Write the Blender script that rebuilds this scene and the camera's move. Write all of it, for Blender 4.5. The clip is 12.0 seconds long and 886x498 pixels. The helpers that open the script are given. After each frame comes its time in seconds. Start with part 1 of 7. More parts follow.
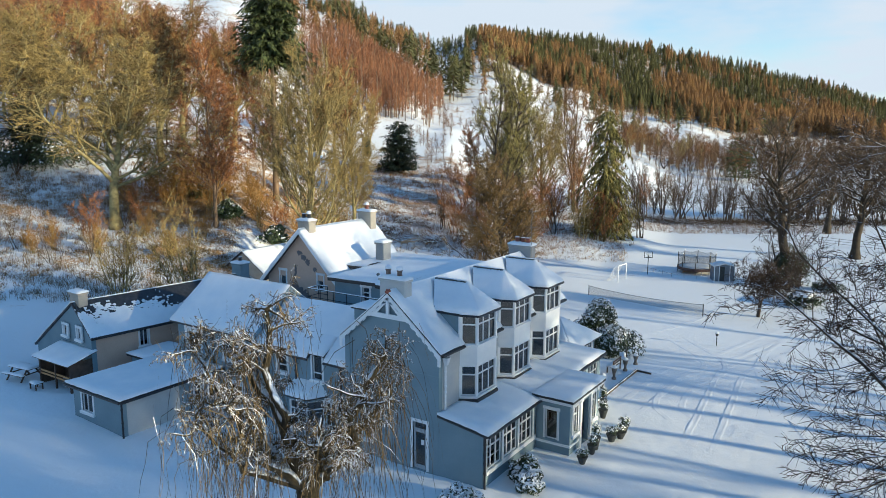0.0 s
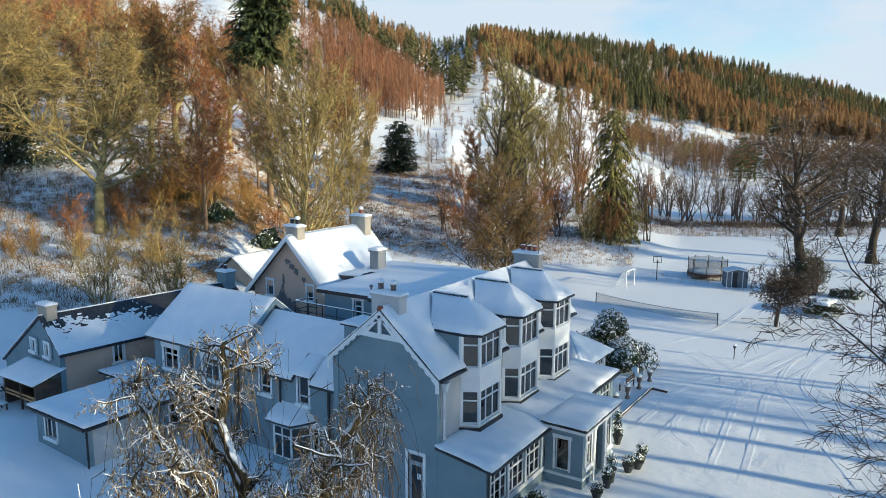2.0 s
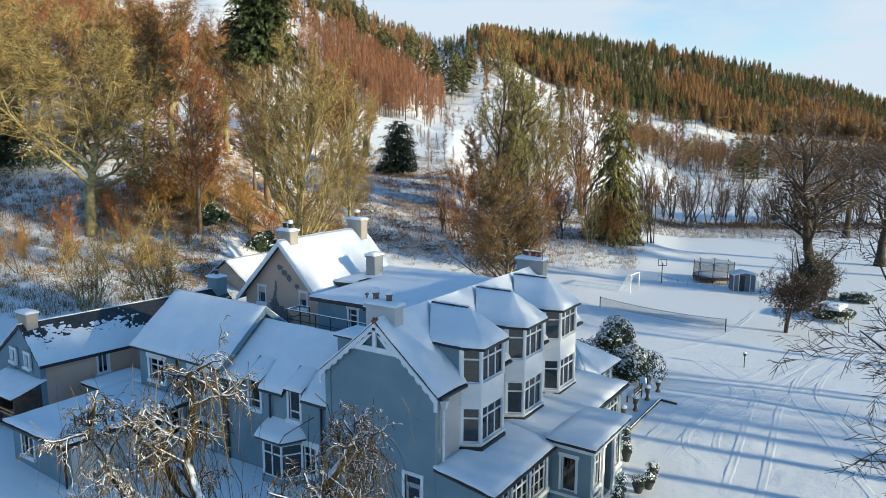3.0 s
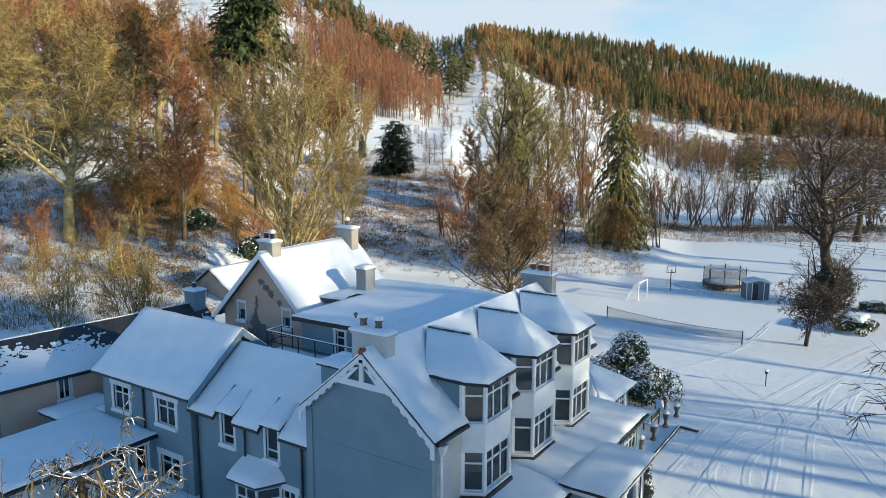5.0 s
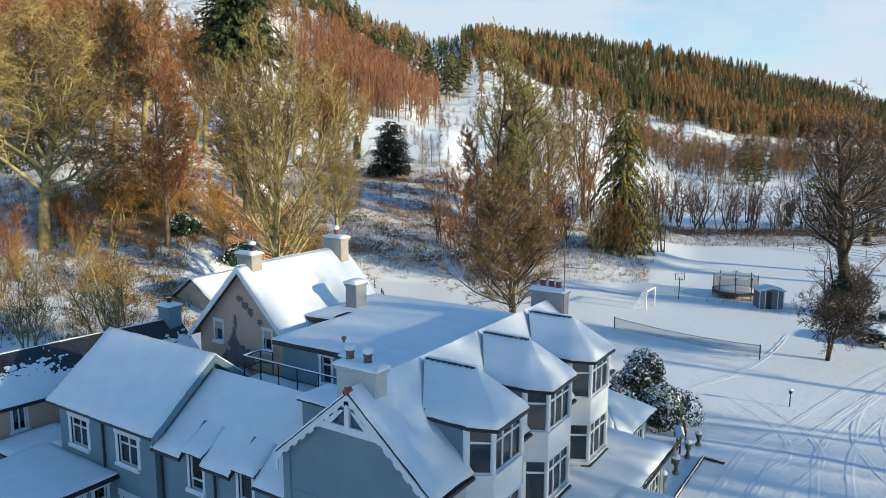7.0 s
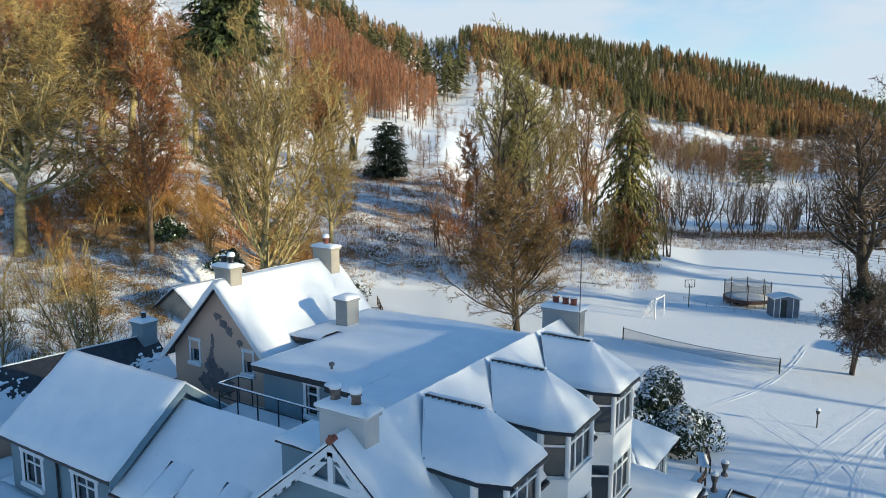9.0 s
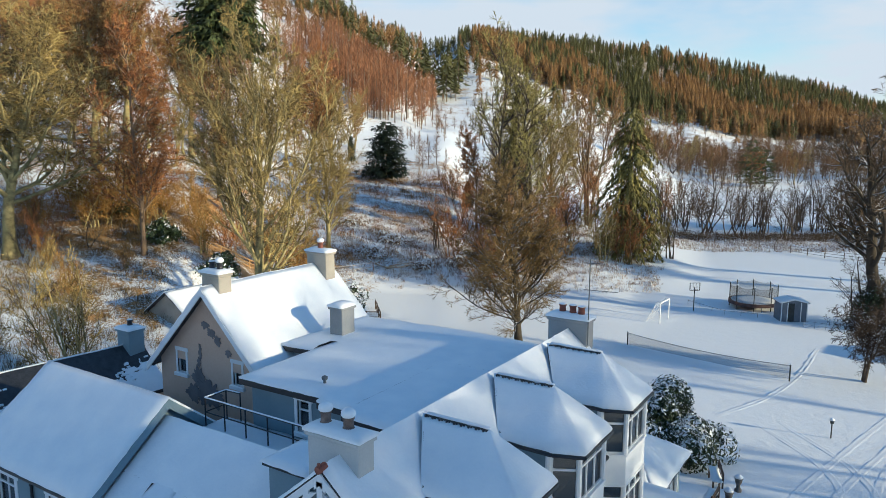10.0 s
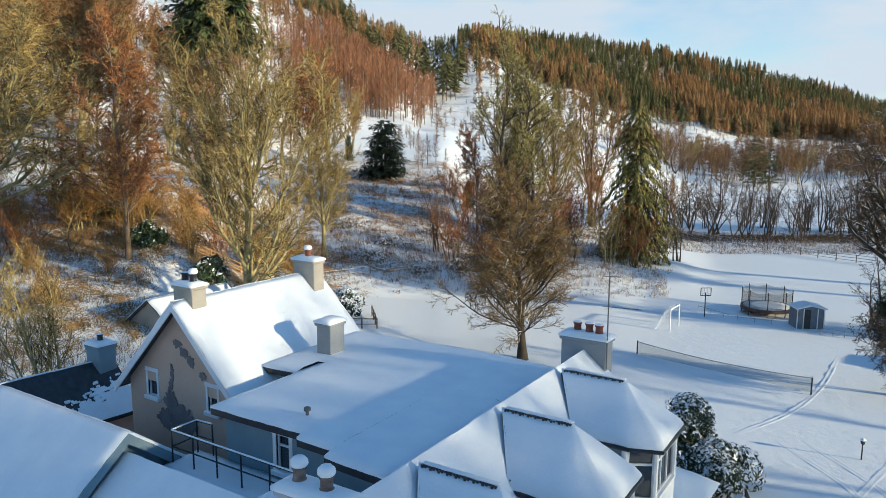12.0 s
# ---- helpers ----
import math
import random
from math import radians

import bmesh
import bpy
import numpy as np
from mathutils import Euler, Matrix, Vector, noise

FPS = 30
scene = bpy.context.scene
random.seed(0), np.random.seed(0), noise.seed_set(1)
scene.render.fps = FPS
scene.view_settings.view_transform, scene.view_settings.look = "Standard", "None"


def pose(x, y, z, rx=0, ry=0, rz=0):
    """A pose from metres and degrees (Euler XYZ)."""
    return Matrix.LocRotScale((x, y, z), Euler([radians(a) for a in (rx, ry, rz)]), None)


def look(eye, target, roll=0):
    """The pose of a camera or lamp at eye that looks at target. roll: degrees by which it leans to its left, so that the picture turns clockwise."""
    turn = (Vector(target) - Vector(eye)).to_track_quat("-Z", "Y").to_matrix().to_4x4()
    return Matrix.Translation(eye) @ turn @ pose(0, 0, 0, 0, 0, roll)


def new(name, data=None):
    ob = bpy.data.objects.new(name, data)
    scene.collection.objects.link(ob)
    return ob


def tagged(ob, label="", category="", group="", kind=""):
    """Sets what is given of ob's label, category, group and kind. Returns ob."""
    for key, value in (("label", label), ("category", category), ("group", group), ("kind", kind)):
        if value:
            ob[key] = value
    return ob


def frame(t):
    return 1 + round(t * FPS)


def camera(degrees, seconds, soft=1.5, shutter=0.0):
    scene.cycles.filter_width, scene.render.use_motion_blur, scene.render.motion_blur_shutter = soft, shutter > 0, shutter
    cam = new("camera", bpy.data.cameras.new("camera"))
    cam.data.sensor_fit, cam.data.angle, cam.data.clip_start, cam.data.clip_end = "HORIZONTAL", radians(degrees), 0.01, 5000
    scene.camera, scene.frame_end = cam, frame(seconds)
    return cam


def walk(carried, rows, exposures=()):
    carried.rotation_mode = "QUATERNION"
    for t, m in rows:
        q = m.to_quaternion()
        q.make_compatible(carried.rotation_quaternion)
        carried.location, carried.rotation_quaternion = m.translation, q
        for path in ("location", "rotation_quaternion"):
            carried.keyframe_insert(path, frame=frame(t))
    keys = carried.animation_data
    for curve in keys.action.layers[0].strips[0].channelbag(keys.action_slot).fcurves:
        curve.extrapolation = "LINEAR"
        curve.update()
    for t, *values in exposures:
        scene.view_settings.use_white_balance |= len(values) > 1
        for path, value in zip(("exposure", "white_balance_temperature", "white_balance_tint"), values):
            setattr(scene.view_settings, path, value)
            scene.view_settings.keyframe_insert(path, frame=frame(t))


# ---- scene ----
cam = camera(62.5, 12.0, soft=0.7)
PATH = [
    (0, (17.333, -25.939, 15.736), (11.903, -17.699, 14.120), 0.15),
    (0.5, (16.886, -25.235, 15.696), (11.455, -16.994, 14.083), 0.15),
    (1, (16.430, -24.494, 15.669), (10.995, -16.256, 14.057), 0.15),
    (1.5, (15.961, -23.724, 15.651), (10.521, -15.489, 14.040), 0.15),
    (2, (15.478, -22.931, 15.641), (10.033, -14.700, 14.029), 0.15),
    (2.5, (14.980, -22.123, 15.635), (9.531, -13.894, 14.024), 0.15),
    (3, (14.468, -21.305, 15.634), (9.017, -13.077, 14.022), 0.15),
    (3.5, (13.942, -20.483, 15.634), (8.493, -12.254, 14.022), 0.15),
    (4, (13.405, -19.662, 15.634), (7.961, -11.431, 14.023), 0.15),
    (4.5, (12.861, -18.847, 15.634), (7.422, -10.610, 14.024), 0.15),
    (5, (12.311, -18.040, 15.631), (6.882, -9.798, 14.023), 0.15),
    (5.5, (11.761, -17.246, 15.626), (6.341, -8.997, 14.020), 0.15),
    (6, (11.213, -16.467, 15.617), (5.804, -8.211, 14.014), 0.15),
    (6.5, (10.672, -15.706, 15.604), (5.274, -7.442, 14.005), 0.15),
    (7, (10.141, -14.962, 15.588), (4.753, -6.691, 13.992), 0.15),
    (7.5, (9.623, -14.238, 15.567), (4.244, -5.960, 13.976), 0.15),
    (8, (9.121, -13.533, 15.543), (3.749, -5.249, 13.956), 0.15),
    (8.5, (8.636, -12.847, 15.515), (3.271, -4.558, 13.932), 0.15),
    (9, (8.170, -12.177, 15.485), (2.809, -3.884, 13.906), 0.15),
    (9.5, (7.721, -11.523, 15.452), (2.365, -3.226, 13.877), 0.15),
    (10, (7.289, -10.880, 15.419), (1.937, -2.580, 13.847), 0.15),
    (10.5, (6.871, -10.246, 15.387), (1.523, -1.944, 13.816), 0.15),
    (11, (6.463, -9.615, 15.356), (1.117, -1.312, 13.785), 0.15),
    (11.5, (6.057, -8.984, 15.329), (0.712, -0.680, 13.755), 0.15),
    (12, (5.647, -8.345, 15.308), (0.300, -0.043, 13.728), 0.15),
]
walk(cam, [(t, look(eye, target, roll)) for t, eye, target, roll in PATH], exposures=((0, 0.47, 5110, 0), (5.5, 0.44, 5110, 0), (12, 0.38, 5130, 0)))

# ---- world, sun and sky ----
SUN_EL, SUN_AZ = radians(12.6), radians(8.0)   # height, and turn from +x towards +y
world = bpy.data.worlds.new("sky")
scene.world = world
world.use_nodes = True
wn, wl = world.node_tree.nodes, world.node_tree.links
wn.clear()
sky = wn.new("ShaderNodeTexSky")
sky.sky_type, sky.sun_disc = "NISHITA", False
sky.sun_elevation, sky.sun_rotation = SUN_EL, radians(90) - SUN_AZ
sky.air_density, sky.dust_density, sky.ozone_density = 1.0, 0.0, 1.6
wtc = wn.new("ShaderNodeTexCoord")
wmap = wn.new("ShaderNodeMapping")
wmap.inputs["Scale"].default_value = (1.6, 1.6, 5.0)
wmap.inputs["Location"].default_value = (2.3, 0.4, 0.0)
cloud = wn.new("ShaderNodeTexNoise")
cloud.inputs["Scale"].default_value, cloud.inputs["Detail"].default_value, cloud.inputs["Roughness"].default_value = 1.5, 5, 0.55
ramp = wn.new("ShaderNodeValToRGB")
ramp.color_ramp.elements[0].position, ramp.color_ramp.elements[1].position = 0.33, 0.53
sep = wn.new("ShaderNodeSeparateXYZ")
low = wn.new("ShaderNodeMapRange")      # clouds thin out towards the zenith
low.inputs["From Min"].default_value, low.inputs["From Max"].default_value = 0.32, 0.2
cov = wn.new("ShaderNodeMath")
cov.operation = "MULTIPLY"
mixc = wn.new("ShaderNodeMixRGB")
mixc.inputs["Color2"].default_value = (4.3, 3.95, 3.7, 1)
bg = wn.new("ShaderNodeBackground")
bg.inputs["Strength"].default_value = 0.14
wout = wn.new("ShaderNodeOutputWorld")
wl.new(wtc.outputs["Generated"], wmap.inputs["Vector"])
wl.new(wmap.outputs["Vector"], cloud.inputs["Vector"])
wl.new(cloud.outputs["Fac"], ramp.inputs["Fac"])
wl.new(wtc.outputs["Generated"], sep.inputs["Vector"])
wl.new(sep.outputs["Z"], low.inputs["Value"])
wl.new(ramp.outputs["Color"], cov.inputs[0])
wl.new(low.outputs["Result"], cov.inputs[1])
wl.new(cov.outputs["Value"], mixc.inputs["Fac"])
wl.new(sky.outputs["Color"], mixc.inputs["Color1"])
wl.new(mixc.outputs["Color"], bg.inputs["Color"])
wl.new(bg.outputs["Background"], wout.inputs["Surface"])

sun_dir = Vector((math.cos(SUN_EL) * math.cos(SUN_AZ), math.cos(SUN_EL) * math.sin(SUN_AZ), math.sin(SUN_EL)))
sun = new("sun", bpy.data.lights.new("sun", "SUN"))
sun.data.energy, sun.data.angle, sun.data.color = 5.8, radians(1.3), (1.0, 0.73, 0.41)
sun.matrix_world = look(sun_dir * 100, (0, 0, 0))


# ---- materials ----
def rgb(c):
    return (*c, 1)


def surf(name, c1, c2, scale=3.0, rough=0.8, bump=0.2, fine=25.0, metal=0.0, snowy=0.0, spread=0.25, c3=None, island=0.0):
    """Two tones mottled at two scales, with relief; snowy: share of snow lying on faces that look up; island: tone change from piece to piece."""
    m = bpy.data.materials.new(name)
    m.use_nodes = True
    n, l = m.node_tree.nodes, m.node_tree.links
    p = n["Principled BSDF"]
    tc = n.new("ShaderNodeTexCoord")
    big, small = n.new("ShaderNodeTexNoise"), n.new("ShaderNodeTexNoise")
    big.inputs["Scale"].default_value, big.inputs["Detail"].default_value = scale, 5
    small.inputs["Scale"].default_value, small.inputs["Detail"].default_value = fine, 4
    for t in (big, small):
        l.new(tc.outputs["Object"], t.inputs["Vector"])
    add = n.new("ShaderNodeMath")
    add.operation = "MULTIPLY_ADD"
    add.inputs[1].default_value = 0.35
    l.new(small.outputs["Fac"], add.inputs[0])
    l.new(big.outputs["Fac"], add.inputs[2])
    r = n.new("ShaderNodeValToRGB")
    e = r.color_ramp.elements
    e[0].position, e[1].position = 0.67 - spread, 0.67 + spread
    e[0].color, e[1].color = rgb(c1), rgb(c2)
    if c3:
        mid = e.new(0.67)
        mid.color = rgb(c3)
    source = add.outputs["Value"]
    if island:
        geo, mul = n.new("ShaderNodeNewGeometry"), n.new("ShaderNodeMath")
        mul.operation = "MULTIPLY_ADD"
        mul.inputs[1].default_value = island
        l.new(geo.outputs["Random Per Island"], mul.inputs[0])
        l.new(source, mul.inputs[2])
        sub = n.new("ShaderNodeMath")
        sub.operation = "SUBTRACT"
        sub.inputs[1].default_value = island / 2
        l.new(mul.outputs["Value"], sub.inputs[0])
        source = sub.outputs["Value"]
    l.new(source, r.inputs["Fac"])
    colour = r.outputs["Color"]
    if snowy:
        geo, sepn = n.new("ShaderNodeNewGeometry"), n.new("ShaderNodeSeparateXYZ")
        l.new(geo.outputs["Normal"], sepn.inputs["Vector"])
        jit = n.new("ShaderNodeMath")
        jit.operation = "MULTIPLY_ADD"
        jit.inputs[1].default_value = 0.9
        l.new(big.outputs["Fac"], jit.inputs[0])
        l.new(sepn.outputs["Z"], jit.inputs[2])
        mr = n.new("ShaderNodeMapRange")
        mr.inputs["From Min"].default_value, mr.inputs["From Max"].default_value = 1.25 - snowy, 1.4 - snowy
        l.new(jit.outputs["Value"], mr.inputs["Value"])
        mx = n.new("ShaderNodeMixRGB")
        mx.inputs["Color2"].default_value = (0.84, 0.86, 0.9, 1)
        l.new(mr.outputs["Result"], mx.inputs["Fac"])
        l.new(colour, mx.inputs["Color1"])
        colour = mx.outputs["Color"]
    l.new(colour, p.inputs["Base Color"])
    p.inputs["Roughness"].default_value, p.inputs["Metallic"].default_value = rough, metal
    if bump:
        b = n.new("ShaderNodeBump")
        b.inputs["Strength"].default_value, b.inputs["Distance"].default_value = bump, 0.05
        l.new(add.outputs["Value"], b.inputs["Height"])
        l.new(b.outputs["Normal"], p.inputs["Normal"])
    return m


SNOW = surf("snow", (0.80, 0.83, 0.87), (0.90, 0.91, 0.92), 1.3, 0.55, 0.25, 14)
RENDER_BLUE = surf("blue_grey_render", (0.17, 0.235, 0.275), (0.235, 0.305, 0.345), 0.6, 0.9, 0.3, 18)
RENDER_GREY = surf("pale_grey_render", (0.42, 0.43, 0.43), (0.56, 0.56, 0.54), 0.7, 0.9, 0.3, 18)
RENDER_STACK = surf("grey_stack_render", (0.24, 0.25, 0.255), (0.36, 0.36, 0.355), 0.9, 0.9, 0.4, 20)
RENDER_PEACH = surf("peach_render", (0.50, 0.36, 0.27), (0.62, 0.47, 0.36), 0.5, 0.9, 0.35, 12)
RENDER_BARE = surf("bare_patch_of_render", (0.11, 0.105, 0.11), (0.22, 0.20, 0.20), 1.5, 0.95, 0.5, 20)
RENDER_CREAM = surf("cream_render", (0.34, 0.305, 0.25), (0.48, 0.43, 0.355), 1.2, 0.9, 0.4, 22)
WHITE = surf("white_paint", (0.70, 0.72, 0.74), (0.80, 0.81, 0.81), 2.0, 0.5, 0.08, 30)
SLATE = surf("dark_slate", (0.018, 0.02, 0.024), (0.05, 0.052, 0.058), 4.0, 0.45, 0.4, 16)
BLACK = surf("black_gutter_paint", (0.012, 0.012, 0.014), (0.03, 0.03, 0.034), 5.0, 0.4, 0.1, 30)
DARK_WOOD = surf("dark_timber", (0.05, 0.032, 0.022), (0.12, 0.08, 0.055), 3.0, 0.8, 0.4, 30)
TERRACOTTA = surf("terracotta", (0.14, 0.045, 0.03), (0.27, 0.10, 0.065), 5.0, 0.8, 0.2, 30)
POT_GREY = surf("sooty_clay", (0.09, 0.065, 0.055), (0.26, 0.20, 0.17), 7.0, 0.9, 0.4, 30, snowy=0.15)
STONE = surf("weathered_stone", (0.18, 0.17, 0.15), (0.36, 0.34, 0.31), 4.0, 0.9, 0.5, 25)
LEAD = surf("lead_grey_metal", (0.10, 0.11, 0.12), (0.17, 0.18, 0.19), 4.0, 0.5, 0.1, 30, metal=0.6)
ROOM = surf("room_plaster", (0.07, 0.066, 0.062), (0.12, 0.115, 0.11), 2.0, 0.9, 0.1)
CURTAIN = surf("pale_curtain", (0.5, 0.48, 0.44), (0.62, 0.6, 0.56), 8.0, 0.9, 0.2)


def glass_material():
    m = bpy.data.materials.new("window_glass")
    m.use_nodes = True
    n, l = m.node_tree.nodes, m.node_tree.links
    n.clear()
    out, mix, fr = n.new("ShaderNodeOutputMaterial"), n.new("ShaderNodeMixShader"), n.new("ShaderNodeFresnel")
    tr, gl = n.new("ShaderNodeBsdfTransparent"), n.new("ShaderNodeBsdfGlossy")
    tr.inputs["Color"].default_value = (0.24, 0.27, 0.29, 1)
    gl.inputs["Roughness"].default_value = 0.02
    fr.inputs["IOR"].default_value = 2.0
    l.new(fr.outputs["Fac"], mix.inputs["Fac"])
    l.new(tr.outputs["BSDF"], mix.inputs[1])
    l.new(gl.outputs["BSDF"], mix.inputs[2])
    l.new(mix.outputs["Shader"], out.inputs["Surface"])
    return m


GLASS = glass_material()


# ---- mesh helpers ----
def mesh_of(name, bm, material, smooth=False):
    bmesh.ops.recalc_face_normals(bm, faces=bm.faces)
    me = bpy.data.meshes.new(name)
    bm.to_mesh(me)
    bm.free()
    me.materials.append(material)
    if smooth:
        me.shade_smooth()
    return me


def part(name, bm, material, parent, label="", smooth=False):
    ob = new(name, mesh_of(name, bm, material, smooth))
    ob.parent = parent
    return tagged(ob, label)


def thing(name, at=(0, 0, 0), label="", category="", group="", kind="", turn=0.0):
    ob = new(name)
    ob.matrix_world = pose(*at, 0, 0, turn)
    ob.empty_display_size = 0.2
    return tagged(ob, label, category, group, kind)


def box(bm, x0, x1, y0, y1, z0, z1, m=None):
    vs = [bm.verts.new((m @ Vector(p)) if m else p) for p in
          ((x0, y0, z0), (x1, y0, z0), (x1, y1, z0), (x0, y1, z0), (x0, y0, z1), (x1, y0, z1), (x1, y1, z1), (x0, y1, z1))]
    for f in ((0, 3, 2, 1), (4, 5, 6, 7), (0, 1, 5, 4), (1, 2, 6, 5), (2, 3, 7, 6), (3, 0, 4, 7)):
        bm.faces.new([vs[i] for i in f])
    return vs


def ring(bm, rect, f, y0, y1, m):
    """A rectangular frame of width f as one closed mesh."""
    x0, x1, z0, z1 = rect
    rims = []
    for y in (y0, y1):
        for k in (0, f):
            rims.append([bm.verts.new(m @ Vector((x, y, z))) for x, z in ((x0 + k, z0 + k), (x1 - k, z0 + k), (x1 - k, z1 - k), (x0 + k, z1 - k))])
    for a, b in ((0, 1), (1, 3), (3, 2), (2, 0)):
        for i in range(4):
            j = (i + 1) % 4
            bm.faces.new((rims[a][i], rims[a][j], rims[b][j], rims[b][i]))


def bevelled(bm, width=0.01, segments=1):
    bmesh.ops.bevel(bm, geom=list(bm.edges), offset=width, segments=segments, affect="EDGES", profile=0.5)
    return bm


def prism(bm, pts, shift):
    """A slab: the polygon pts swept by the vector shift."""
    a = [bm.verts.new(p) for p in pts]
    b = [bm.verts.new(Vector(p) + Vector(shift)) for p in pts]
    bm.faces.new(a)
    bm.faces.new(b[::-1])
    for i in range(len(a)):
        j = (i + 1) % len(a)
        bm.faces.new((a[i], b[i], b[j], a[j]))


def tube(bm, a, b, r0, r1=None, sides=8):
    a, b = Vector(a), Vector(b)
    r1 = r0 if r1 is None else r1
    q = (b - a).to_track_quat("Z", "Y")
    rings = []
    for c, r in ((a, r0), (b, r1)):
        rings.append([bm.verts.new(c + q @ Vector((r * math.cos(k * 2 * math.pi / sides), r * math.sin(k * 2 * math.pi / sides), 0))) for k in range(sides)])
    for k in range(sides):
        bm.faces.new((rings[0][k], rings[0][(k + 1) % sides], rings[1][(k + 1) % sides], rings[1][k]))
    bm.faces.new(rings[0][::-1])
    bm.faces.new(rings[1])


def lathe(bm, profile, at=(0, 0, 0), sides=14):
    rings = []
    for r, z in profile:
        rings.append([bm.verts.new((at[0] + r * math.cos(k * 2 * math.pi / sides), at[1] + r * math.sin(k * 2 * math.pi / sides), at[2] + z)) for k in range(sides)])
    for a, b in zip(rings, rings[1:]):
        for k in range(sides):
            bm.faces.new((a[k], a[(k + 1) % sides], b[(k + 1) % sides], b[k]))
    bm.faces.new(rings[0][::-1])
    bm.faces.new(rings[-1])


def snow_sheet(bm, quad, thick=0.13, step=0.3, rag=0.05, over=0.04, soft=(1, 1, 1, 1)):
    """A blanket of snow on a four-cornered plane, uneven on top; soft: which of its four rims (ab, bc, cd, da) are thin and ragged."""
    a, b, c, d = (Vector(p) for p in quad)
    mid = (a + b + c + d) / 4
    a, b, c, d = (p + (p - mid).normalized() * over for p in (a, b, c, d))
    n = max(3, min(60, round(max((b - a).length, (c - d).length) / step)))
    m = max(3, min(60, round(max((d - a).length, (c - b).length) / step)))
    up = Vector((0, 0, 1))
    top, foot = {}, {}
    for i in range(n + 1):
        for j in range(m + 1):
            u, v = i / n, j / m
            p = (a * (1 - u) + b * u) * (1 - v) + (d * (1 - u) + c * u) * v
            w = noise.noise(p * 0.9) * 0.6 + noise.noise(p * 3.1) * 0.4
            rim = i in (0, n) or j in (0, m)
            edge = (j == 0 and soft[0]) or (i == n and soft[1]) or (j == m and soft[2]) or (i == 0 and soft[3])
            h = thick * ((0.45 if edge else 1.0) + 0.25 * w)
            if edge:
                p = p + Vector((noise.noise(p * 2.3), noise.noise(p * 2.3 + Vector((7, 0, 0))), 0)) * rag
            top[i, j] = bm.verts.new(p + up * h)
            if edge:
                foot[i, j] = bm.verts.new(p - up * 0.005)
    for i in range(n):
        for j in range(m):
            bm.faces.new((top[i, j], top[i + 1, j], top[i + 1, j + 1], top[i, j + 1]))
    ring = [(i, 0) for i in range(n)] + [(n, j) for j in range(m)] + [(i, m) for i in range(n, 0, -1)] + [(0, j) for j in range(m, 0, -1)]
    for k, q in zip(ring, ring[1:] + ring[:1]):
        side = 0 if k[1] == q[1] == 0 else 1 if k[0] == q[0] == n else 2 if k[1] == q[1] == m else 3
        if soft[side] and k in foot and q in foot:
            bm.faces.new((foot[k], foot[q], top[q], top[k]))


def snow(parent, quads, thick=0.13, step=0.3, name="snow_cover", label="fresh white snow", rag=0.05):
    for q in quads:
        bm = bmesh.new()
        snow_sheet(bm, q, thick, step, rag)
        part(name, bm, SNOW, parent, label, True)


def slab(parent, name, quad, thick, material, label=""):
    bm = bmesh.new()
    prism(bm, quad, (0, 0, -thick))
    return part(name, bm, material, parent, label)


# ---- lie of the land ----
START, AHEAD, RIGHT = Vector((17.3, -25.9, 0)), Vector((-0.5505, 0.8348, 0)), Vector((0.8348, 0.5505, 0))
SPREAD = 0.94       # sidelong metres to a metre of reach, for a side of one
NEAR_REACH = [55, 65, 78, 91, 105, 125, 155, 210]
NEAR_SIDES = [-0.65, -0.48, -0.32, -0.15, 0.0, 0.053, 0.178, 0.261, 0.343, 0.8]
NEAR_RISE = np.array([
    [0.4, 2.2, 5.3, 8.5, 12, 16, 23, 40],
    [0.3, 2.0, 5.2, 8.2, 11.5, 15, 22, 40],
    [0.0, 1.4, 4.6, 7.4, 10, 13, 18, 32],
    [-0.5, -0.6, -0.5, -0.2, 3.2, 5.5, 8, 17],
    [-0.6, -0.8, -0.9, -0.8, 1.6, 4.5, 7.5, 14],
    [-0.9, -1.0, -1.0, -1.0, 0.6, 2.8, 5, 11],
    [-1.2, -1.2, -1.2, -1.0, 0.2, 0.8, 2.2, 8],
    [-1.3, -1.3, -1.3, -1.3, -0.7, -0.3, -0.2, 3],
    [-1.3, -1.3, -1.3, -1.3, -1.4, -1.4, -1.4, -1.4],
    [-1.3, -1.3, -1.3, -1.3, -1.4, -1.4, -1.4, -1.4]])
FAR_REACH = [330, 450, 520, 600, 800]
FAR_SIDES = [-0.65, -0.32, -0.15, -0.07, 0.0, 0.053, 0.178, 0.261, 0.343, 0.426, 0.508, 0.647, 0.8]
FAR_RISE = np.array([
    [80, 115, 135, 150, 175],
    [70, 100, 117, 132, 150],
    [48, 76, 92, 108, 120],
    [36, 62, 76, 90, 106],
    [27, 50, 63, 77, 103],
    [27, 50, 64, 80, 109],
    [20, 35, 45, 60, 102],
    [12, 21, 28, 44, 98],
    [6, 17, 23, 37, 86],
    [3, 10, 16, 27, 74],
    [1, 7, 11, 20, 59],
    [0, 3, 5, 11, 34],
    [-1, 1, 3, 7, 17]])


def smooth(a, b, v):
    k = min(1.0, max(0.0, (v - a) / (b - a)))
    return k * k * (3 - 2 * k)


def across(sides, table, u):
    """The profile of the land at a side, eased from one row of the table to the next."""
    k = min(len(sides) - 2, max(0, int(np.searchsorted(sides, u)) - 1))
    f = smooth(sides[k], sides[k + 1], u)
    return (1 - f) * table[k] + f * table[k + 1]


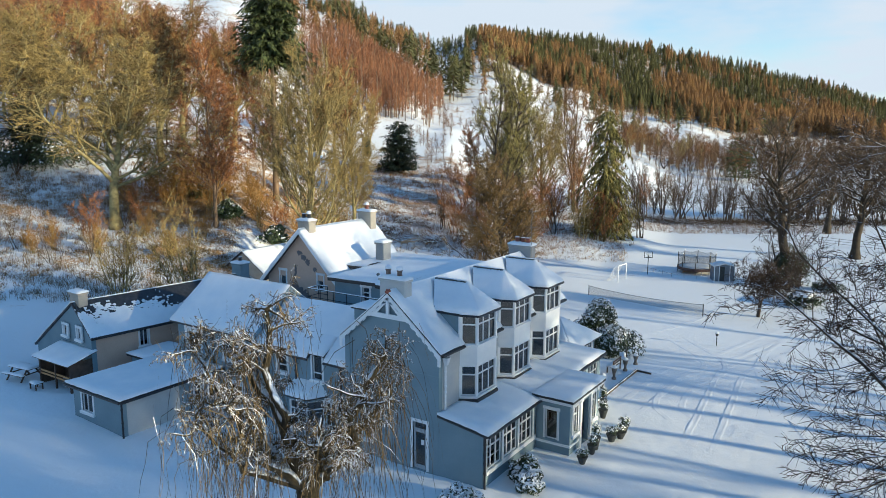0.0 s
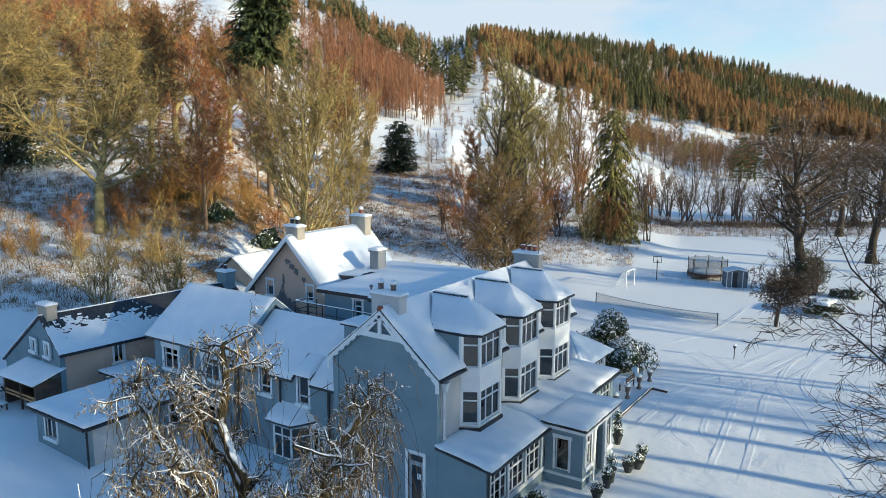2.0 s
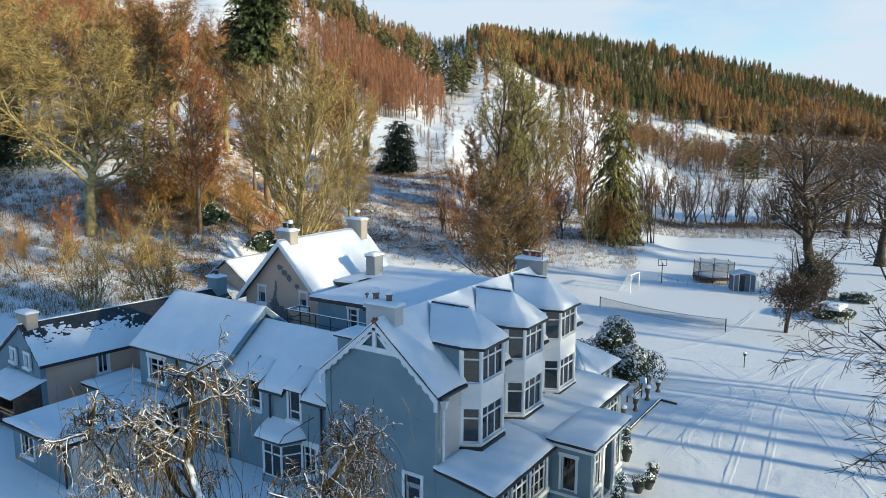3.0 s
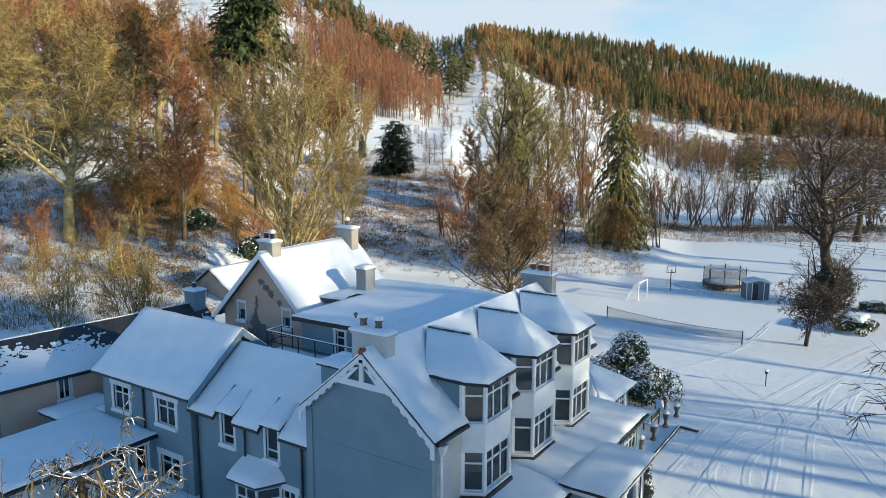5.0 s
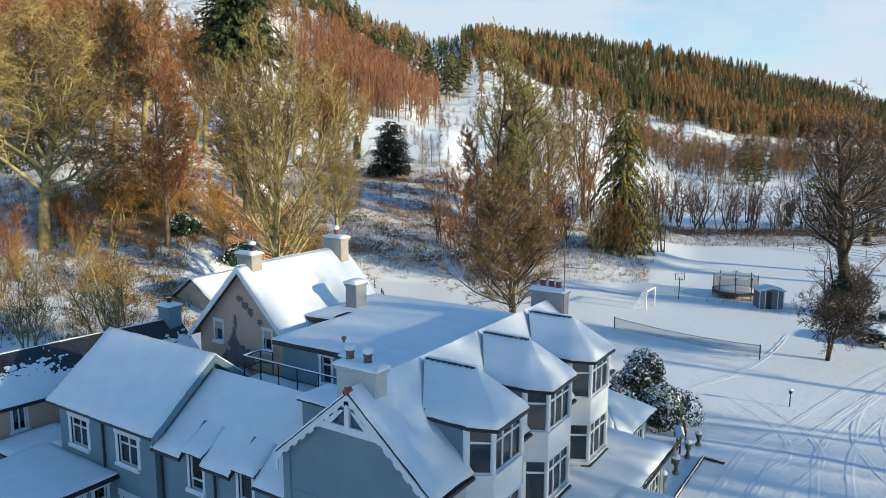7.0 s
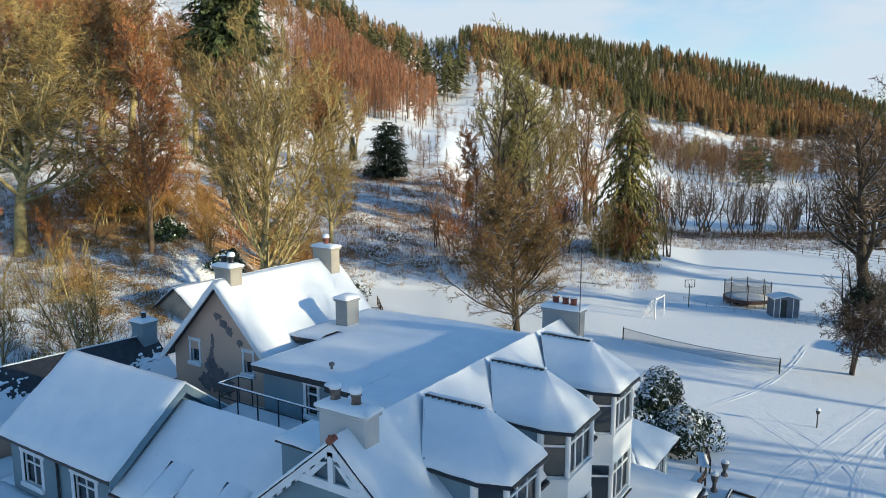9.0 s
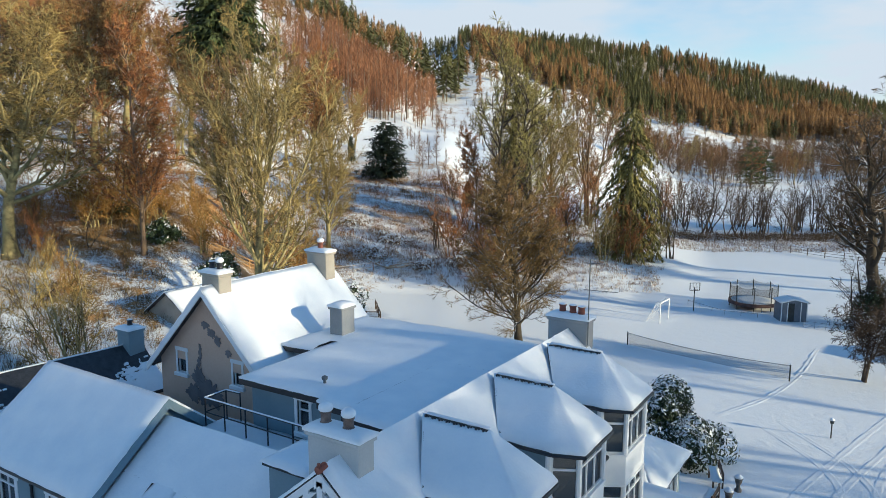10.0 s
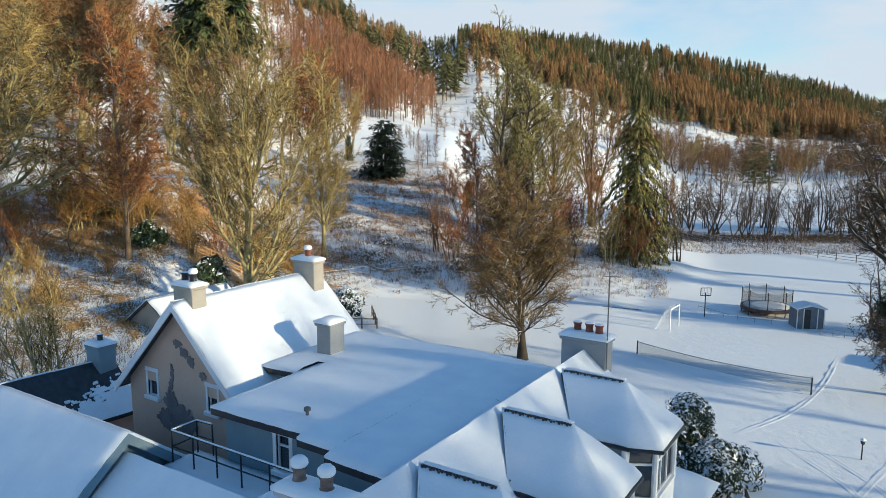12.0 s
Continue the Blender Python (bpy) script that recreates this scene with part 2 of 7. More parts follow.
def ground(x, y):
    """The height of the land."""
    off = Vector((x, y, 0)) - START
    s, r = off.dot(AHEAD), off.dot(RIGHT)
    flat = 0.1 - 1.35 * smooth(18, 36, y) + 0.45 * smooth(-11, -20, x) * smooth(2, -5, y)
    near = 1 - smooth(60, 140, off.length)
    if near:
        q = Vector((x, y, 0))
        flat += near * (0.05 * noise.noise(q * 0.35) + 0.02 * noise.noise(q * 1.4))
    if s < 46:
        return flat
    u = r / s / SPREAD
    z = float(np.interp(s, NEAR_REACH + FAR_REACH, np.concatenate((across(NEAR_SIDES, NEAR_RISE, u), across(FAR_SIDES, FAR_RISE, u)))))
    z += smooth(100, 300, s) * 2.2 * noise.noise(Vector((x, y, 0)) * 0.02) + smooth(82, 120, s) * smooth(2, 6, z) * 0.7 * noise.noise(Vector((x, y, 5)) * 0.12)
    return float(flat + (z - flat) * smooth(46, 58, s))


def hill_base(u):
    """Where the far forest begins."""
    return float(np.interp(u, [0.03, 0.06, 0.178, 0.34, 0.55, 0.8], [560, 525, 512, 520, 515, 505]))


def spot(u, s):
    p = START + AHEAD * s + RIGHT * (u * s * SPREAD)
    return p.x, p.y, ground(p.x, p.y)


def ground_mesh():
    """One sheet, fine near the house and coarse far off, to the horizon."""
    dirs = [radians(a) for a in np.concatenate([np.arange(-44, 44, 0.42), np.arange(48, 312, 6.0)])]
    dist = [0.0]
    while dist[-1] < 2600:
        dist.append(dist[-1] + max(0.45, dist[-1] * 0.011) * (1 if dist[-1] > 8 else 8))
    verts, faces, litter = [], [], []
    for d in dist:
        for a in dirs:
            p = START + (AHEAD * math.cos(a) + RIGHT * math.sin(a)) * max(d, 0.02)
            z = ground(p.x, p.y)
            verts.append((p.x, p.y, z))
            s, u = (p - START).dot(AHEAD), (p - START).dot(RIGHT) / SPREAD / max(1.0, (p - START).dot(AHEAD))
            wood = max(smooth(72, 84, s), 0.75 * smooth(56, 66, s) * (1 - smooth(-0.4, -0.2, u))) * (1 - smooth(-0.16, -0.02, u))
            wood *= 1 - 0.55 * smooth(98, 112, s)
            wood *= 1 - 0.45 * smooth(-0.36, -0.5, u)
            wood = max(wood, 0.6 * smooth(92, 104, s) * smooth(1, 4, z) * (1 - smooth(150, 190, s)))
            wood *= 1 - smooth(230, 300, s) * 0.45
            forest = max(smooth(-4, 10, s - hill_base(u)) * smooth(0.02, 0.05, u), 0.42 * smooth(170, 300, s))
            litter.append(max(wood, forest))
    w = len(dirs)
    for i in range(len(dist) - 1):
        for j in range(w):
            k = (j + 1) % w
            faces.append((i * w + j, i * w + k, (i + 1) * w + k, (i + 1) * w + j))
    me = bpy.data.meshes.new("ground")
    me.from_pydata(verts, [], faces)
    att = me.attributes.new("litter", "FLOAT", "POINT")
    att.data.foreach_set("value", litter)
    me.shade_smooth()
    return me


def ground_material():
    m = bpy.data.materials.new("snowy_ground")
    m.use_nodes = True
    n, l = m.node_tree.nodes, m.node_tree.links
    p = n["Principled BSDF"]
    tc, at = n.new("ShaderNodeTexCoord"), n.new("ShaderNodeAttribute")
    at.attribute_name = "litter"

    def tex(scale, detail=5, rough=0.6):
        t = n.new("ShaderNodeTexNoise")
        t.inputs["Scale"].default_value, t.inputs["Detail"].default_value, t.inputs["Roughness"].default_value = scale, detail, rough
        l.new(tc.outputs["Object"], t.inputs["Vector"])
        return t.outputs["Fac"]

    def math_node(op, a, b):
        q = n.new("ShaderNodeMath")
        q.operation = op
        for i, v in enumerate((a, b)):
            if isinstance(v, (int, float)):
                q.inputs[i].default_value = v
            else:
                l.new(v, q.inputs[i])
        return q.outputs["Value"]

    big, mid, fine = tex(0.07), tex(0.55), tex(5.0, 6, 0.7)
    tone = n.new("ShaderNodeValToRGB")
    e = tone.color_ramp.elements
    e[0].position, e[1].position = 0.3, 0.7
    e[0].color, e[1].color = (0.07, 0.045, 0.025, 1), (0.50, 0.27, 0.09, 1)
    q = e.new(0.5)
    q.color = (0.26, 0.165, 0.065, 1)
    l.new(mid, tone.inputs["Fac"])
    bare = math_node("ADD", math_node("ADD", math_node("MULTIPLY", big, 0.5), math_node("MULTIPLY", mid, 0.5)), math_node("MULTIPLY", fine, 0.7))
    bare = math_node("ADD", bare, math_node("MULTIPLY", at.outputs["Fac"], 0.21))
    mr = n.new("ShaderNodeMapRange")
    mr.inputs["From Min"].default_value, mr.inputs["From Max"].default_value = 0.96, 1.06
    l.new(bare, mr.inputs["Value"])
    gate = n.new("ShaderNodeMapRange")
    gate.inputs["From Min"].default_value, gate.inputs["From Max"].default_value = 0.02, 0.3
    l.new(at.outputs["Fac"], gate.inputs["Value"])
    mx = n.new("ShaderNodeMixRGB")
    mx.inputs["Color1"].default_value = (0.86, 0.88, 0.9, 1)
    l.new(math_node("MULTIPLY", mr.outputs["Result"], gate.outputs["Result"]), mx.inputs["Fac"])
    l.new(tone.outputs["Color"], mx.inputs["Color2"])
    l.new(mx.outputs["Color"], p.inputs["Base Color"])
    p.inputs["Roughness"].default_value = 0.6
    b = n.new("ShaderNodeBump")
    b.inputs["Strength"].default_value, b.inputs["Distance"].default_value = 0.35, 0.12
    l.new(math_node("ADD", math_node("MULTIPLY", fine, 0.35), tex(1.3)), b.inputs["Height"])
    l.new(b.outputs["Normal"], p.inputs["Normal"])
    return m


GROUND = new("ground", ground_mesh())
GROUND.data.materials.append(ground_material())
tagged(GROUND, "snow-covered valley floor and hillside with bare leaf litter", "ground", kind="structure")


# ---- parts of buildings ----
def place(origin, angle):
    return pose(*origin, 0, 0, angle)


def wall(parent, origin, angle, length, height, openings, material, thick=0.28, label="", gable=None, name="wall", low=-0.6):
    """A wall that stands along local x from origin and looks to local -y; openings: (x0, x1, z0, z1); gable: (x, z) of its peak."""
    bm = bmesh.new()
    m = place(origin, angle)
    trim = 0.0
    if angle % 180 == 90:        # side walls stand a hair back, so that no two faces share a plane
        m, trim = m @ pose(0, 0.003, 0), 0.003
    xs = sorted({trim, length - trim, *(v for o in openings for v in o[:2])})
    zs = sorted({low, height, *(min(v, height) for o in openings for v in o[2:])})
    for i in range(len(xs) - 1):
        for j in range(len(zs) - 1):
            cx, cz = (xs[i] + xs[i + 1]) / 2, (zs[j] + zs[j + 1]) / 2
            if not any(o[0] < cx < o[1] and o[2] < cz < o[3] for o in openings):
                box(bm, xs[i], xs[i + 1], 0, thick, zs[j], zs[j + 1], m)
    if gable:
        prism(bm, [m @ Vector(p) for p in ((0, 0, height), (length, 0, height), (gable[0], 0, gable[1]))], m.to_3x3() @ Vector((0, thick, 0)))
    bmesh.ops.remove_doubles(bm, verts=bm.verts, dist=0.0005)
    return part(name, bm, material, parent, label)


def window(parent, origin, angle, x0, x1, z0, z1, lights=(1,), transom=0.0, surround=0.12, sill=True, bars=(), curtain=False, name="window", label=""):
    """White frame with upright bars (lights: relative widths), a transom and thin bars at those shares from the top, pane, sill and surround."""
    m = place(origin, angle)
    w, f, t, back = x1 - x0, 0.05, 0.05, 0.1
    bm = bmesh.new()
    ring(bm, (x0, x1, z0, z1), f, back - t, back + t, m)
    ob = part(name, bm, WHITE, parent, label or "white-painted window frame")

    def bar(nm, *a):
        b_ = bmesh.new()
        box(b_, *a, m)
        part(nm, b_, WHITE, ob)

    total, run = sum(lights), 0.0
    for k in lights[:-1]:
        run += k
        c = x0 + w * run / total
        bar("mullion", c - 0.028, c + 0.028, back - t * 0.8, back + t * 0.8, z0 + f, z1 - f)
    if transom:
        c = z1 - (z1 - z0) * transom
        bar("transom", x0 + f, x1 - f, back - t * 0.9, back + t * 0.9, c - 0.03, c + 0.03)
    for k in bars:
        c = z1 - (z1 - z0) * k
        bar("glazing_bar", x0 + f, x1 - f, back - 0.02, back + 0.02, c - 0.012, c + 0.012)
    bm = bmesh.new()
    box(bm, x0 + 0.02, x1 - 0.02, back - 0.004, back + 0.004, z0 + 0.02, z1 - 0.02, m)
    part("pane", bm, GLASS, ob).visible_shadow = False
    if surround:
        bm = bmesh.new()
        s = surround
        for a in ((x0 - s, x0, z0, z1), (x1, x1 + s, z0, z1), (x0 - s * 1.4, x1 + s * 1.4, z1, z1 + s * 1.5)):
            box(bm, a[0], a[1], -0.025, 0.06, a[2], a[3], m)
        part("surround", bm, WHITE, ob)
    if sill:
        bm = bmesh.new()
        box(bm, x0 - 0.16, x1 + 0.16, -0.12, 0.06, z0 - 0.13, z0 - 0.002, m)
        bevelled(bm, 0.012)
        part("sill", bm, WHITE, ob)
        bm = bmesh.new()
        c = [m @ Vector(p) for p in ((x0 - 0.14, -0.11, z0), (x1 + 0.14, -0.11, z0), (x1 + 0.14, 0.02, z0), (x0 - 0.14, 0.02, z0))]
        snow_sheet(bm, c, 0.045, 0.2, 0.01, 0.0)
        part("snow_cover", bm, SNOW, ob, "", True)
    if curtain:
        bm = bmesh.new()
        for a, b in ((x0, x0 + w * 0.22), (x1 - w * 0.22, x1)):
            for k in range(5):
                c = a + (b - a) * (k + 0.5) / 5
                box(bm, c - (b - a) / 11, c + (b - a) / 11, 0.26 + 0.03 * (k % 2), 0.30 + 0.03 * (k % 2), z0, z1, m)
        part("curtain", bm, CURTAIN, ob)
    return ob


def gutter(parent, a, b, r=0.07):
    bm = bmesh.new()
    tube(bm, a, b, r, sides=8)
    part("gutter", bm, BLACK, parent)


def downpipe(parent, x, y, z1, z0=0.0, material=None):
    bm = bmesh.new()
    tube(bm, (x, y, z0), (x, y, z1), 0.05, sides=8)
    for z in (z0 + 0.8, (z0 + z1) / 2, z1 - 0.4):
        tube(bm, (x, y, z), (x, y, z + 0.07), 0.068, sides=8)
    part("downpipe", bm, material or BLACK, parent)


def chimney(name, at, w, d, z0, z1, material, pots, label, cap=0.06, pot_material=None, capped=()):
    """A rendered stack with a projecting cap, snow on it and pots."""
    ch = thing(name, (at[0], at[1], z0), label, "chimney")
    h = z1 - z0
    bm = bmesh.new()
    box(bm, -w / 2, w / 2, -d / 2, d / 2, 0, h - 0.12)
    bevelled(bm, 0.02)
    part("shaft", bm, material, ch)
    bm = bmesh.new()
    box(bm, -w / 2 - cap, w / 2 + cap, -d / 2 - cap, d / 2 + cap, h - 0.12, h)
    bevelled(bm, 0.03)
    part("cap", bm, material, ch)
    bm = bmesh.new()
    c = [(sx * (w / 2 + cap), sy * (d / 2 + cap), h) for sx, sy in ((-1, -1), (1, -1), (1, 1), (-1, 1))]
    snow_sheet(bm, c, 0.16, 0.18, 0.02, 0.02)
    part("snow_cover", bm, SNOW, ch, "", True)
    for i, (px, py) in enumerate(pots):
        bm = bmesh.new()
        lathe(bm, [(0.14, -0.05), (0.14, 0.08), (0.12, 0.1), (0.115, 0.27), (0.14, 0.29), (0.14, 0.34), (0.09, 0.34)], (px, py, h + 0.08))
        pot = part("pot", bm, pot_material or TERRACOTTA, ch, "", True)
        if capped[i]:
            bm = bmesh.new()
            lathe(bm, [(0.13, 0.0), (0.17, 0.05), (0.16, 0.13), (0.1, 0.19), (0.02, 0.21)], (px, py, h + 0.41))
            part("snow_cap", bm, SNOW, pot, "", True)
        else:
            bm = bmesh.new()
            lathe(bm, [(0.135, 0.0), (0.145, 0.015), (0.12, 0.03), (0.1, 0.032)], (px, py, h + 0.415), 12)
            part("snow_cap", bm, SNOW, pot, "", True)
    return ch


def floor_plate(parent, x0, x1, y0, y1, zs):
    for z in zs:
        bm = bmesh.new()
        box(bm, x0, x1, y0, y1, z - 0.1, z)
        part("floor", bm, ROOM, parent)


# ---- main house ----
house = thing("main_house", (0, 0, 0), "blue-grey rendered three-storey house with snowy gabled roof and bays", "house")
RIDGE_X, RIDGE_Z, EAVE_Z = -2.72, 8.38, 5.95
GX = -5.44          # far side wall
DEPTH = 12.9
gable_o, front_o = (GX, 0.06, 0), (0, 0.06, 0)
door_op = (4.0, 4.76, 0.15, 2.45)
low_op = (1.0, 1.55, 0.9, 2.3)
wall(house, gable_o, 0, -GX, EAVE_Z, [door_op, low_op], RENDER_BLUE, gable=(RIDGE_X - GX, RIDGE_Z - 0.1), label="blue-grey rendered gable wall")
window(house, gable_o, 0, *low_op, lights=(1,), transom=0.5)
BAYS = (3.1, 6.75, 10.4)
bay_ops = []
for yc in BAYS:
    bay_ops.append((yc - 0.86, yc + 0.74, 3.4, 5.9))
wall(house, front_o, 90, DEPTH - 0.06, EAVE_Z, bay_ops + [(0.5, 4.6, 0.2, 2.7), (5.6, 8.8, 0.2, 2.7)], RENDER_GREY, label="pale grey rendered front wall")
wall(house, (0, DEPTH, 0), 180, -GX, EAVE_Z, [], RENDER_BLUE, gable=(-RIDGE_X, RIDGE_Z - 0.1))
wall(house, (GX, DEPTH, 0), -90, DEPTH, EAVE_Z, [], RENDER_BLUE)
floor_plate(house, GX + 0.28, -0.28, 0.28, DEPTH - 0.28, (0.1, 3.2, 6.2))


def slope_z(x):
    return RIDGE_Z - abs(x - RIDGE_X) * 0.843


# gable door with a fanlight
m = place(gable_o, 0)
bm = bmesh.new()
x0, x1, z0, z1 = door_op
for a in ((x0 - 0.13, x0, z0, z1 + 0.14), (x1, x1 + 0.13, z0, z1 + 0.14), (x0, x1, z1, z1 + 0.14)):
    box(bm, a[0], a[1], -0.03, 0.1, a[2], a[3], m)
box(bm, x0 - 0.2, x1 + 0.2, -0.32, 0.05, -0.1, 0.06, m)
gdoor = part("door", bm, WHITE, house, "white door frame with dark glazed door")
bm = bmesh.new()
for a in ((x0, x0 + 0.13, z0, 2.06), (x1 - 0.13, x1, z0, 2.06), (x0 + 0.13, x1 - 0.13, z0, 0.35), (x0 + 0.13, x1 - 0.13, 1.93, 2.06)):
    box(bm, a[0], a[1], 0.06, 0.11, a[2], a[3], m)
for a in ((x0, x1, 2.06, 2.12), (x0, x0 + 0.06, 2.12, z1), (x1 - 0.06, x1, 2.12, z1), (x0 + 0.06, x1 - 0.06, z1 - 0.06, z1)):
    box(bm, a[0], a[1], 0.05, 0.12, a[2], a[3], m)
part("leaf", bm, surf("grey_door_paint", (0.30, 0.33, 0.36), (0.38, 0.41, 0.44), 3, 0.5, 0.05), gdoor)
bm = bmesh.new()
box(bm, x0 + 0.1, x1 - 0.1, 0.08, 0.09, 0.3, z1 - 0.04, m)
part("pane", bm, GLASS, gdoor).visible_shadow = False
bm = bmesh.new()
box(bm, x0 + 0.42, x0 + 0.6, 0.055, 0.06, 1.35, 1.6, m)
part("notice", bm, WHITE, gdoor)
bm = bmesh.new()
tube(bm, m @ Vector((x0 + 0.07, 0.03, 1.0)), m @ Vector((x0 + 0.2, 0.03, 1.0)), 0.015)
tube(bm, m @ Vector((x0 + 0.07, 0.03, 1.0)), m @ Vector((x0 + 0.07, 0.07, 1.0)), 0.02)
part("handle", bm, LEAD, gdoor)

# main roof
OVER_Y, OVER_X = -0.1, 0.2
ry0, ry1 = OVER_Y, DEPTH + 0.3
rx = OVER_X
left_x = 2 * RIDGE_X - rx
left_q = [(RIDGE_X, ry0, RIDGE_Z), (left_x, ry0, slope_z(rx)), (left_x, ry1, slope_z(rx)), (RIDGE_X, ry1, RIDGE_Z)]
slab(house, "roof", left_q, 0.12, SLATE, "dark slate roof under snow")
mid_x = -1.45
open_q = [[(RIDGE_X, ry0, RIDGE_Z), (mid_x, ry0, slope_z(mid_x)), (mid_x, ry1, slope_z(mid_x)), (RIDGE_X, ry1, RIDGE_Z)]]
for a, b in ((ry0, BAYS[0] - 1.18), (BAYS[0] + 1.18, BAYS[1] - 1.18), (BAYS[1] + 1.18, BAYS[2] - 1.18), (BAYS[2] + 1.18, ry1)):
    open_q.append([(mid_x, a, slope_z(mid_x)), (rx, a, slope_z(rx)), (rx, b, slope_z(rx)), (mid_x, b, slope_z(mid_x))])
for q in open_q:
    slab(house, "roof", q, 0.12, SLATE, "dark slate roof under snow")
bm = bmesh.new()
for k, q in enumerate(open_q):
    snow_sheet(bm, q, 0.12, 0.28, 0.03, 0.0, (1 if k < 2 else 0, 1 if k else 0, 0, 0))
bmesh.ops.remove_doubles(bm, verts=bm.verts, dist=0.02)
part("snow_cover", bm, SNOW, house, "fresh white snow", True)
snow(house, [left_q], 0.12, 0.28)
bm = bmesh.new()
tube(bm, (RIDGE_X, ry0 - 0.1, RIDGE_Z + 0.02), (RIDGE_X, ry0 + 0.14, RIDGE_Z + 0.05), 0.09, 0.09, 8)
tube(bm, (RIDGE_X, ry0 - 0.06, RIDGE_Z + 0.08), (RIDGE_X, ry0 - 0.06, RIDGE_Z + 0.17), 0.05, 0.035, 8)
part("ridge_tile", bm, TERRACOTTA, house, "red clay ridge end tile")
gutter(house, (rx + 0.05, ry0 + 0.1, slope_z(rx) - 0.1), (rx + 0.05, 1.85, slope_z(rx) - 0.1))
for a, b in ((4.3, 5.5), (7.95, 9.15), (11.6, ry1)):
    gutter(house, (rx + 0.05, a, slope_z(rx) - 0.1), (rx + 0.05, b, slope_z(rx) - 0.1))


def bargeboard(parent, peak, foot, y, depth=0.26, thick=0.05, scallop=True):
    """A white verge board with a stepped lower edge, from the peak down to the foot, in the plane y."""
    (px, pz), (fx, fz) = peak, foot
    run = math.hypot(fx - px, fz - pz)
    ux, uz = (fx - px) / run, (fz - pz) / run
    bm = bmesh.new()
    count = max(4, round(run / 0.42))
    slant = max(abs(ux), 0.3)
    edge = []
    for i in range(count):
        a, b = run * i / count, run * (i + 1) / count
        for k, d in ((0, depth), (1, depth * (0.72 if scallop else 1.0))):
            for q in (a + (b - a) * k / 2, a + (b - a) * (k + 1) / 2 - 0.004):
                edge.append((px + ux * q, y, pz + uz * q - d / slant))
    side = 0.14 * (1 if fx > px else -1)
    foot_ = [(fx, y, fz - 0.5), (fx - side, y, fz - 0.5)] if scallop else [(fx, y, fz - depth / slant)]
    last = edge.pop()
    prism(bm, [(px, y, pz), (fx, y, fz)] + foot_ + ([(fx - side, y, last[2])] if scallop else []) + [p for p in edge[::-1] if not scallop or abs(p[0] - fx) > 0.16], (0, thick, 0))
    return part("bargeboard", bm, WHITE, parent, "white-painted scalloped bargeboard")


for fx in (rx, left_x):
    bargeboard(house, (RIDGE_X, RIDGE_Z - 0.06), (fx, slope_z(rx) - 0.06), ry0 - 0.06, 0.21)
# fretted gable truss: tie, king post and two struts
bm = bmesh.new()
tie_z = RIDGE_Z - 1.12
box(bm, RIDGE_X - 1.1, RIDGE_X + 1.1, ry0 - 0.05, ry0 + 0.02, tie_z - 0.11, tie_z + 0.11)
box(bm, RIDGE_X - 0.08, RIDGE_X + 0.08, ry0 - 0.06, ry0 + 0.03, tie_z - 0.02, RIDGE_Z - 0.25)
for sx in (-1, 1):
    prism(bm, [(RIDGE_X + sx * 0.1, ry0 - 0.045, tie_z + 0.6), (RIDGE_X + sx * 0.3, ry0 - 0.045, tie_z + 0.55), (RIDGE_X + sx * 0.85, ry0 - 0.045, tie_z + 0.1), (RIDGE_X + sx * 0.62, ry0 - 0.045, tie_z + 0.1)], (0, 0.06, 0))
part("gable_truss", bm, WHITE, house, "white-painted fretted gable truss")
bm = bmesh.new()
box(bm, GX - 0.004, 0.004, 0.045, 0.06, 4.72, 4.8)
part("string_course", bm, RENDER_BLUE, house)

# the hopper and white downpipe at the corner
bm = bmesh.new()
box(bm, 0.02, 0.3, 0.3, 0.58, 5.3, 5.66)
for v in bm.verts:
    if v.co.z < 5.4:
        v.co.x, v.co.y = 0.13 + (v.co.x - 0.13) * 0.5, 0.44 + (v.co.y - 0.44) * 0.5
part("hopper", bm, WHITE, house, "white rainwater hopper")
downpipe(house, 0.1, 0.44, 5.35, 3.2, WHITE)


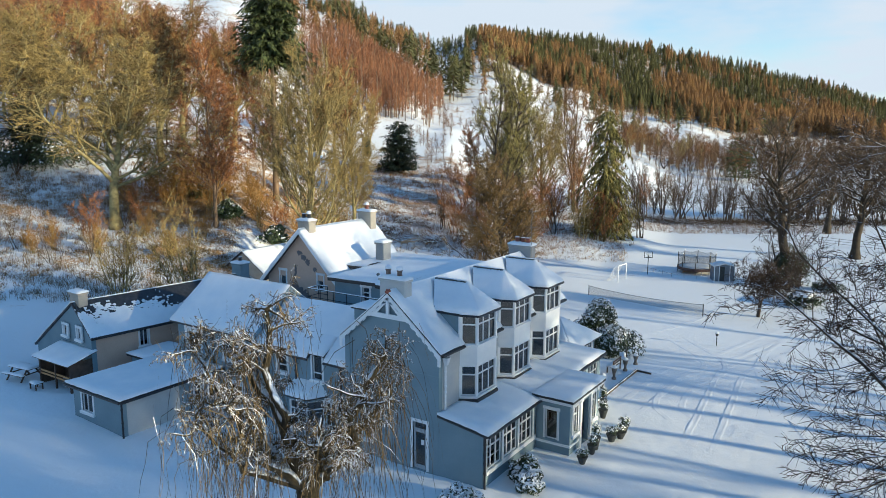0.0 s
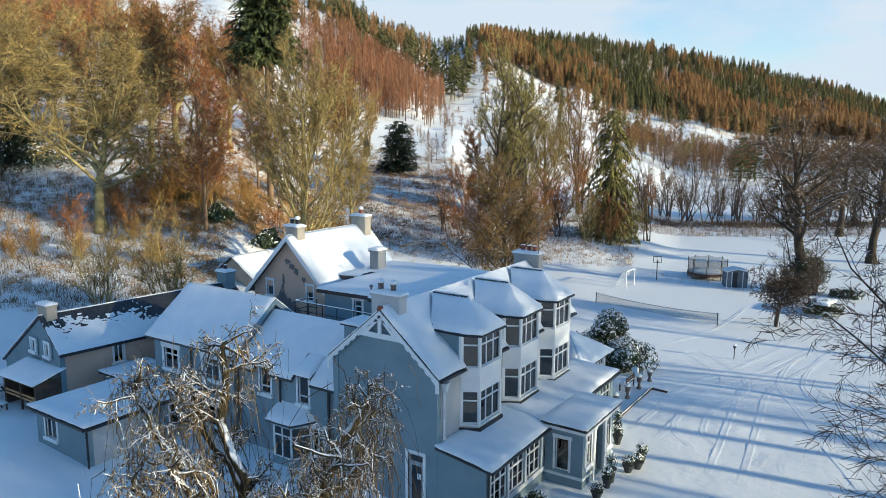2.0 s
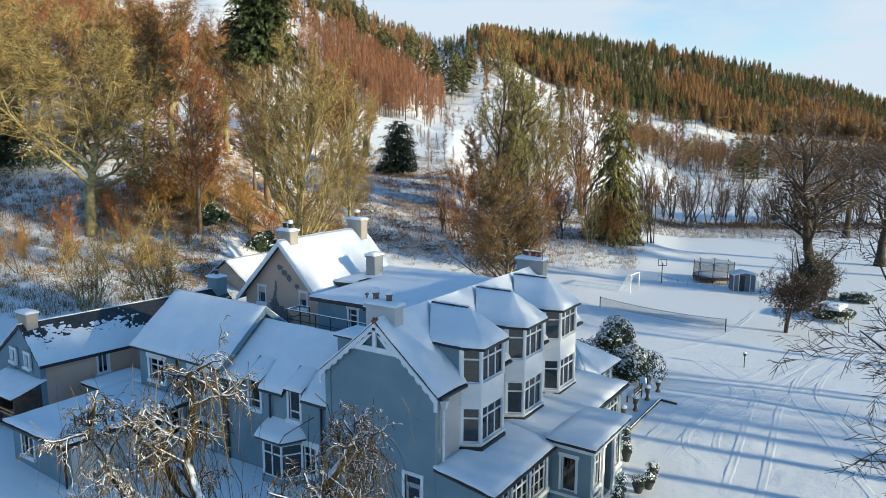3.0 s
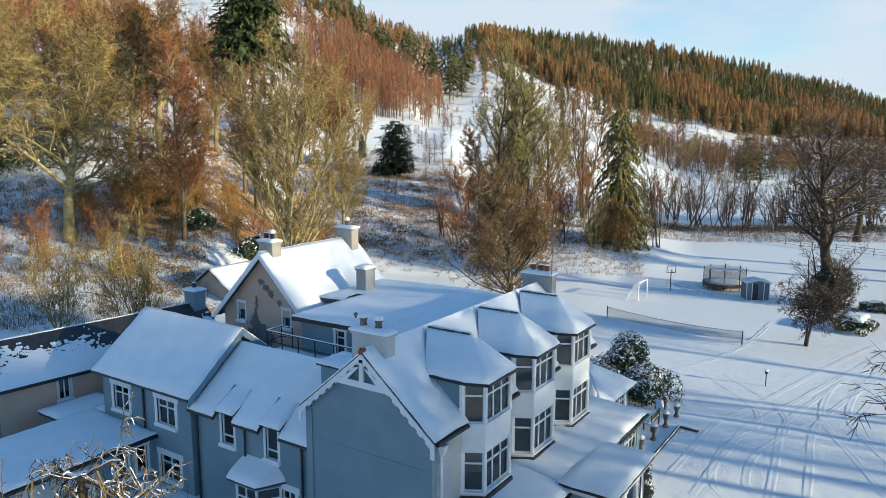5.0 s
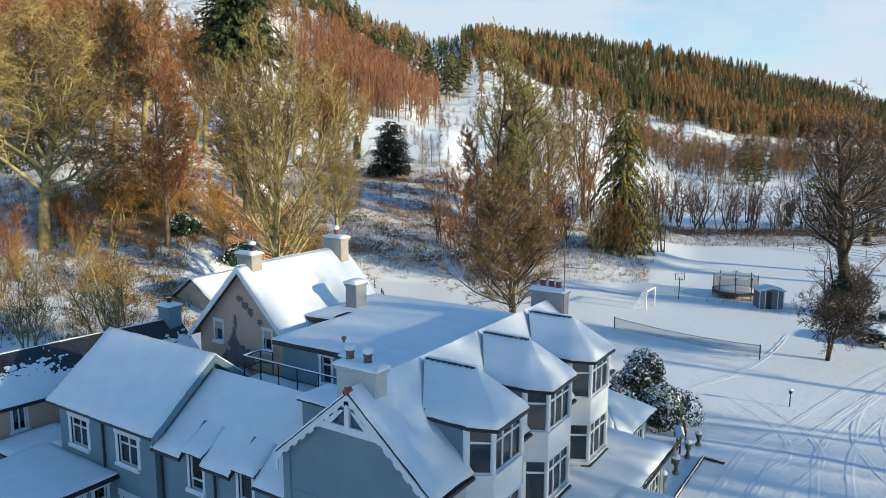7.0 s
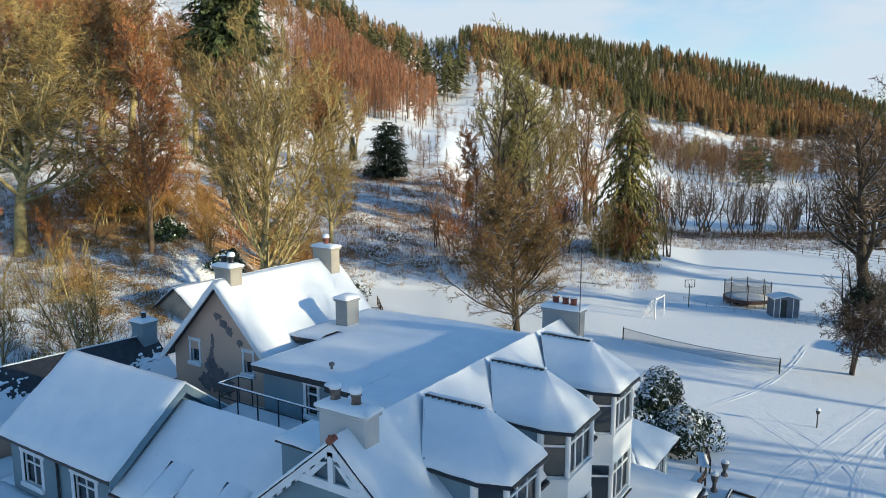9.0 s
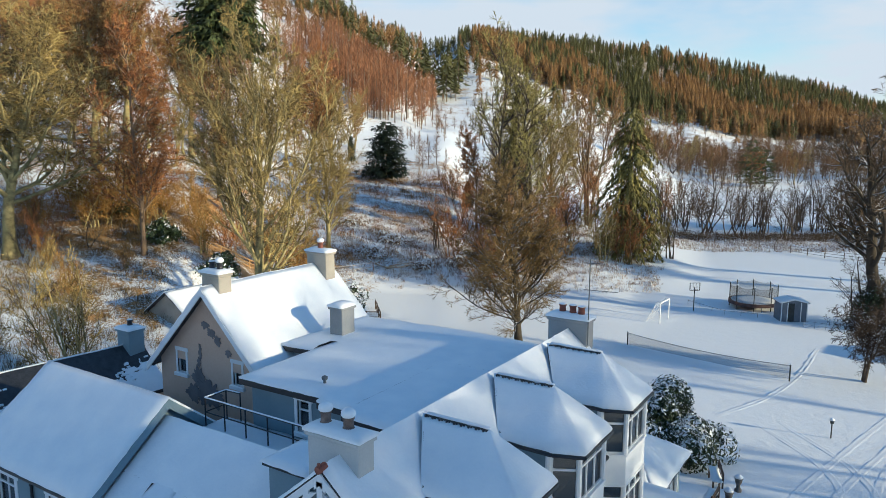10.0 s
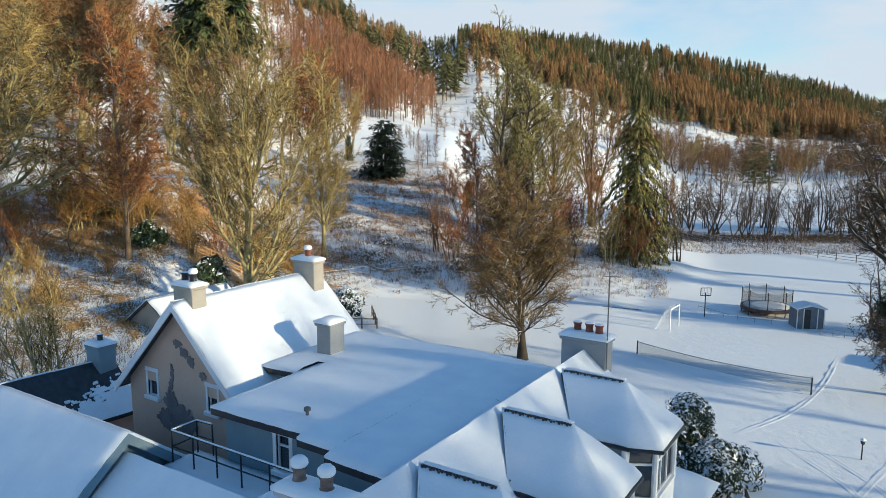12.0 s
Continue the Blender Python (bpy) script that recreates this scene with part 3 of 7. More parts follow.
# ---- bays, each with its hipped dormer roof ----
def bay(yc):
    b = thing("bay", (0, yc, 0), "white-painted two-storey canted bay window with snowy hipped roof", "bay window", "bays along the front")
    plan = [(0.03, -1.3), (0.72, -0.9), (0.72, 0.9), (0.03, 1.3)]
    tiers = ((3.42, 4.86), (5.88, 7.24))

    def grown(k):
        return [(0.0, plan[0][1] - k), (plan[1][0] + k, plan[1][1] - k * 0.6), (plan[2][0] + k, plan[2][1] + k * 0.6), (0.0, plan[3][1] + k)]

    for z0, z1, k in ((3.26, 3.42, 0.0), (4.86, 5.88, 0.0), (7.24, 7.36, 0.0)):
        bm = bmesh.new()
        prism(bm, [(x, y, z0) for x, y in grown(k)], (0, 0, z1 - z0))
        part("panel", bevelled(bm, 0.012), WHITE, b, "white-painted bay panel")
    for z, k, h in ((3.34, 0.07, 0.08), (5.82, 0.05, 0.07), (4.84, 0.03, 0.05)):
        bm = bmesh.new()
        prism(bm, [(x, y, z) for x, y in grown(k)], (0, 0, h))
        part("sill", bevelled(bm, 0.012), WHITE, b)
    bm = bmesh.new()
    prism(bm, [(x, y, 3.12) for x, y in grown(0.09)], (0, 0, 0.14))
    part("base", bm, BLACK, b)
    for z0, z1 in tiers:
        for x, y in plan:
            bm = bmesh.new()
            tube(bm, (x - 0.05, y * 0.965, z0), (x - 0.05, y * 0.965, z1), 0.085, sides=8)
            part("corner_post", bm, WHITE, b)
        for p, q, lights in ((plan[0], plan[1], (1,)), (plan[1], plan[2], (1, 1, 1)), (plan[2], plan[3], (1,))):
            ln = math.hypot(q[0] - p[0], q[1] - p[1])
            window(b, (p[0], p[1], 0), math.degrees(math.atan2(q[1] - p[1], q[0] - p[0])), 0.05, ln - 0.05, z0, z1, lights=lights, transom=0.3, surround=0, sill=False)
    # dormer behind the bay
    for y0, y1 in ((-1.2, -0.98), (0.98, 1.2)):
        bm = bmesh.new()
        prism(bm, [(0.02, y0, 5.9), (0.02, y0, 7.34), (-1.55, y0, 7.34)], (0, y1 - y0, 0))
        part("cheek", bm, RENDER_BLUE, b)
    # roof: two side slopes, two cants and the front, meeting at the ridge's end
    ez, rz = 7.34, 8.40
    eave = [(-1.5, -1.28), (0.1, -1.32), (0.88, -1.02), (0.88, 0.96), (0.1, 1.28), (-1.5, 1.24)]
    back, tip = (RIDGE_X + 0.2, 0.32, rz), (-0.62, 0.32, rz)
    e = [(x, y, ez) for x, y in eave]
    for q in ([e[0], e[1], tip, back], [e[1], e[2], tip], [e[2], e[3], tip], [e[3], e[4], tip], [e[4], e[5], back, tip]):
        bm = bmesh.new()
        prism(bm, q, (0, 0, -0.08))
        part("roof", bm, SLATE, b)
    bm = bmesh.new()
    for q in ([e[0], e[1], tip, back], [e[1], e[2], tip, tip], [e[2], e[3], tip, tip], [e[3], e[4], tip, tip], [e[4], e[5], back, tip]):
        snow_sheet(bm, q, 0.13, 0.22, 0.02, 0.0, (1, 0, 0, 0))
    bmesh.ops.remove_doubles(bm, verts=bm.verts, dist=0.002)
    part("snow_cover", bm, SNOW, b, "fresh white snow", True)
    bm = bmesh.new()
    for p, q in zip(e[:5], e[1:]):
        tube(bm, (p[0], p[1], ez - 0.06), (q[0], q[1], ez - 0.06), 0.055, sides=6)
    part("gutter", bm, BLACK, b)
    bm = bmesh.new()      # bared clay along the ridge, its upper side still white
    count = 26
    for k in range(count):
        x = back[0] + 0.12 + (tip[0] - back[0] - 0.12) * k / count
        h = 0.075 + 0.03 * noise.noise(Vector((x * 4, yc, 0)))
        box(bm, x, x + 0.052, 0.22 + 0.02 * (k % 3), 0.37, rz + 0.03, rz + 0.05 + h)
    part("ridge_tile", bm, SLATE, b, "row of dark ridge tiles")
    bm = bmesh.new()
    box(bm, back[0] + 0.12, tip[0] + 0.02, 0.275, 0.40, rz + 0.12, rz + 0.17)
    part("snow_cover", bevelled(bm, 0.02), SNOW, b, "", True)
    bm = bmesh.new()      # bare lead in the valley
    tube(bm, (back[0] + 0.12, 0.2, rz + 0.02), (-1.46, -1.2, ez + 0.13), 0.028, 0.035, 6)
    part("flashing", bm, BLACK, b)
    return b


for yc in BAYS:
    bay(yc)

# ---- glazed lean-to, porch and far end along the front ----
ver = thing("lean_to", (0, 0, 0), "glazed front lean-to with blue-grey walls and snowy roof", "lean-to")
VX = 2.3
bm = bmesh.new()
prism(bm, [(0.004, 0.07, -0.6), (VX, 0.07, -0.6), (VX, 0.07, 2.62), (0.004, 0.07, 3.0)], (0, 0.28, 0))
part("wall", bm, RENDER_BLUE, ver)
ver_o = (VX, 0.35, 0)
wins = [(0.05, 1.42, 0.82, 2.55), (1.56, 2.96, 0.82, 2.55), (3.1, 4.5, 0.82, 2.55)]
wall(ver, ver_o, 90, 4.9, 2.7, wins, RENDER_BLUE, thick=0.2)
for o in wins:
    w_ob = window(ver, ver_o, 90, *o, lights=(1, 1, 1), transom=0.4, surround=0, sill=False, bars=(0.2, 0.7))
bm = bmesh.new()
box(bm, VX - 0.02, VX + 0.06, 0.33, 5.2, 0.62, 0.82)
box(bm, VX - 0.02, VX + 0.05, 0.33, 5.2, 2.55, 2.7)
for y in (0.35, 1.77, 3.31, 4.85):
    box(bm, VX - 0.02, VX + 0.045, y, y + (0.05 if y < 1 else 0.14), 0.82, 2.55)
part("trim", bm, WHITE, ver)
ver_q = [(-0.05, 0.0, 3.08), (2.6, 0.0, 2.68), (2.6, 5.3, 2.74), (-0.05, 5.3, 3.12)]
slab(ver, "roof", ver_q, 0.1, BLACK)
ver_q2 = [(-0.05, 5.3, 3.12), (2.6, 5.3, 2.86), (2.75, 13.35, 3.02), (-0.05, 13.35, 3.18)]
slab(ver, "roof", ver_q2, 0.1, BLACK)
snow(ver, [ver_q, ver_q2], 0.15, 0.3)
gutter(ver, (2.65, -0.02, 2.62), (2.65, 5.25, 2.66), 0.06)
gutter(ver, (2.8, 9.3, 2.87), (2.8, 13.35, 2.92), 0.06)
gutter(ver, (0.0, -0.04, 3.0), (2.6, -0.04, 2.6), 0.05)
downpipe(ver, VX + 0.08, 0.12, 2.55, 0.0)
win2 = [(0.4, 1.9, 1.0, 2.6), (2.2, 3.6, 1.0, 2.6)]
wall(ver, (2.5, 9.2, 0), 90, 4.0, 2.9, win2, RENDER_BLUE, thick=0.2)
for o in win2:
    window(ver, (2.5, 9.2, 0), 90, *o, lights=(1, 1, 1), transom=0.3, surround=0, sill=True, bars=(0.65,))
wall(ver, (2.5, 13.2, 0), 180, 2.5, 2.95, [], RENDER_BLUE, thick=0.2)
bm = bmesh.new()
box(bm, 0.0, 2.1, 0.4, 13.0, -0.4, 0.14)
part("floor", bm, STONE, ver)

porch = thing("porch", (0, 0, 0), "flat-roofed entrance porch with pilasters and dark open doorway", "porch")
px0, px1, py0, py1, pz = 2.3, 4.1, 5.3, 8.9, 2.85
pw = (0.5, 1.14, 0.75, 2.25)
wall(porch, (px0, py0, 0), 0, px1 - px0, pz, [pw], RENDER_BLUE, thick=0.22)
window(porch, (px0, py0, 0), 0, *pw, surround=0.1, sill=False)
f_ops = [(0.35, 0.95, 1.0, 2.4), (1.3, 2.3, 0.12, 2.4), (2.65, 3.25, 1.0, 2.4)]
wall(porch, (px1, py0, 0), 90, py1 - py0, pz, f_ops, RENDER_BLUE, thick=0.22)
for o in (f_ops[0], f_ops[2]):
    window(porch, (px1, py0, 0), 90, *o, lights=(1, 1), transom=0.3, surround=0.1)
wall(porch, (px1, py1, 0), 180, px1 - px0, pz, [], RENDER_BLUE, thick=0.22)
for a in ((px0, px1 + 0.05, py0 - 0.05, py0), (px1, px1 + 0.05, py0 + 0.002, py0 + 1.2), (px1, px1 + 0.05, py0 + 2.4, py1)):
    bm = bmesh.new()
    box(bm, *a, 0.5, 0.62)
    part("band", bm, WHITE, porch, "white-painted sill band")
for y in (py0 + 1.15, py0 + 2.45):
    bm = bmesh.new()
    box(bm, px1, px1 + 0.12, y - 0.11, y + 0.11, 0, 2.5)
    box(bm, px1, px1 + 0.16, y - 0.16, y + 0.16, 2.5, 2.66)
    part("pilaster", bevelled(bm, 0.015), WHITE, porch)
pq = [(px0 - 0.1, py0 - 0.3, pz + 0.16), (px1 + 0.28, py0 - 0.3, pz + 0.14), (px1 + 0.28, py1 + 0.3, pz + 0.14), (px0 - 0.1, py1 + 0.3, pz + 0.16)]
slab(porch, "roof", pq, 0.14, BLACK)
bm = bmesh.new()
prism(bm, [(x, y, z - 0.142) for x, y, z in ((pq[0][0], pq[0][1] + 0.06, pq[0][2]), (pq[1][0] - 0.06, pq[1][1] + 0.06, pq[1][2]), (pq[2][0] - 0.06, pq[2][1] - 0.06, pq[2][2]), (pq[3][0], pq[3][1] - 0.06, pq[3][2]))], (0, 0, -0.16))
part("fascia", bm, WHITE, porch)
snow(porch, [pq], 0.15, 0.28)

sun_room = thing("sun_room", (0, 0, 0), "low end room with hipped snowy roof and glazed front", "sun room")
sx0, sx1, sy0, sy1 = -4.2, 0.2, 13.9, 18.1
so = [(0.4, 1.5, 0.7, 2.2), (1.8, 2.9, 0.7, 2.2), (3.1, 3.9, 0.7, 2.2)]
wall(sun_room, (sx1, sy0, 0), 90, sy1 - sy0, 2.45, so, WHITE, thick=0.2, low=-1.2)
for o in so:
    window(sun_room, (sx1, sy0, 0), 90, *o, lights=(1, 1), transom=0.3, surround=0, sill=False)
wall(sun_room, (sx0, sy0, 0), 0, sx1 - sx0, 2.45, [], RENDER_BLUE, thick=0.2, low=-1.2)
wall(sun_room, (sx1, sy1, 0), 180, sx1 - sx0, 2.45, [], RENDER_BLUE, thick=0.2, low=-1.2)
wall(sun_room, (sx0, sy1, 0), -90, sy1 - sy0, 2.45, [], RENDER_BLUE, thick=0.2, low=-1.2)
ea = [(sx0 - 0.3, sy0 - 0.3, 2.5), (sx1 + 0.35, sy0 - 0.3, 2.5), (sx1 + 0.35, sy1 + 0.3, 2.5), (sx0 - 0.3, sy1 + 0.3, 2.5)]
ra, rb = (-2.9, 16.0, 3.9), (-1.4, 16.0, 3.9)
for q in ([ea[0], ea[1], rb, ra], [ea[1], ea[2], rb, rb], [ea[2], ea[3], ra, rb], [ea[3], ea[0], ra, ra]):
    bm = bmesh.new()
    prism(bm, q if len(set(q)) == 4 else q[:3], (0, 0, -0.1))
    part("roof", bm, SLATE, sun_room)
snow(sun_room, [[ea[0], ea[1], rb, ra], [ea[1], ea[2], rb, rb], [ea[2], ea[3], ra, rb], [ea[3], ea[0], ra, ra]], 0.14, 0.3)

# ---- rear block under a nearly flat roof ----
rear = thing("rear_block", (0, 0, 0), "blue-grey rear block under a nearly flat snow-covered roof", "house")
FX0, FX1, FY0, FY1 = -11.05, -3.4, 5.6, 13.8
fw = (2.1, 2.6, 5.75, 6.85)
wall(rear, (FX0, FY0, 0), 0, FX1 - FX0, 7.02, [fw], RENDER_BLUE)
window(rear, (FX0, FY0, 0), 0, *fw, surround=0.13, transom=0.3)
wall(rear, (FX0, FY1, 0), -90, FY1 - FY0, 7.02, [], RENDER_BLUE)
wall(rear, (GX + 0.3, FY1, 0), 180, GX + 0.3 - FX0, 7.02, [], RENDER_BLUE)
wall(rear, (-13.0, 9.2, 0), 0, 1.95, 7.02, [], RENDER_BLUE)
wall(rear, (-13.0, FY1, 0), -90, FY1 - 9.2, 7.02, [], RENDER_BLUE)
fl, fm, fr = -11.35, -7.5, -3.75
planes = [
    [(fl, 5.3, 7.2), (fm, 5.25, 7.27), (fm, 10.0, 7.33), (fl, 10.0, 7.24)],
    [(-13.05, 8.9, 7.18), (fl, 8.95, 7.23), (fl, 10.0, 7.24), (-13.05, 10.0, 7.19)],
    [(-13.05, 10.0, 7.19), (fm, 10.0, 7.33), (fm, 14.1, 7.36), (-13.05, 14.1, 7.2)],
    [(fm, 4.93, 7.27), (-6.15, 4.9, 7.27), (-6.15, 10.0, 7.32), (fm, 10.0, 7.33)],
    [(-6.15, 4.5, 7.26), (fr - 0.3, 4.4, 7.25), (fr - 0.2, 10.0, 7.3), (-6.15, 10.0, 7.32)],
    [(fm, 10.0, 7.33), (fr - 0.2, 10.0, 7.3), (fr, 14.0, 7.3), (fm, 14.1, 7.36)]]
for q in planes:
    slab(rear, "roof", q, 0.2, BLACK, "dark roof edge under snow")
bm = bmesh.new()
for q, soft in zip(planes, ((1, 0, 0, 1), (1, 0, 0, 1), (0, 0, 1, 1), (1, 0, 0, 0), (1, 1, 0, 0), (0, 1, 1, 0))):
    snow_sheet(bm, q, 0.14, 0.35, 0.03, 0.0, soft)
bmesh.ops.remove_doubles(bm, verts=bm.verts, dist=0.01)
part("snow_cover", bm, SNOW, rear, "smooth fresh snow with faint seams", True)
bm = bmesh.new()
tube(bm, (-8.2, 6.1, 7.2), (-8.2, 6.1, 7.5), 0.05)
lathe(bm, [(0.05, 0.3), (0.1, 0.34), (0.1, 0.42), (0.03, 0.46)], (-8.2, 6.1, 7.2), 10)
part("vent_pipe", bm, LEAD, rear)
# small flat-topped stair head beside the gable
head = thing("stair_head", (0, 0, 0), "small blue-grey flat-topped roof box under snow", "roof box")
bm = bmesh.new()
box(bm, -6.5, -5.3, 1.98, 3.3, 4.9, 6.7)
part("wall", bm, RENDER_BLUE, head)
hq = [(-6.62, 1.85, 6.78), (-5.0, 1.85, 6.78), (-5.0, 3.4, 6.78), (-6.62, 3.4, 6.78)]
slab(head, "roof", hq, 0.08, BLACK)
snow(head, [hq], 0.15, 0.25)


# ---- the two side wings ----
def gabled(name, x0, x1, y0, y1, eave, ridge, label, material, openings, axis="x", over=0.3, ridge_at=None, snow_t=0.13, base=-0.5, snowy=True, sides="nsew", cuts=(), cut_y=0.0):
    """A block with a pitched roof whose ridge runs along the axis; openings for the walls s, e, n, w."""
    b = thing(name, (0, 0, 0), label, "house")
    r = ridge_at if ridge_at is not None else ((y0 + y1) / 2 if axis == "x" else (x0 + x1) / 2)
    gx = lambda a, b_: (a - 0, ridge - 0.12)
    spec = {"s": ((x0, y0, 0), 0, x1 - x0, None if axis == "x" else (r - x0, ridge - 0.12)),
            "e": ((x1, y0, 0), 90, y1 - y0, (r - y0, ridge - 0.12) if axis == "x" else None),
            "n": ((x1, y1, 0), 180, x1 - x0, None if axis == "x" else (x1 - r, ridge - 0.12)),
            "w": ((x0, y1, 0), -90, y1 - y0, (y1 - r, ridge - 0.12) if axis == "x" else None)}
    for k in sides:
        o, ang, ln, gb = spec[k]
        wall(b, o, ang, ln, eave, [q[:4] for q in openings.get(k, [])], material, gable=gb, low=base)
        for q in openings.get(k, []):
            window(b, o, ang, *q[:4], **(q[4] if len(q) > 4 else {}))
    if axis == "x":
        k0, k1 = (ridge - eave) / (r - y0), (ridge - eave) / (y1 - r)
        qs = [[(x0 - over, y0 - over, eave - over * k0), (x1 + over, y0 - over, eave - over * k0), (x1 + over, r, ridge), (x0 - over, r, ridge)],
              [(x1 + over, y1 + over, eave - over * k1), (x0 - over, y1 + over, eave - over * k1), (x0 - over, r, ridge), (x1 + over, r, ridge)]]
    else:
        k0, k1 = (ridge - eave) / (r - x0), (ridge - eave) / (x1 - r)
        qs = [[(x0 - over, y1 + over, eave - over * k0), (x0 - over, y0 - over, eave - over * k0), (r, y0 - over, ridge), (r, y1 + over, ridge)],
              [(x1 + over, y0 - over, eave - over * k1), (x1 + over, y1 + over, eave - over * k1), (r, y1 + over, ridge), (r, y0 - over, ridge)]]
    if cuts:
        # the front slope is cut away round the dormers
        (xa, ya, za), (xb, _, _), (_, yr, zr), _ = qs[0]
        zc = za + (zr - za) * (cut_y - ya) / (yr - ya)
        xs = [xa] + [v for c in cuts for v in c] + [xb]
        qs = [[(p, ya, za), (q, ya, za), (q, cut_y, zc), (p, cut_y, zc)] for p, q in zip(xs[::2], xs[1::2])] + [[(xa, cut_y, zc), (xb, cut_y, zc), (xb, yr, zr), (xa, yr, zr)], qs[1]]
    for q in qs:
        slab(b, "roof", q, 0.12, SLATE)
        if cuts and q is qs[-2]:
            continue
        gutter(b, (Vector(q[0]) + Vector((0, 0, -0.08))), (Vector(q[1]) + Vector((0, 0, -0.08))), 0.055)
    if cuts:
        bm = bmesh.new()
        for i, q in enumerate(qs):
            snow_sheet(bm, q, snow_t, 0.3, 0.05, 0.0, (1, 0, 0, 1) if i == 0 else ((0, 1, 0, 1) if i == len(qs) - 2 else ((1, 1, 0, 1) if i == len(qs) - 1 else (1, 0, 0, 0))))
        part("snow_cover", bm, SNOW, b, "fresh white snow", True)
    elif snowy:
        snow(b, qs, snow_t, 0.3)
    return b, qs


big_win = dict(lights=(1, 1), transom=0.3, surround=0.18)
w1, w1q = gabled("gabled_wing", -18.9, -12.6, 0.5, 5.86, 4.83, 6.95, "blue-grey rendered two-storey wing with plain snowy roof", RENDER_BLUE,
                 {"s": [(0.83, 1.97, 2.9, 4.06, big_win), (4.05, 5.25, 2.92, 4.08, big_win), (4.1, 5.4, 0.4, 1.5, big_win)]}, ridge_at=3.18)
downpipe(w1, -15.75, 0.43, 4.6)
bm = bmesh.new()
for a, b in (((-12.28, 0.17, 4.60), (-12.28, 3.18, 6.97)), ((-12.28, 3.18, 6.97), (-12.28, 6.1, 4.62))):
    q = [(a[0], a[1], a[2] - 0.02), (b[0], b[1], b[2] - 0.02), (b[0], b[1], b[2] - 0.34), (a[0], a[1], a[2] - 0.34)]
    prism(bm, q, (0.04, 0, 0))
part("verge_board", bm, RENDER_BLUE, w1, "blue-grey verge")
w2, w2q = gabled("middle_wing", -12.3, -5.46, 0.6, 4.6, 4.33, 6.28, "blue-grey middle wing with windows breaking its snowy eaves", RENDER_BLUE,
                 {"s": [(1.55, 2.25, 2.95, 4.3, dict(transom=0.72, surround=0.12)), (4.1, 4.75, 2.95, 4.3, dict(transom=0.72, surround=0.12)), (4.9, 5.6, 0.6, 1.9, big_win)]},
                 ridge_at=3.15, over=0.27, sides="sn", cuts=((-10.94, -9.82), (-8.34, -7.22)), cut_y=1.5)
for x in (-12.2, -9.3, -6.2):
    downpipe(w2, x, 0.5, 4.2)
# low dormers whose roofs run on from the slope above
for c in (-10.38, -7.78):
    bm = bmesh.new()
    prism(bm, [(c - 0.56, 0.4, 4.40), (c + 0.56, 0.4, 4.40), (c + 0.56, 1.52, 5.03), (c - 0.56, 1.52, 5.03)], (0, 0, -0.07))
    dh = part("dormer_roof", bm, BLACK, w2)
    # right cheek coloured white to stand for the sun on it, left one blue-grey
    for sx in (-0.56, 0.48):
        bm = bmesh.new()
        prism(bm, [(c + sx, 0.61, 3.9), (c + sx, 0.61, 4.46), (c + sx, 1.5, 4.92)], (0.08, 0, 0))
        part("cheek", bm, WHITE if sx > 0 else RENDER_BLUE, dh)
    bm = bmesh.new()
    box(bm, c - 0.5, c + 0.5, 0.598, 0.72, 4.3, 4.44)
    part("lintel", bm, WHITE, dh)
    bm = bmesh.new()
    snow_sheet(bm, [(c - 0.56, 0.36, 4.40), (c + 0.56, 0.36, 4.40), (c + 0.56, 1.56, 5.06), (c - 0.56, 1.56, 5.06)], 0.13, 0.2, 0.05, 0.0, (1, 1, 0, 1))
    part("snow_cover", bm, SNOW, dh, "", True)

# ground-floor bay with a little hipped roof
lb = thing("bay", (-8.55, 0.6, -0.35), "white ground-floor bay window with small snowy roof", "bay window")
poly = [(-1.15, 0.0), (-0.6, -0.85), (0.6, -0.85), (1.15, 0.0)]
bm = bmesh.new()
prism(bm, [(x, y, -0.4) for x, y in poly], (0, 0, 1.2))
prism(bm, [(x, y, 2.35) for x, y in poly], (0, 0, 0.25))
part("wall", bm, RENDER_BLUE, lb)
for p, q in zip(poly, poly[1:]):
    ln = math.hypot(q[0] - p[0], q[1] - p[1])
    window(lb, (p[0], p[1], 0), math.degrees(math.atan2(q[1] - p[1], q[0] - p[0])), 0.02, ln - 0.02, 0.8, 2.35, lights=(1, 1) if ln > 1.1 else (1,), transom=0.3, surround=0, sill=False)
ov = [(-1.35, 0.0, 2.6), (-0.8, -1.05, 2.6), (0.8, -1.05, 2.6), (1.35, 0.0, 2.6)]
ta, tb = (-0.85, 0.0, 3.05), (0.85, 0.0, 3.05)
for q in ([ov[0], ov[1], ta], [ov[1], ov[2], tb, ta], [ov[2], ov[3], tb]):
    bm = bmesh.new()
    prism(bm, q, (0, 0, -0.08))
    part("roof", bm, SLATE, lb)
bm = bmesh.new()
for q in ([ov[0], ov[1], ta, ta], [ov[1], ov[2], tb, ta], [ov[2], ov[3], tb, tb]):
    snow_sheet(bm, q, 0.14, 0.2, 0.02, 0.0, (1, 0, 0, 0))
bmesh.ops.remove_doubles(bm, verts=bm.verts, dist=0.002)
part("snow_cover", bm, SNOW, lb, "", True)

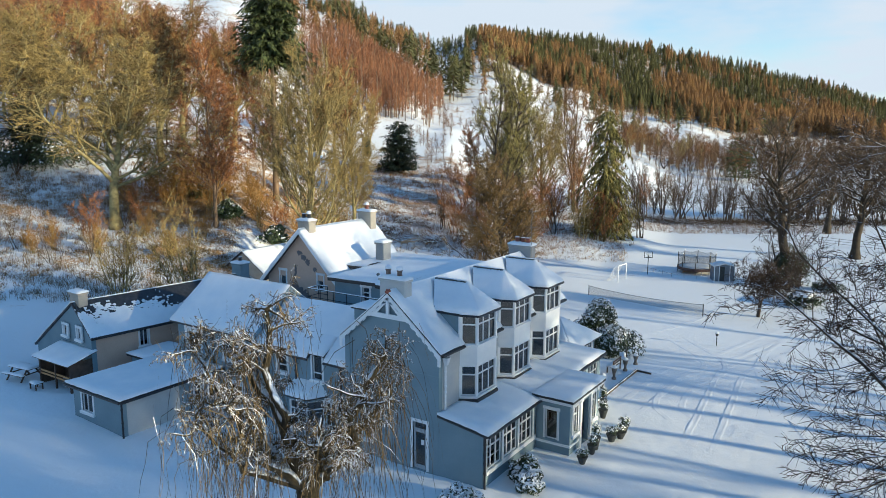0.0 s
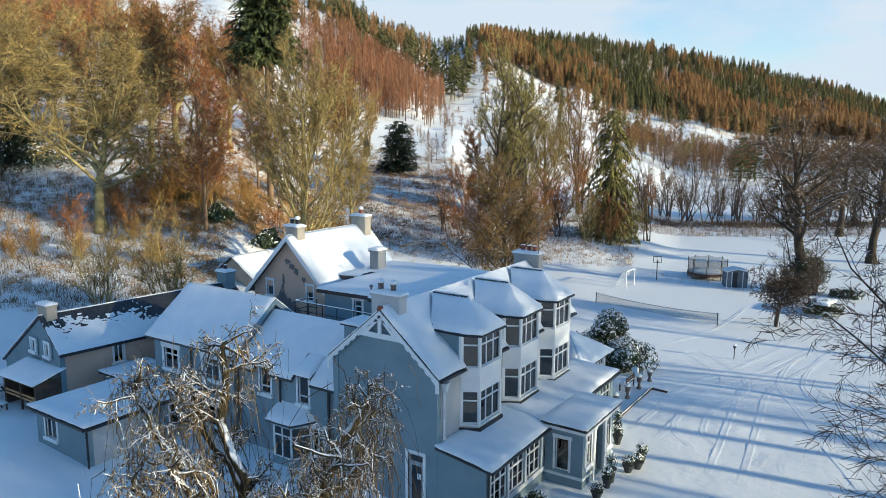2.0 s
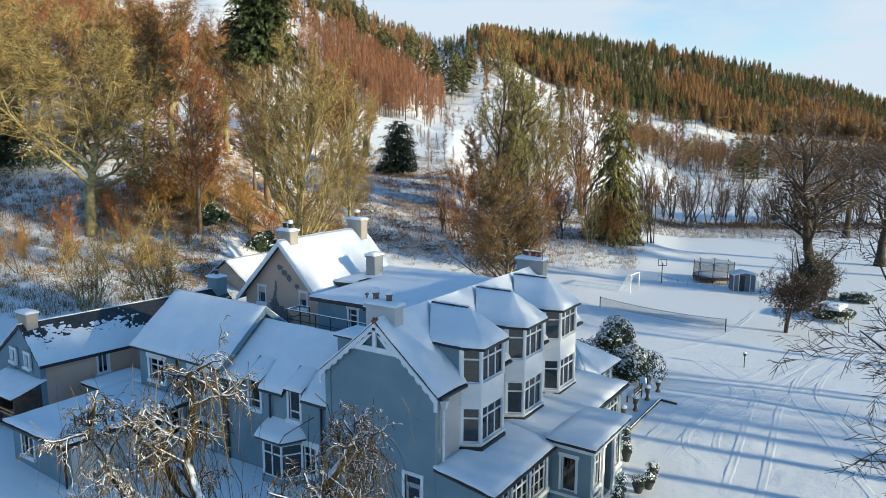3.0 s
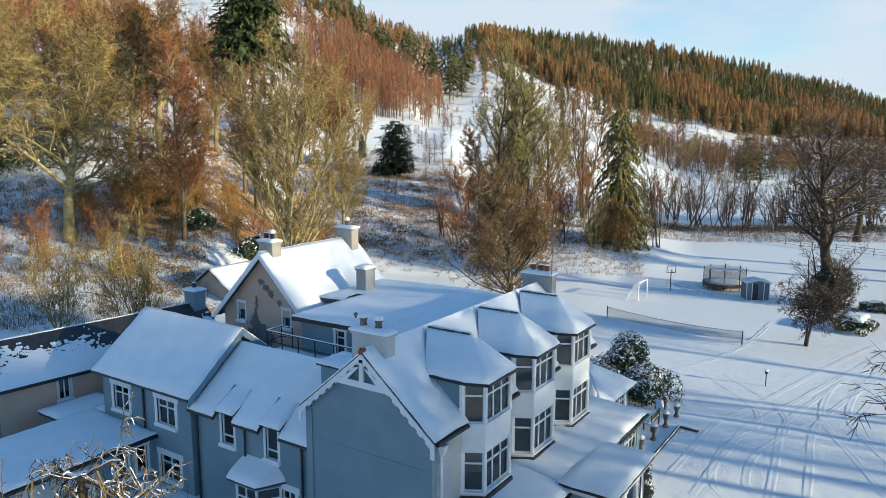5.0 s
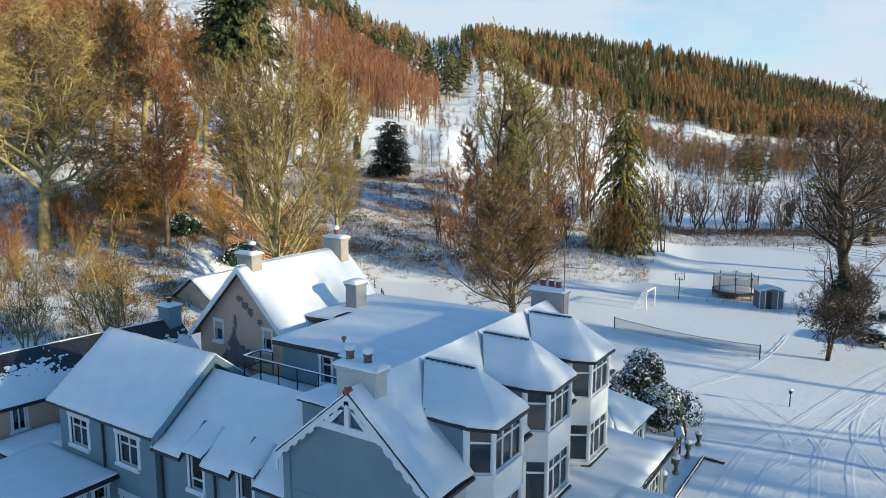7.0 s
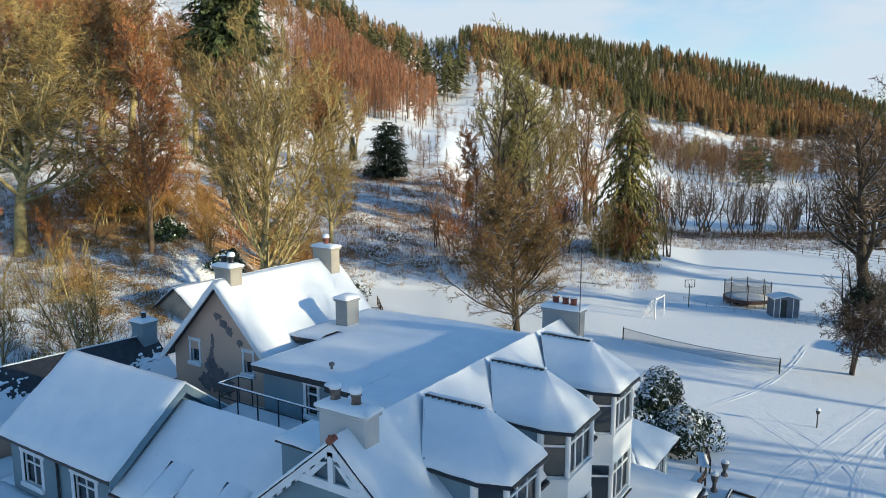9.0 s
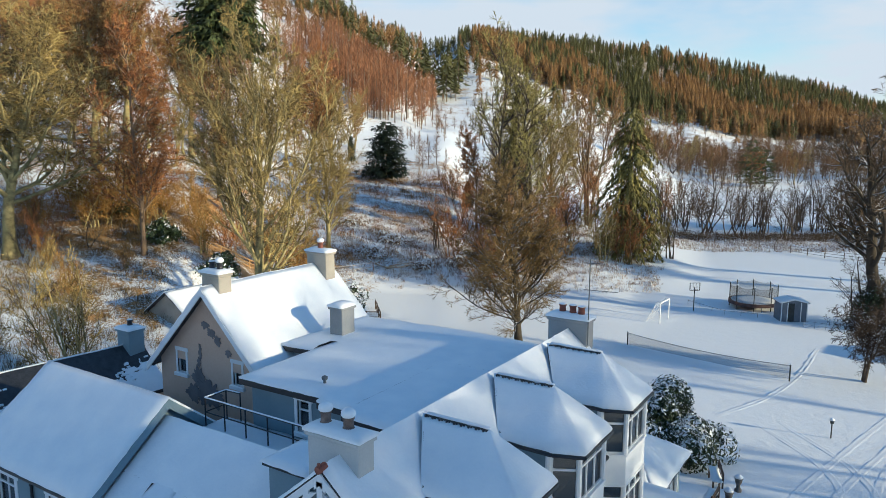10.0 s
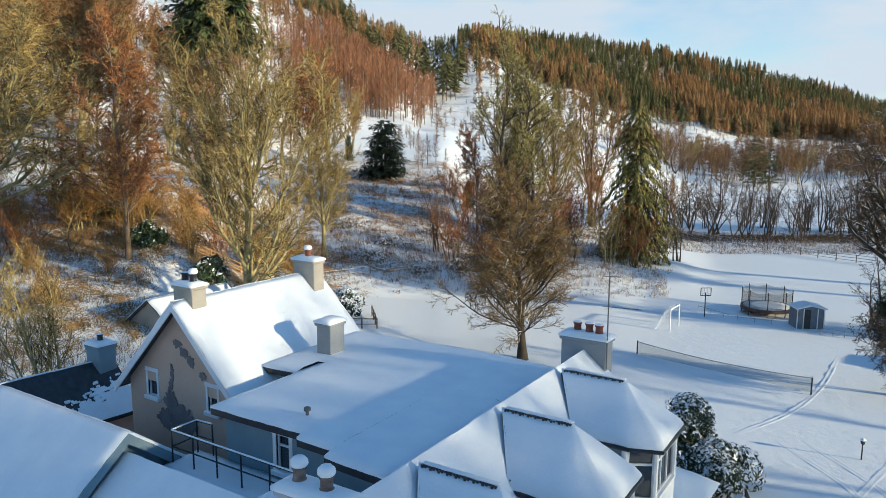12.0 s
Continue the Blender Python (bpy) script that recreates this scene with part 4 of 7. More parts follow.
# railed terrace behind the middle wing
ter = thing("terrace", (0, 0, 0), "snowy roof terrace with thin dark metal railing", "terrace")
bm = bmesh.new()
box(bm, -12.3, -5.6, 4.2, 5.59, 5.3, 5.5)
part("deck", bm, RENDER_BLUE, ter)
snow(ter, [[(-12.3, 4.2, 5.5), (-5.6, 4.2, 5.5), (-5.6, 5.55, 5.5), (-12.3, 5.55, 5.5)]], 0.12)
posts = [(-12.15, 4.5), (-11.2, 4.5), (-10.2, 4.5), (-9.2, 4.5), (-8.1, 4.5), (-12.15, 5.4), (-11.5, 5.45)]
for x, y in posts:
    bm = bmesh.new()
    tube(bm, (x, y, 5.5), (x, y, 6.6), 0.025)
    part("post", bm, BLACK, ter)
for z in (6.1, 6.58):
    for a, b in (((-12.15, 4.5, z), (-6.7, 4.5, z)), ((-12.15, 4.5, z), (-12.15, 5.4, z)), ((-12.15, 5.4, z), (-11.5, 5.45, z))):
        bm = bmesh.new()
        tube(bm, a, b, 0.022)
        rl = part("rail", bm, BLACK, ter)
        if z > 6.5:
            bm = bmesh.new()
            tube(bm, Vector(a) + Vector((0, 0, 0.035)), Vector(b) + Vector((0, 0, 0.035)), 0.025, sides=6)
            part("snow_cover", bm, SNOW, rl)

# ---- annex ----
an = thing("annex", (0, 0, 0), "single-storey flat-roofed annex, half blue-grey and half pale render", "annex")
ax0, ax1, ay0, ay1 = -19.6, -15.3, -5.7, 0.48
aw = (0.8, 1.75, 1.0, 2.0)
wall(an, (ax0, ay0, 0), 0, ax1 - ax0, 2.27, [aw], RENDER_BLUE, label="blue-grey end wall")
window(an, (ax0, ay0, 0), 0, *aw, lights=(1, 1.4), surround=0.12)
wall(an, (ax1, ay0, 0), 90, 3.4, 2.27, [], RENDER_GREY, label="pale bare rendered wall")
aside = [(1.0, 1.5, 0.75, 1.95), (1.95, 2.45, 0.75, 1.95)]
wall(an, (ax1, ay0 + 3.4, 0), 90, 2.78, 2.27, aside, RENDER_BLUE)
for o in aside:
    window(an, (ax1, ay0 + 3.4, 0), 90, *o, transom=0.4)
wall(an, (ax0, ay1, 0), -90, ay1 - ay0, 2.27, [], RENDER_BLUE)
aq = [(ax0 - 0.3, ay0 - 0.25, 2.42), (ax1 + 0.3, ay0 - 0.25, 2.38), (ax1 + 0.3, ay1, 2.38), (ax0 - 0.3, ay1, 2.42)]
aq2 = [(-21.8, -1.1, 2.42), (ax0 - 0.3, -1.1, 2.42), (ax0 - 0.3, 1.8, 2.42), (-21.8, 1.8, 2.42)]
aq3 = [(ax0 - 0.3, ay1, 2.42), (-18.92, ay1, 2.42), (-18.92, 1.8, 2.42), (ax0 - 0.3, 1.8, 2.42)]
for q in (aq, aq2, aq3):
    slab(an, "roof", q, 0.14, BLACK)
wall(an, (-21.6, -0.9, 0), 0, 1.98, 2.27, [], RENDER_BLUE)
snow(an, [aq, aq2, aq3], 0.14, 0.3)
gutter(an, (ax0 - 0.3, ay0 - 0.31, 2.30), (ax1 + 0.3, ay0 - 0.31, 2.26), 0.06)
gutter(an, (ax1 + 0.36, ay0 - 0.25, 2.26), (ax1 + 0.36, ay1, 2.26), 0.06)
downpipe(an, ax1 + 0.08, ay0 - 0.05, 2.2)

# ---- cottage with the half-bare slate roof ----
small_win = dict(lights=(1, 1), surround=0.1)
cot = thing("cottage", (-24.95, -2.4, 0), "grey rendered cottage with snow sliding off its slate roof", "cottage", turn=-6)
cx0, cx1, cy0, cy1, crx, crz, cez, clz = -5.6, 2.1, 0.0, 12.4, 0.0, 5.38, 3.75, 1.9
m = place((cx0, cy0, 0), 0)
cops = [(4.35, 4.95, 3.2, 3.85), (6.2, 6.75, 3.25, 3.95)]
bm = bmesh.new()
prism(bm, [(cx0, cy0, -0.5), (cx1, cy0, -0.5), (cx1, cy0, cez), (crx, cy0, crz), (cx0, cy0, clz)], (0, 0.28, 0))
part("wall", bm, RENDER_BLUE, cot, "blue-grey gable wall")
for o in cops:
    window(cot, (cx0, cy0 - 0.14, 0), 0, *o, **small_win)
sw = (3.0, 3.55, 2.35, 3.4)
sw2 = (9.3, 9.9, 2.4, 3.2)
wall(cot, (cx1, cy0, 0), 90, cy1 - cy0, cez, [sw, sw2], RENDER_PEACH, label="weathered pinkish side wall")
window(cot, (cx1, cy0, 0), 90, *sw, **small_win)
window(cot, (cx1, cy0, 0), 90, *sw2, **small_win)
wall(cot, (cx1, cy1, 0), 180, cx1 - cx0, clz - 0.1, [], RENDER_BLUE)
kR, kL = (crz - cez) / (cx1 - crx), (crz - clz) / (crx - cx0)
cR = [(cx1 + 0.25, cy0 - 0.1, cez - 0.25 * kR), (cx1 + 0.25, cy1 + 0.1, cez - 0.25 * kR), (crx, cy1 + 0.1, crz), (crx, cy0 - 0.1, crz)]
cL = [(crx, cy0 - 0.1, crz), (crx, cy1 + 0.1, crz), (cx0 - 0.25, cy1 + 0.1, clz - 0.25 * kL), (cx0 - 0.25, cy0 - 0.1, clz - 0.25 * kL)]
slab(cot, "roof", cR, 0.12, SLATE, "dark slate slope partly bared of snow")
slab(cot, "roof", cL, 0.12, SLATE)
snow(cot, [cL], 0.14, 0.4)
gutter(cot, cR[0], cR[1], 0.05)


def patchy_snow(quad, parent):
    """Snow that has slid: whole along the eaves, in ragged scraps on the bared slates above."""
    a, b, c, d = (Vector(p) for p in quad)
    n, mm = 230, 54
    verts, faces, index = [], [], {}
    for i in range(n):
        for j in range(mm):
            u, v = (i + 0.5) / n, (j + 0.5) / mm
            p = (a * (1 - u) + b * u) * (1 - v) + (d * (1 - u) + c * u) * v
            k = noise.noise(Vector((u * 55, v * 26, 3))) * 0.55 + noise.noise(Vector((u * 22, v * 9, 5))) * 0.35 + noise.noise(Vector((u * 6, v * 3, 9))) * 0.4
            line = 0.66 - 0.30 * smooth(0.35, 0.62, u) + 0.10 * smooth(0.85, 0.95, u)
            if v < line + 0.55 * k:
                ids = []
                for di, dj in ((0, 0), (1, 0), (1, 1), (0, 1)):
                    key = (i + di, j + dj)
                    if key not in index:
                        uu, vv = key[0] / n, key[1] / mm
                        q = (a * (1 - uu) + b * uu) * (1 - vv) + (d * (1 - uu) + c * uu) * vv
                        index[key] = len(verts)
                        jit = Vector((0, noise.noise(q * 5) * 0.03, 0))
                        verts.append(q + jit + Vector((0, 0, 0.05 + 0.03 * noise.noise(q * 2))))
                    ids.append(index[key])
                faces.append(ids)
    me = bpy.data.meshes.new("snow_cover")
    me.from_pydata([tuple(v) for v in verts], [], faces)
    bm = bmesh.new()
    bm.from_mesh(me)
    bpy.data.meshes.remove(me)
    ext = bmesh.ops.extrude_face_region(bm, geom=list(bm.faces))
    bmesh.ops.translate(bm, verts=[e for e in ext["geom"] if isinstance(e, bmesh.types.BMVert)], vec=(0, 0, -0.05))
    part("snow_cover", bm, SNOW, parent, "patchy melting snow")


patchy_snow(cR, cot)

# ---- peach-rendered rear house ----
peach, peq = gabled("rear_house", -18.65, -12.15, 7.55, 14.0, 6.25, 9.5, "peach-rendered gabled house with peeling patches", RENDER_PEACH,
                    {"s": [(1.1, 1.62, 5.66, 6.6, dict(transom=0.3, surround=0.1)), (4.42, 4.9, 5.72, 6.62, dict(transom=0.3, surround=0.1))]}, axis="y", ridge_at=-15.4, over=0.4, snow_t=0.12)
for side, q in ((-1, peq[0]), (1, peq[1])):
    bargeboard(peach, (-15.4, 9.48), (q[0][0] if side < 0 else q[0][0], q[0][2]), 7.10, 0.2, 0.05, False)


def blot(parent, cx, cz, w, h, seed):
    bm = bmesh.new()
    rnd = random.Random(seed)
    pts = []
    for k in range(56):
        a = k * 2 * math.pi / 56
        r = 0.85 + 0.5 * noise.noise(Vector((2.2 * math.cos(a), 2.2 * math.sin(a), seed * 7.3))) + 0.35 * noise.noise(Vector((7 * math.cos(a), 7 * math.sin(a), seed * 3.1))) + rnd.uniform(-0.07, 0.07)
        pts.append((cx + w / 2 * r * math.cos(a), 7.535 - 0.004 * seed, cz + h / 2 * r * math.sin(a)))
    prism(bm, pts, (0, 0.012, 0))
    part("bare_patch", bm, RENDER_BARE, parent, "grey patch where render has peeled")


for i, (cx, cz, w, h) in enumerate(((-15.75, 7.9, 0.55, 0.32), (-15.4, 7.62, 0.5, 0.4), (-15.05, 7.35, 0.42, 0.42), (-16.12, 6.75, 0.2, 0.75), (-16.2, 6.3, 0.24, 0.5), (-14.44, 6.95, 0.34, 0.3), (-16.25, 5.6, 0.8, 1.1), (-15.7, 5.1, 1.7, 1.2), (-16.6, 4.9, 1.0, 0.8))):
    blot(peach, cx, cz, w, h, i)
outbuilding, _ = gabled("outbuilding", -38.9, -33.5, 20.9, 27.0, 2.5, 4.3, "small rendered outbuilding with snowy pitched roof", RENDER_CREAM, {}, axis="y", ridge_at=-36.3, over=0.25, base=-0.8)

# ---- chimneys ----
chimney("chimney", (-2.93, 0.79), 1.46, 0.56, 7.3, 8.86, RENDER_GREY, [(-0.42, 0.0), (0.24, 0.0)], "grey rendered chimney stack with two snow-capped pots", pot_material=POT_GREY, capped=(1, 1))
chimney("chimney", (-2.75, 13.25), 1.5, 0.62, 6.6, 8.86, RENDER_STACK, [(-0.35, 0.05), (0.05, 0.05), (0.4, 0.0)], "grey rendered chimney stack with three red clay pots", capped=(0, 0, 0))
chimney("chimney", (-11.78, 11.15), 0.66, 0.78, 7.0, 8.5, RENDER_STACK, [], "weathered pale chimney with thickly snow-covered cap")
chimney("chimney", (-15.5, 8.0), 1.0, 0.62, 8.6, 9.98, RENDER_CREAM, [(-0.22, 0.0), (0.22, 0.0)], "cream rendered chimney stack with two dark pots", pot_material=BLACK, capped=(0, 1))
chimney("chimney", (-15.2, 13.7), 1.15, 0.6, 8.2, 10.08, RENDER_CREAM, [(0.0, 0.0)], "cream rendered end chimney with snow cap", capped=(1,))
chimney("chimney", (-25.0, -1.95), 0.95, 0.6, 4.7, 5.95, RENDER_CREAM, [], "cream rendered cottage chimney stack under snow")
chimney("chimney", (-23.65, 9.5), 0.95, 0.8, 4.6, 6.15, RENDER_BLUE, [(0.0, 0.0)], "blue-grey rendered chimney with one black pot", pot_material=BLACK, capped=(0,))

# aerial on the chimney
mast = thing("aerial", (-1.95, 12.9, 8.0), "thin television aerial mast with two arrays", "aerial")
bm = bmesh.new()
tube(bm, (0, 0, 0), (0, 0, 3.1), 0.022)
part("mast", bm, LEAD, mast)
for z, ln, ang in ((2.95, 0.35, 20), (2.0, 1.0, 8)):
    bm = bmesh.new()
    d = Vector((math.cos(radians(ang)), math.sin(radians(ang)), 0))
    s = Vector((-d.y, d.x, 0))
    c = Vector((0, 0, z))
    tube(bm, c - d * 0.2, c + d * ln, 0.012, sides=5)
    for k in range(8):
        p = c + d * (ln * k / 8)
        w = 0.26 - 0.015 * k
        tube(bm, p - s * w, p + s * w, 0.007, sides=4)
    part("array", bm, LEAD, mast)


# ---- trees ----
BARK_OLIVE = surf("mossy_bark", (0.10, 0.08, 0.035), (0.44, 0.37, 0.165), 2.2, 0.95, 0.5, 14)
TWIG_OLIVE = surf("lichened_twigs", (0.036, 0.022, 0.008), (0.44, 0.325, 0.105), 0.5, 0.95, 0, 6, island=0.9)
TWIG_MOSS = surf("mossy_green_twigs", (0.08, 0.066, 0.02), (0.44, 0.385, 0.12), 0.5, 0.95, 0, 6, island=0.7)
BARK_BROWN = surf("brown_bark", (0.09, 0.06, 0.04), (0.28, 0.19, 0.11), 1.5, 0.95, 0.5, 14)
TWIG_BROWN = surf("brown_twigs", (0.035, 0.018, 0.007), (0.38, 0.195, 0.058), 0.5, 0.95, 0, 6, island=0.85)
TWIG_RED = surf("russet_twigs", (0.055, 0.022, 0.009), (0.46, 0.19, 0.058), 0.4, 0.95, 0, 6, island=0.85)
BARK_SNOW = surf("dark_bark_with_snow", (0.035, 0.026, 0.02), (0.10, 0.075, 0.055), 1.6, 0.95, 0.5, 14, snowy=0.22)
TWIG_SNOW = surf("dark_twigs_with_snow", (0.03, 0.02, 0.015), (0.10, 0.065, 0.04), 0.6, 0.95, 0, 6, island=0.5, snowy=0.04)
BARK_WILLOW = surf("gnarled_bark_with_snow", (0.012, 0.010, 0.006), (0.075, 0.056, 0.024), 3.0, 0.95, 0.8, 14, snowy=0.52)
TWIG_WILLOW = surf("hanging_twigs", (0.032, 0.022, 0.010), (0.19, 0.13, 0.052), 0.8, 0.95, 0, 6, island=0.7, snowy=0.33)
NEEDLE = surf("conifer_needles", (0.02, 0.032, 0.010), (0.11, 0.13, 0.034), 0.8, 0.9, 0, 5, island=0.6)
NEEDLE_OLIVE = surf("olive_needles", (0.055, 0.052, 0.015), (0.29, 0.25, 0.065), 0.8, 0.9, 0, 5, island=0.6)
NEEDLE_DARK = surf("dark_evergreen_leaves", (0.008, 0.016, 0.010), (0.03, 0.045, 0.02), 0.8, 0.8, 0, 5, island=0.5)
LARCH = surf("bare_larch_twigs", (0.11, 0.058, 0.02), (0.40, 0.225, 0.075), 0.11, 0.95, 0, 0.6, island=0.14)
FIR = surf("far_conifer_needles", (0.032, 0.036, 0.012), (0.16, 0.15, 0.043), 0.11, 0.95, 0, 0.6, island=0.14)
BIRCH = surf("far_birch_twigs", (0.10, 0.044, 0.022), (0.36, 0.165, 0.075), 0.11, 0.95, 0, 1, island=0.6)
WOODS = surf("far_brown_twigs", (0.06, 0.034, 0.018), (0.22, 0.125, 0.06), 0.11, 0.95, 0, 1, island=0.6)
TRUNKS = surf("far_pale_trunks", (0.09, 0.065, 0.045), (0.34, 0.26, 0.18), 0.1, 0.95, 0, 1, island=0.6)


BARK_DARK = surf("dark_wet_bark", (0.03, 0.024, 0.02), (0.11, 0.085, 0.065), 1.5, 0.9, 0.5, 14)
BARK_GREAT = surf("dull_bark_with_snow", (0.02, 0.016, 0.011), (0.075, 0.058, 0.038), 1.6, 0.95, 0.5, 14, snowy=0.22)
TWIG_GREAT = surf("dull_brown_twigs", (0.045, 0.03, 0.018), (0.19, 0.125, 0.065), 0.6, 0.95, 0, 6, island=0.6, snowy=0.06)
TWIG_ROUND = surf("olive_brown_twigs", (0.075, 0.052, 0.02), (0.32, 0.21, 0.075), 0.5, 0.95, 0, 6, island=0.6)
TWIG_DARK = surf("dark_brown_twigs", (0.035, 0.024, 0.015), (0.14, 0.09, 0.045), 0.5, 0.95, 0, 6, island=0.6, snowy=0.03)
TWIG_GOLD = surf("golden_brown_twigs", (0.14, 0.07, 0.018), (0.46, 0.26, 0.065), 0.5, 0.95, 0, 6, island=0.6)
TWIG_BRUSH = surf("dark_brush_twigs", (0.05, 0.036, 0.017), (0.26, 0.175, 0.075), 0.7, 0.95, 0, 6, island=0.6)
TWIG_FROST = surf("frosted_twigs", (0.16, 0.10, 0.06), (0.34, 0.25, 0.16), 0.8, 0.95, 0, 6, island=0.5, snowy=0.35)


class Growth:
    """Collects the limbs of a tree as tapered tubes and the finest twigs as ribbons."""

    def __init__(self, seed, spec):
        self.rnd, self.spec = random.Random(seed), spec
        self.sets = [([], []), ([], [])]

    def limb(self, pts, radii, sides, into):
        verts, faces = self.sets[into]
        base = len(verts)
        ref = Vector((self.rnd.uniform(-1, 1), self.rnd.uniform(-1, 1), self.rnd.uniform(-0.3, 0.3)))
        for i, (p, r) in enumerate(zip(pts, radii)):
            d = (pts[min(i + 1, len(pts) - 1)] - pts[max(i - 1, 0)]).normalized()
            a = d.cross(ref)
            a = a.normalized() if a.length > 1e-4 else Vector((1, 0, 0))
            b = d.cross(a)
            if sides == 2:
                verts.append(p + a * r)
                verts.append(p - a * r)
            else:
                for k in range(sides):
                    t = 2 * math.pi * k / sides
                    verts.append(p + (a * math.cos(t) + b * math.sin(t)) * r)
        for i in range(len(pts) - 1):
            o, q = base + i * sides, base + (i + 1) * sides
            if sides == 2:
                faces.append((o, o + 1, q + 1, q))
            else:
                for k in range(sides):
                    faces.append((o + k, o + (k + 1) % sides, q + (k + 1) % sides, q + k))

    def branch(self, level, p, d, length, r):
        s, rnd = self.spec, self.rnd
        n = s["segs"][level]
        pts, radii = [p.copy()], [r]
        p, d = p.copy(), d.normalized()
        end = s["taper"][level]
        for i in range(n):
            w = s["wander"][level]
            d = d + Vector((rnd.uniform(-w, w), rnd.uniform(-w, w), rnd.uniform(-w, w) + s["lift"][level]))
            d.normalize()
            p = p + d * (length / n)
            pts.append(p.copy())
            radii.append(r * (1 - (1 - end) * (i + 1) / n))
        if level == 0 and "flare" in s:
            radii[0] *= s["flare"]
        self.limb(pts, radii, s["sides"][level], 0 if level <= s["wood"] else 1)
        if level + 1 >= len(s["segs"]):
            return
        kids = s["kids"][level]
        for k in range(kids):
            t = s["first"][level] + (1 - s["first"][level]) * (k + rnd.random()) / kids
            t = min(t, 0.99)
            i = int(t * n)
            f = t * n - i
            q = pts[i].lerp(pts[i + 1], f)
            along = (pts[i + 1] - pts[i]).normalized()
            side = along.cross(Vector((rnd.gauss(0, 1), rnd.gauss(0, 1), rnd.gauss(0, 1))))
            if side.length < 1e-3:
                continue
            side.normalize()
            ang = radians(s["angle"][level] * rnd.uniform(0.7, 1.3))
            dd = along * math.cos(ang) + side * math.sin(ang)
            ln = length * s["ratio"][level] * rnd.uniform(0.65, 1.2) * (1 - s["shorten"][level] * t)
            rr = max(s["thin"] * s["least"][level + 1], (radii[i] * (1 - f) + radii[i + 1] * f) * s["rshare"][level])
            self.branch(level + 1, q, dd, ln, rr)

    def meshes(self, name, bark, twig):
        out = []
        for (verts, faces), nm, mat_ in zip(self.sets, ("trunk", "crown"), (bark, twig)):
            me = bpy.data.meshes.new(nm)
            me.from_pydata([tuple(v) for v in verts], [], faces)
            me.materials.append(mat_)
            me.shade_smooth()
            out.append(me)
        return out


def spec(height, **k):
    s = dict(segs=[8, 6, 4, 3, 2], sides=[8, 5, 3, 2, 2], kids=[13, 6, 5, 5], first=[0.3, 0.25, 0.2, 0.15], angle=[55, 45, 45, 40], ratio=[0.5, 0.5, 0.5, 0.5],
             shorten=[0.45, 0.4, 0.4, 0.3], wander=[0.10, 0.2, 0.28, 0.3, 0.3], lift=[0.05, 0.10, 0.07, 0.05, 0.02], taper=[0.25, 0.25, 0.3, 0.4, 0.5],
             rshare=[0.55, 0.55, 0.55, 0.6], thin=0.014, wood=1, radius=height * 0.02, height=height, flare=1.5, stems=1, grow=1.0, lean=0.35, least=[1, 1, 1, 1, 1])
    s.update(k)
    return s


TREES = {}


def tree_kind(key, seed, bark, twig, name, label, category, **k):
    s = spec(**k)
    g = Growth(seed, s)
    rnd = g.rnd
    for i in range(s["stems"]):
        lean = Vector((0, 0, 1)) if s["stems"] == 1 else Vector((rnd.uniform(-s["lean"], s["lean"]), rnd.uniform(-s["lean"], s["lean"]), 1))
        off = Vector((0, 0, -0.3)) if s["stems"] == 1 else Vector((rnd.uniform(-0.5, 0.5), rnd.uniform(-0.5, 0.5), -0.3))
        g.branch(0, off, lean, s["height"] * s["grow"] * (1 if i == 0 else rnd.uniform(0.7, 1.0)), s["radius"] * (1 if i == 0 else 0.8))
    TREES[key] = (g.meshes(key, bark, twig), name, label, category, s["height"])


def plant(key, x, y, height, turn=0.0, z=None, label="", group="", sink=0.0, wide=1.0):
    meshes, name, lab, cat, h = TREES[key]
    k = height / h
    ob = new(name)
    ob.matrix_world = pose(x, y, (ground(x, y) if z is None else z) - sink, 0, 0, turn) @ Matrix.Diagonal((k * wide, k * wide, k, 1))
    tagged(ob, label or lab, cat, group)
    for me in meshes:
        p = new(me.name.split(".")[0], me)
        p.parent = ob
    return ob


FIVE = dict(segs=[9, 6, 4, 3, 1], sides=[8, 5, 3, 2, 2], wood=2, least=[1, 4.6, 2.7, 1.5, 1.0])
FOUR = dict(segs=[7, 5, 3, 2], sides=[6, 4, 2, 2], least=[1, 4.0, 2.1, 1.0])
tree_kind("broad", 3, BARK_OLIVE, TWIG_OLIVE, "broadleaf_tree", "tall bare broadleaf tree with lichened olive branches on the slope", "tree",
          height=22, grow=0.62, radius=0.44, kids=[24, 11, 9, 9], angle=[54, 48, 46, 42], first=[0.3, 0.2, 0.2, 0.1], ratio=[0.78, 0.50, 0.5, 0.6], shorten=[0.35, 0.4, 0.4, 0.3], thin=0.0155, rshare=[0.55, 0.62, 0.6, 0.6],
          wander=[0.18, 0.25, 0.3, 0.28, 0.25], lift=[0.05, 0.11, 0.07, 0.04, 0.02], **FIVE)
tree_kind("broad2", 8, BARK_OLIVE, TWIG_BROWN, "broadleaf_tree", "tall bare broadleaf tree with brown twigs on the snowy slope", "tree",
          height=22, grow=0.7, radius=0.44, kids=[24, 11, 9, 8], angle=[46, 44, 45, 40], first=[0.32, 0.2, 0.2, 0.1], ratio=[0.55, 0.50, 0.5, 0.6], lift=[0.05, 0.15, 0.09, 0.05, 0.02], thin=0.0165, rshare=[0.55, 0.62, 0.6, 0.6],
          wander=[0.18, 0.25, 0.3, 0.28, 0.25], **FIVE)
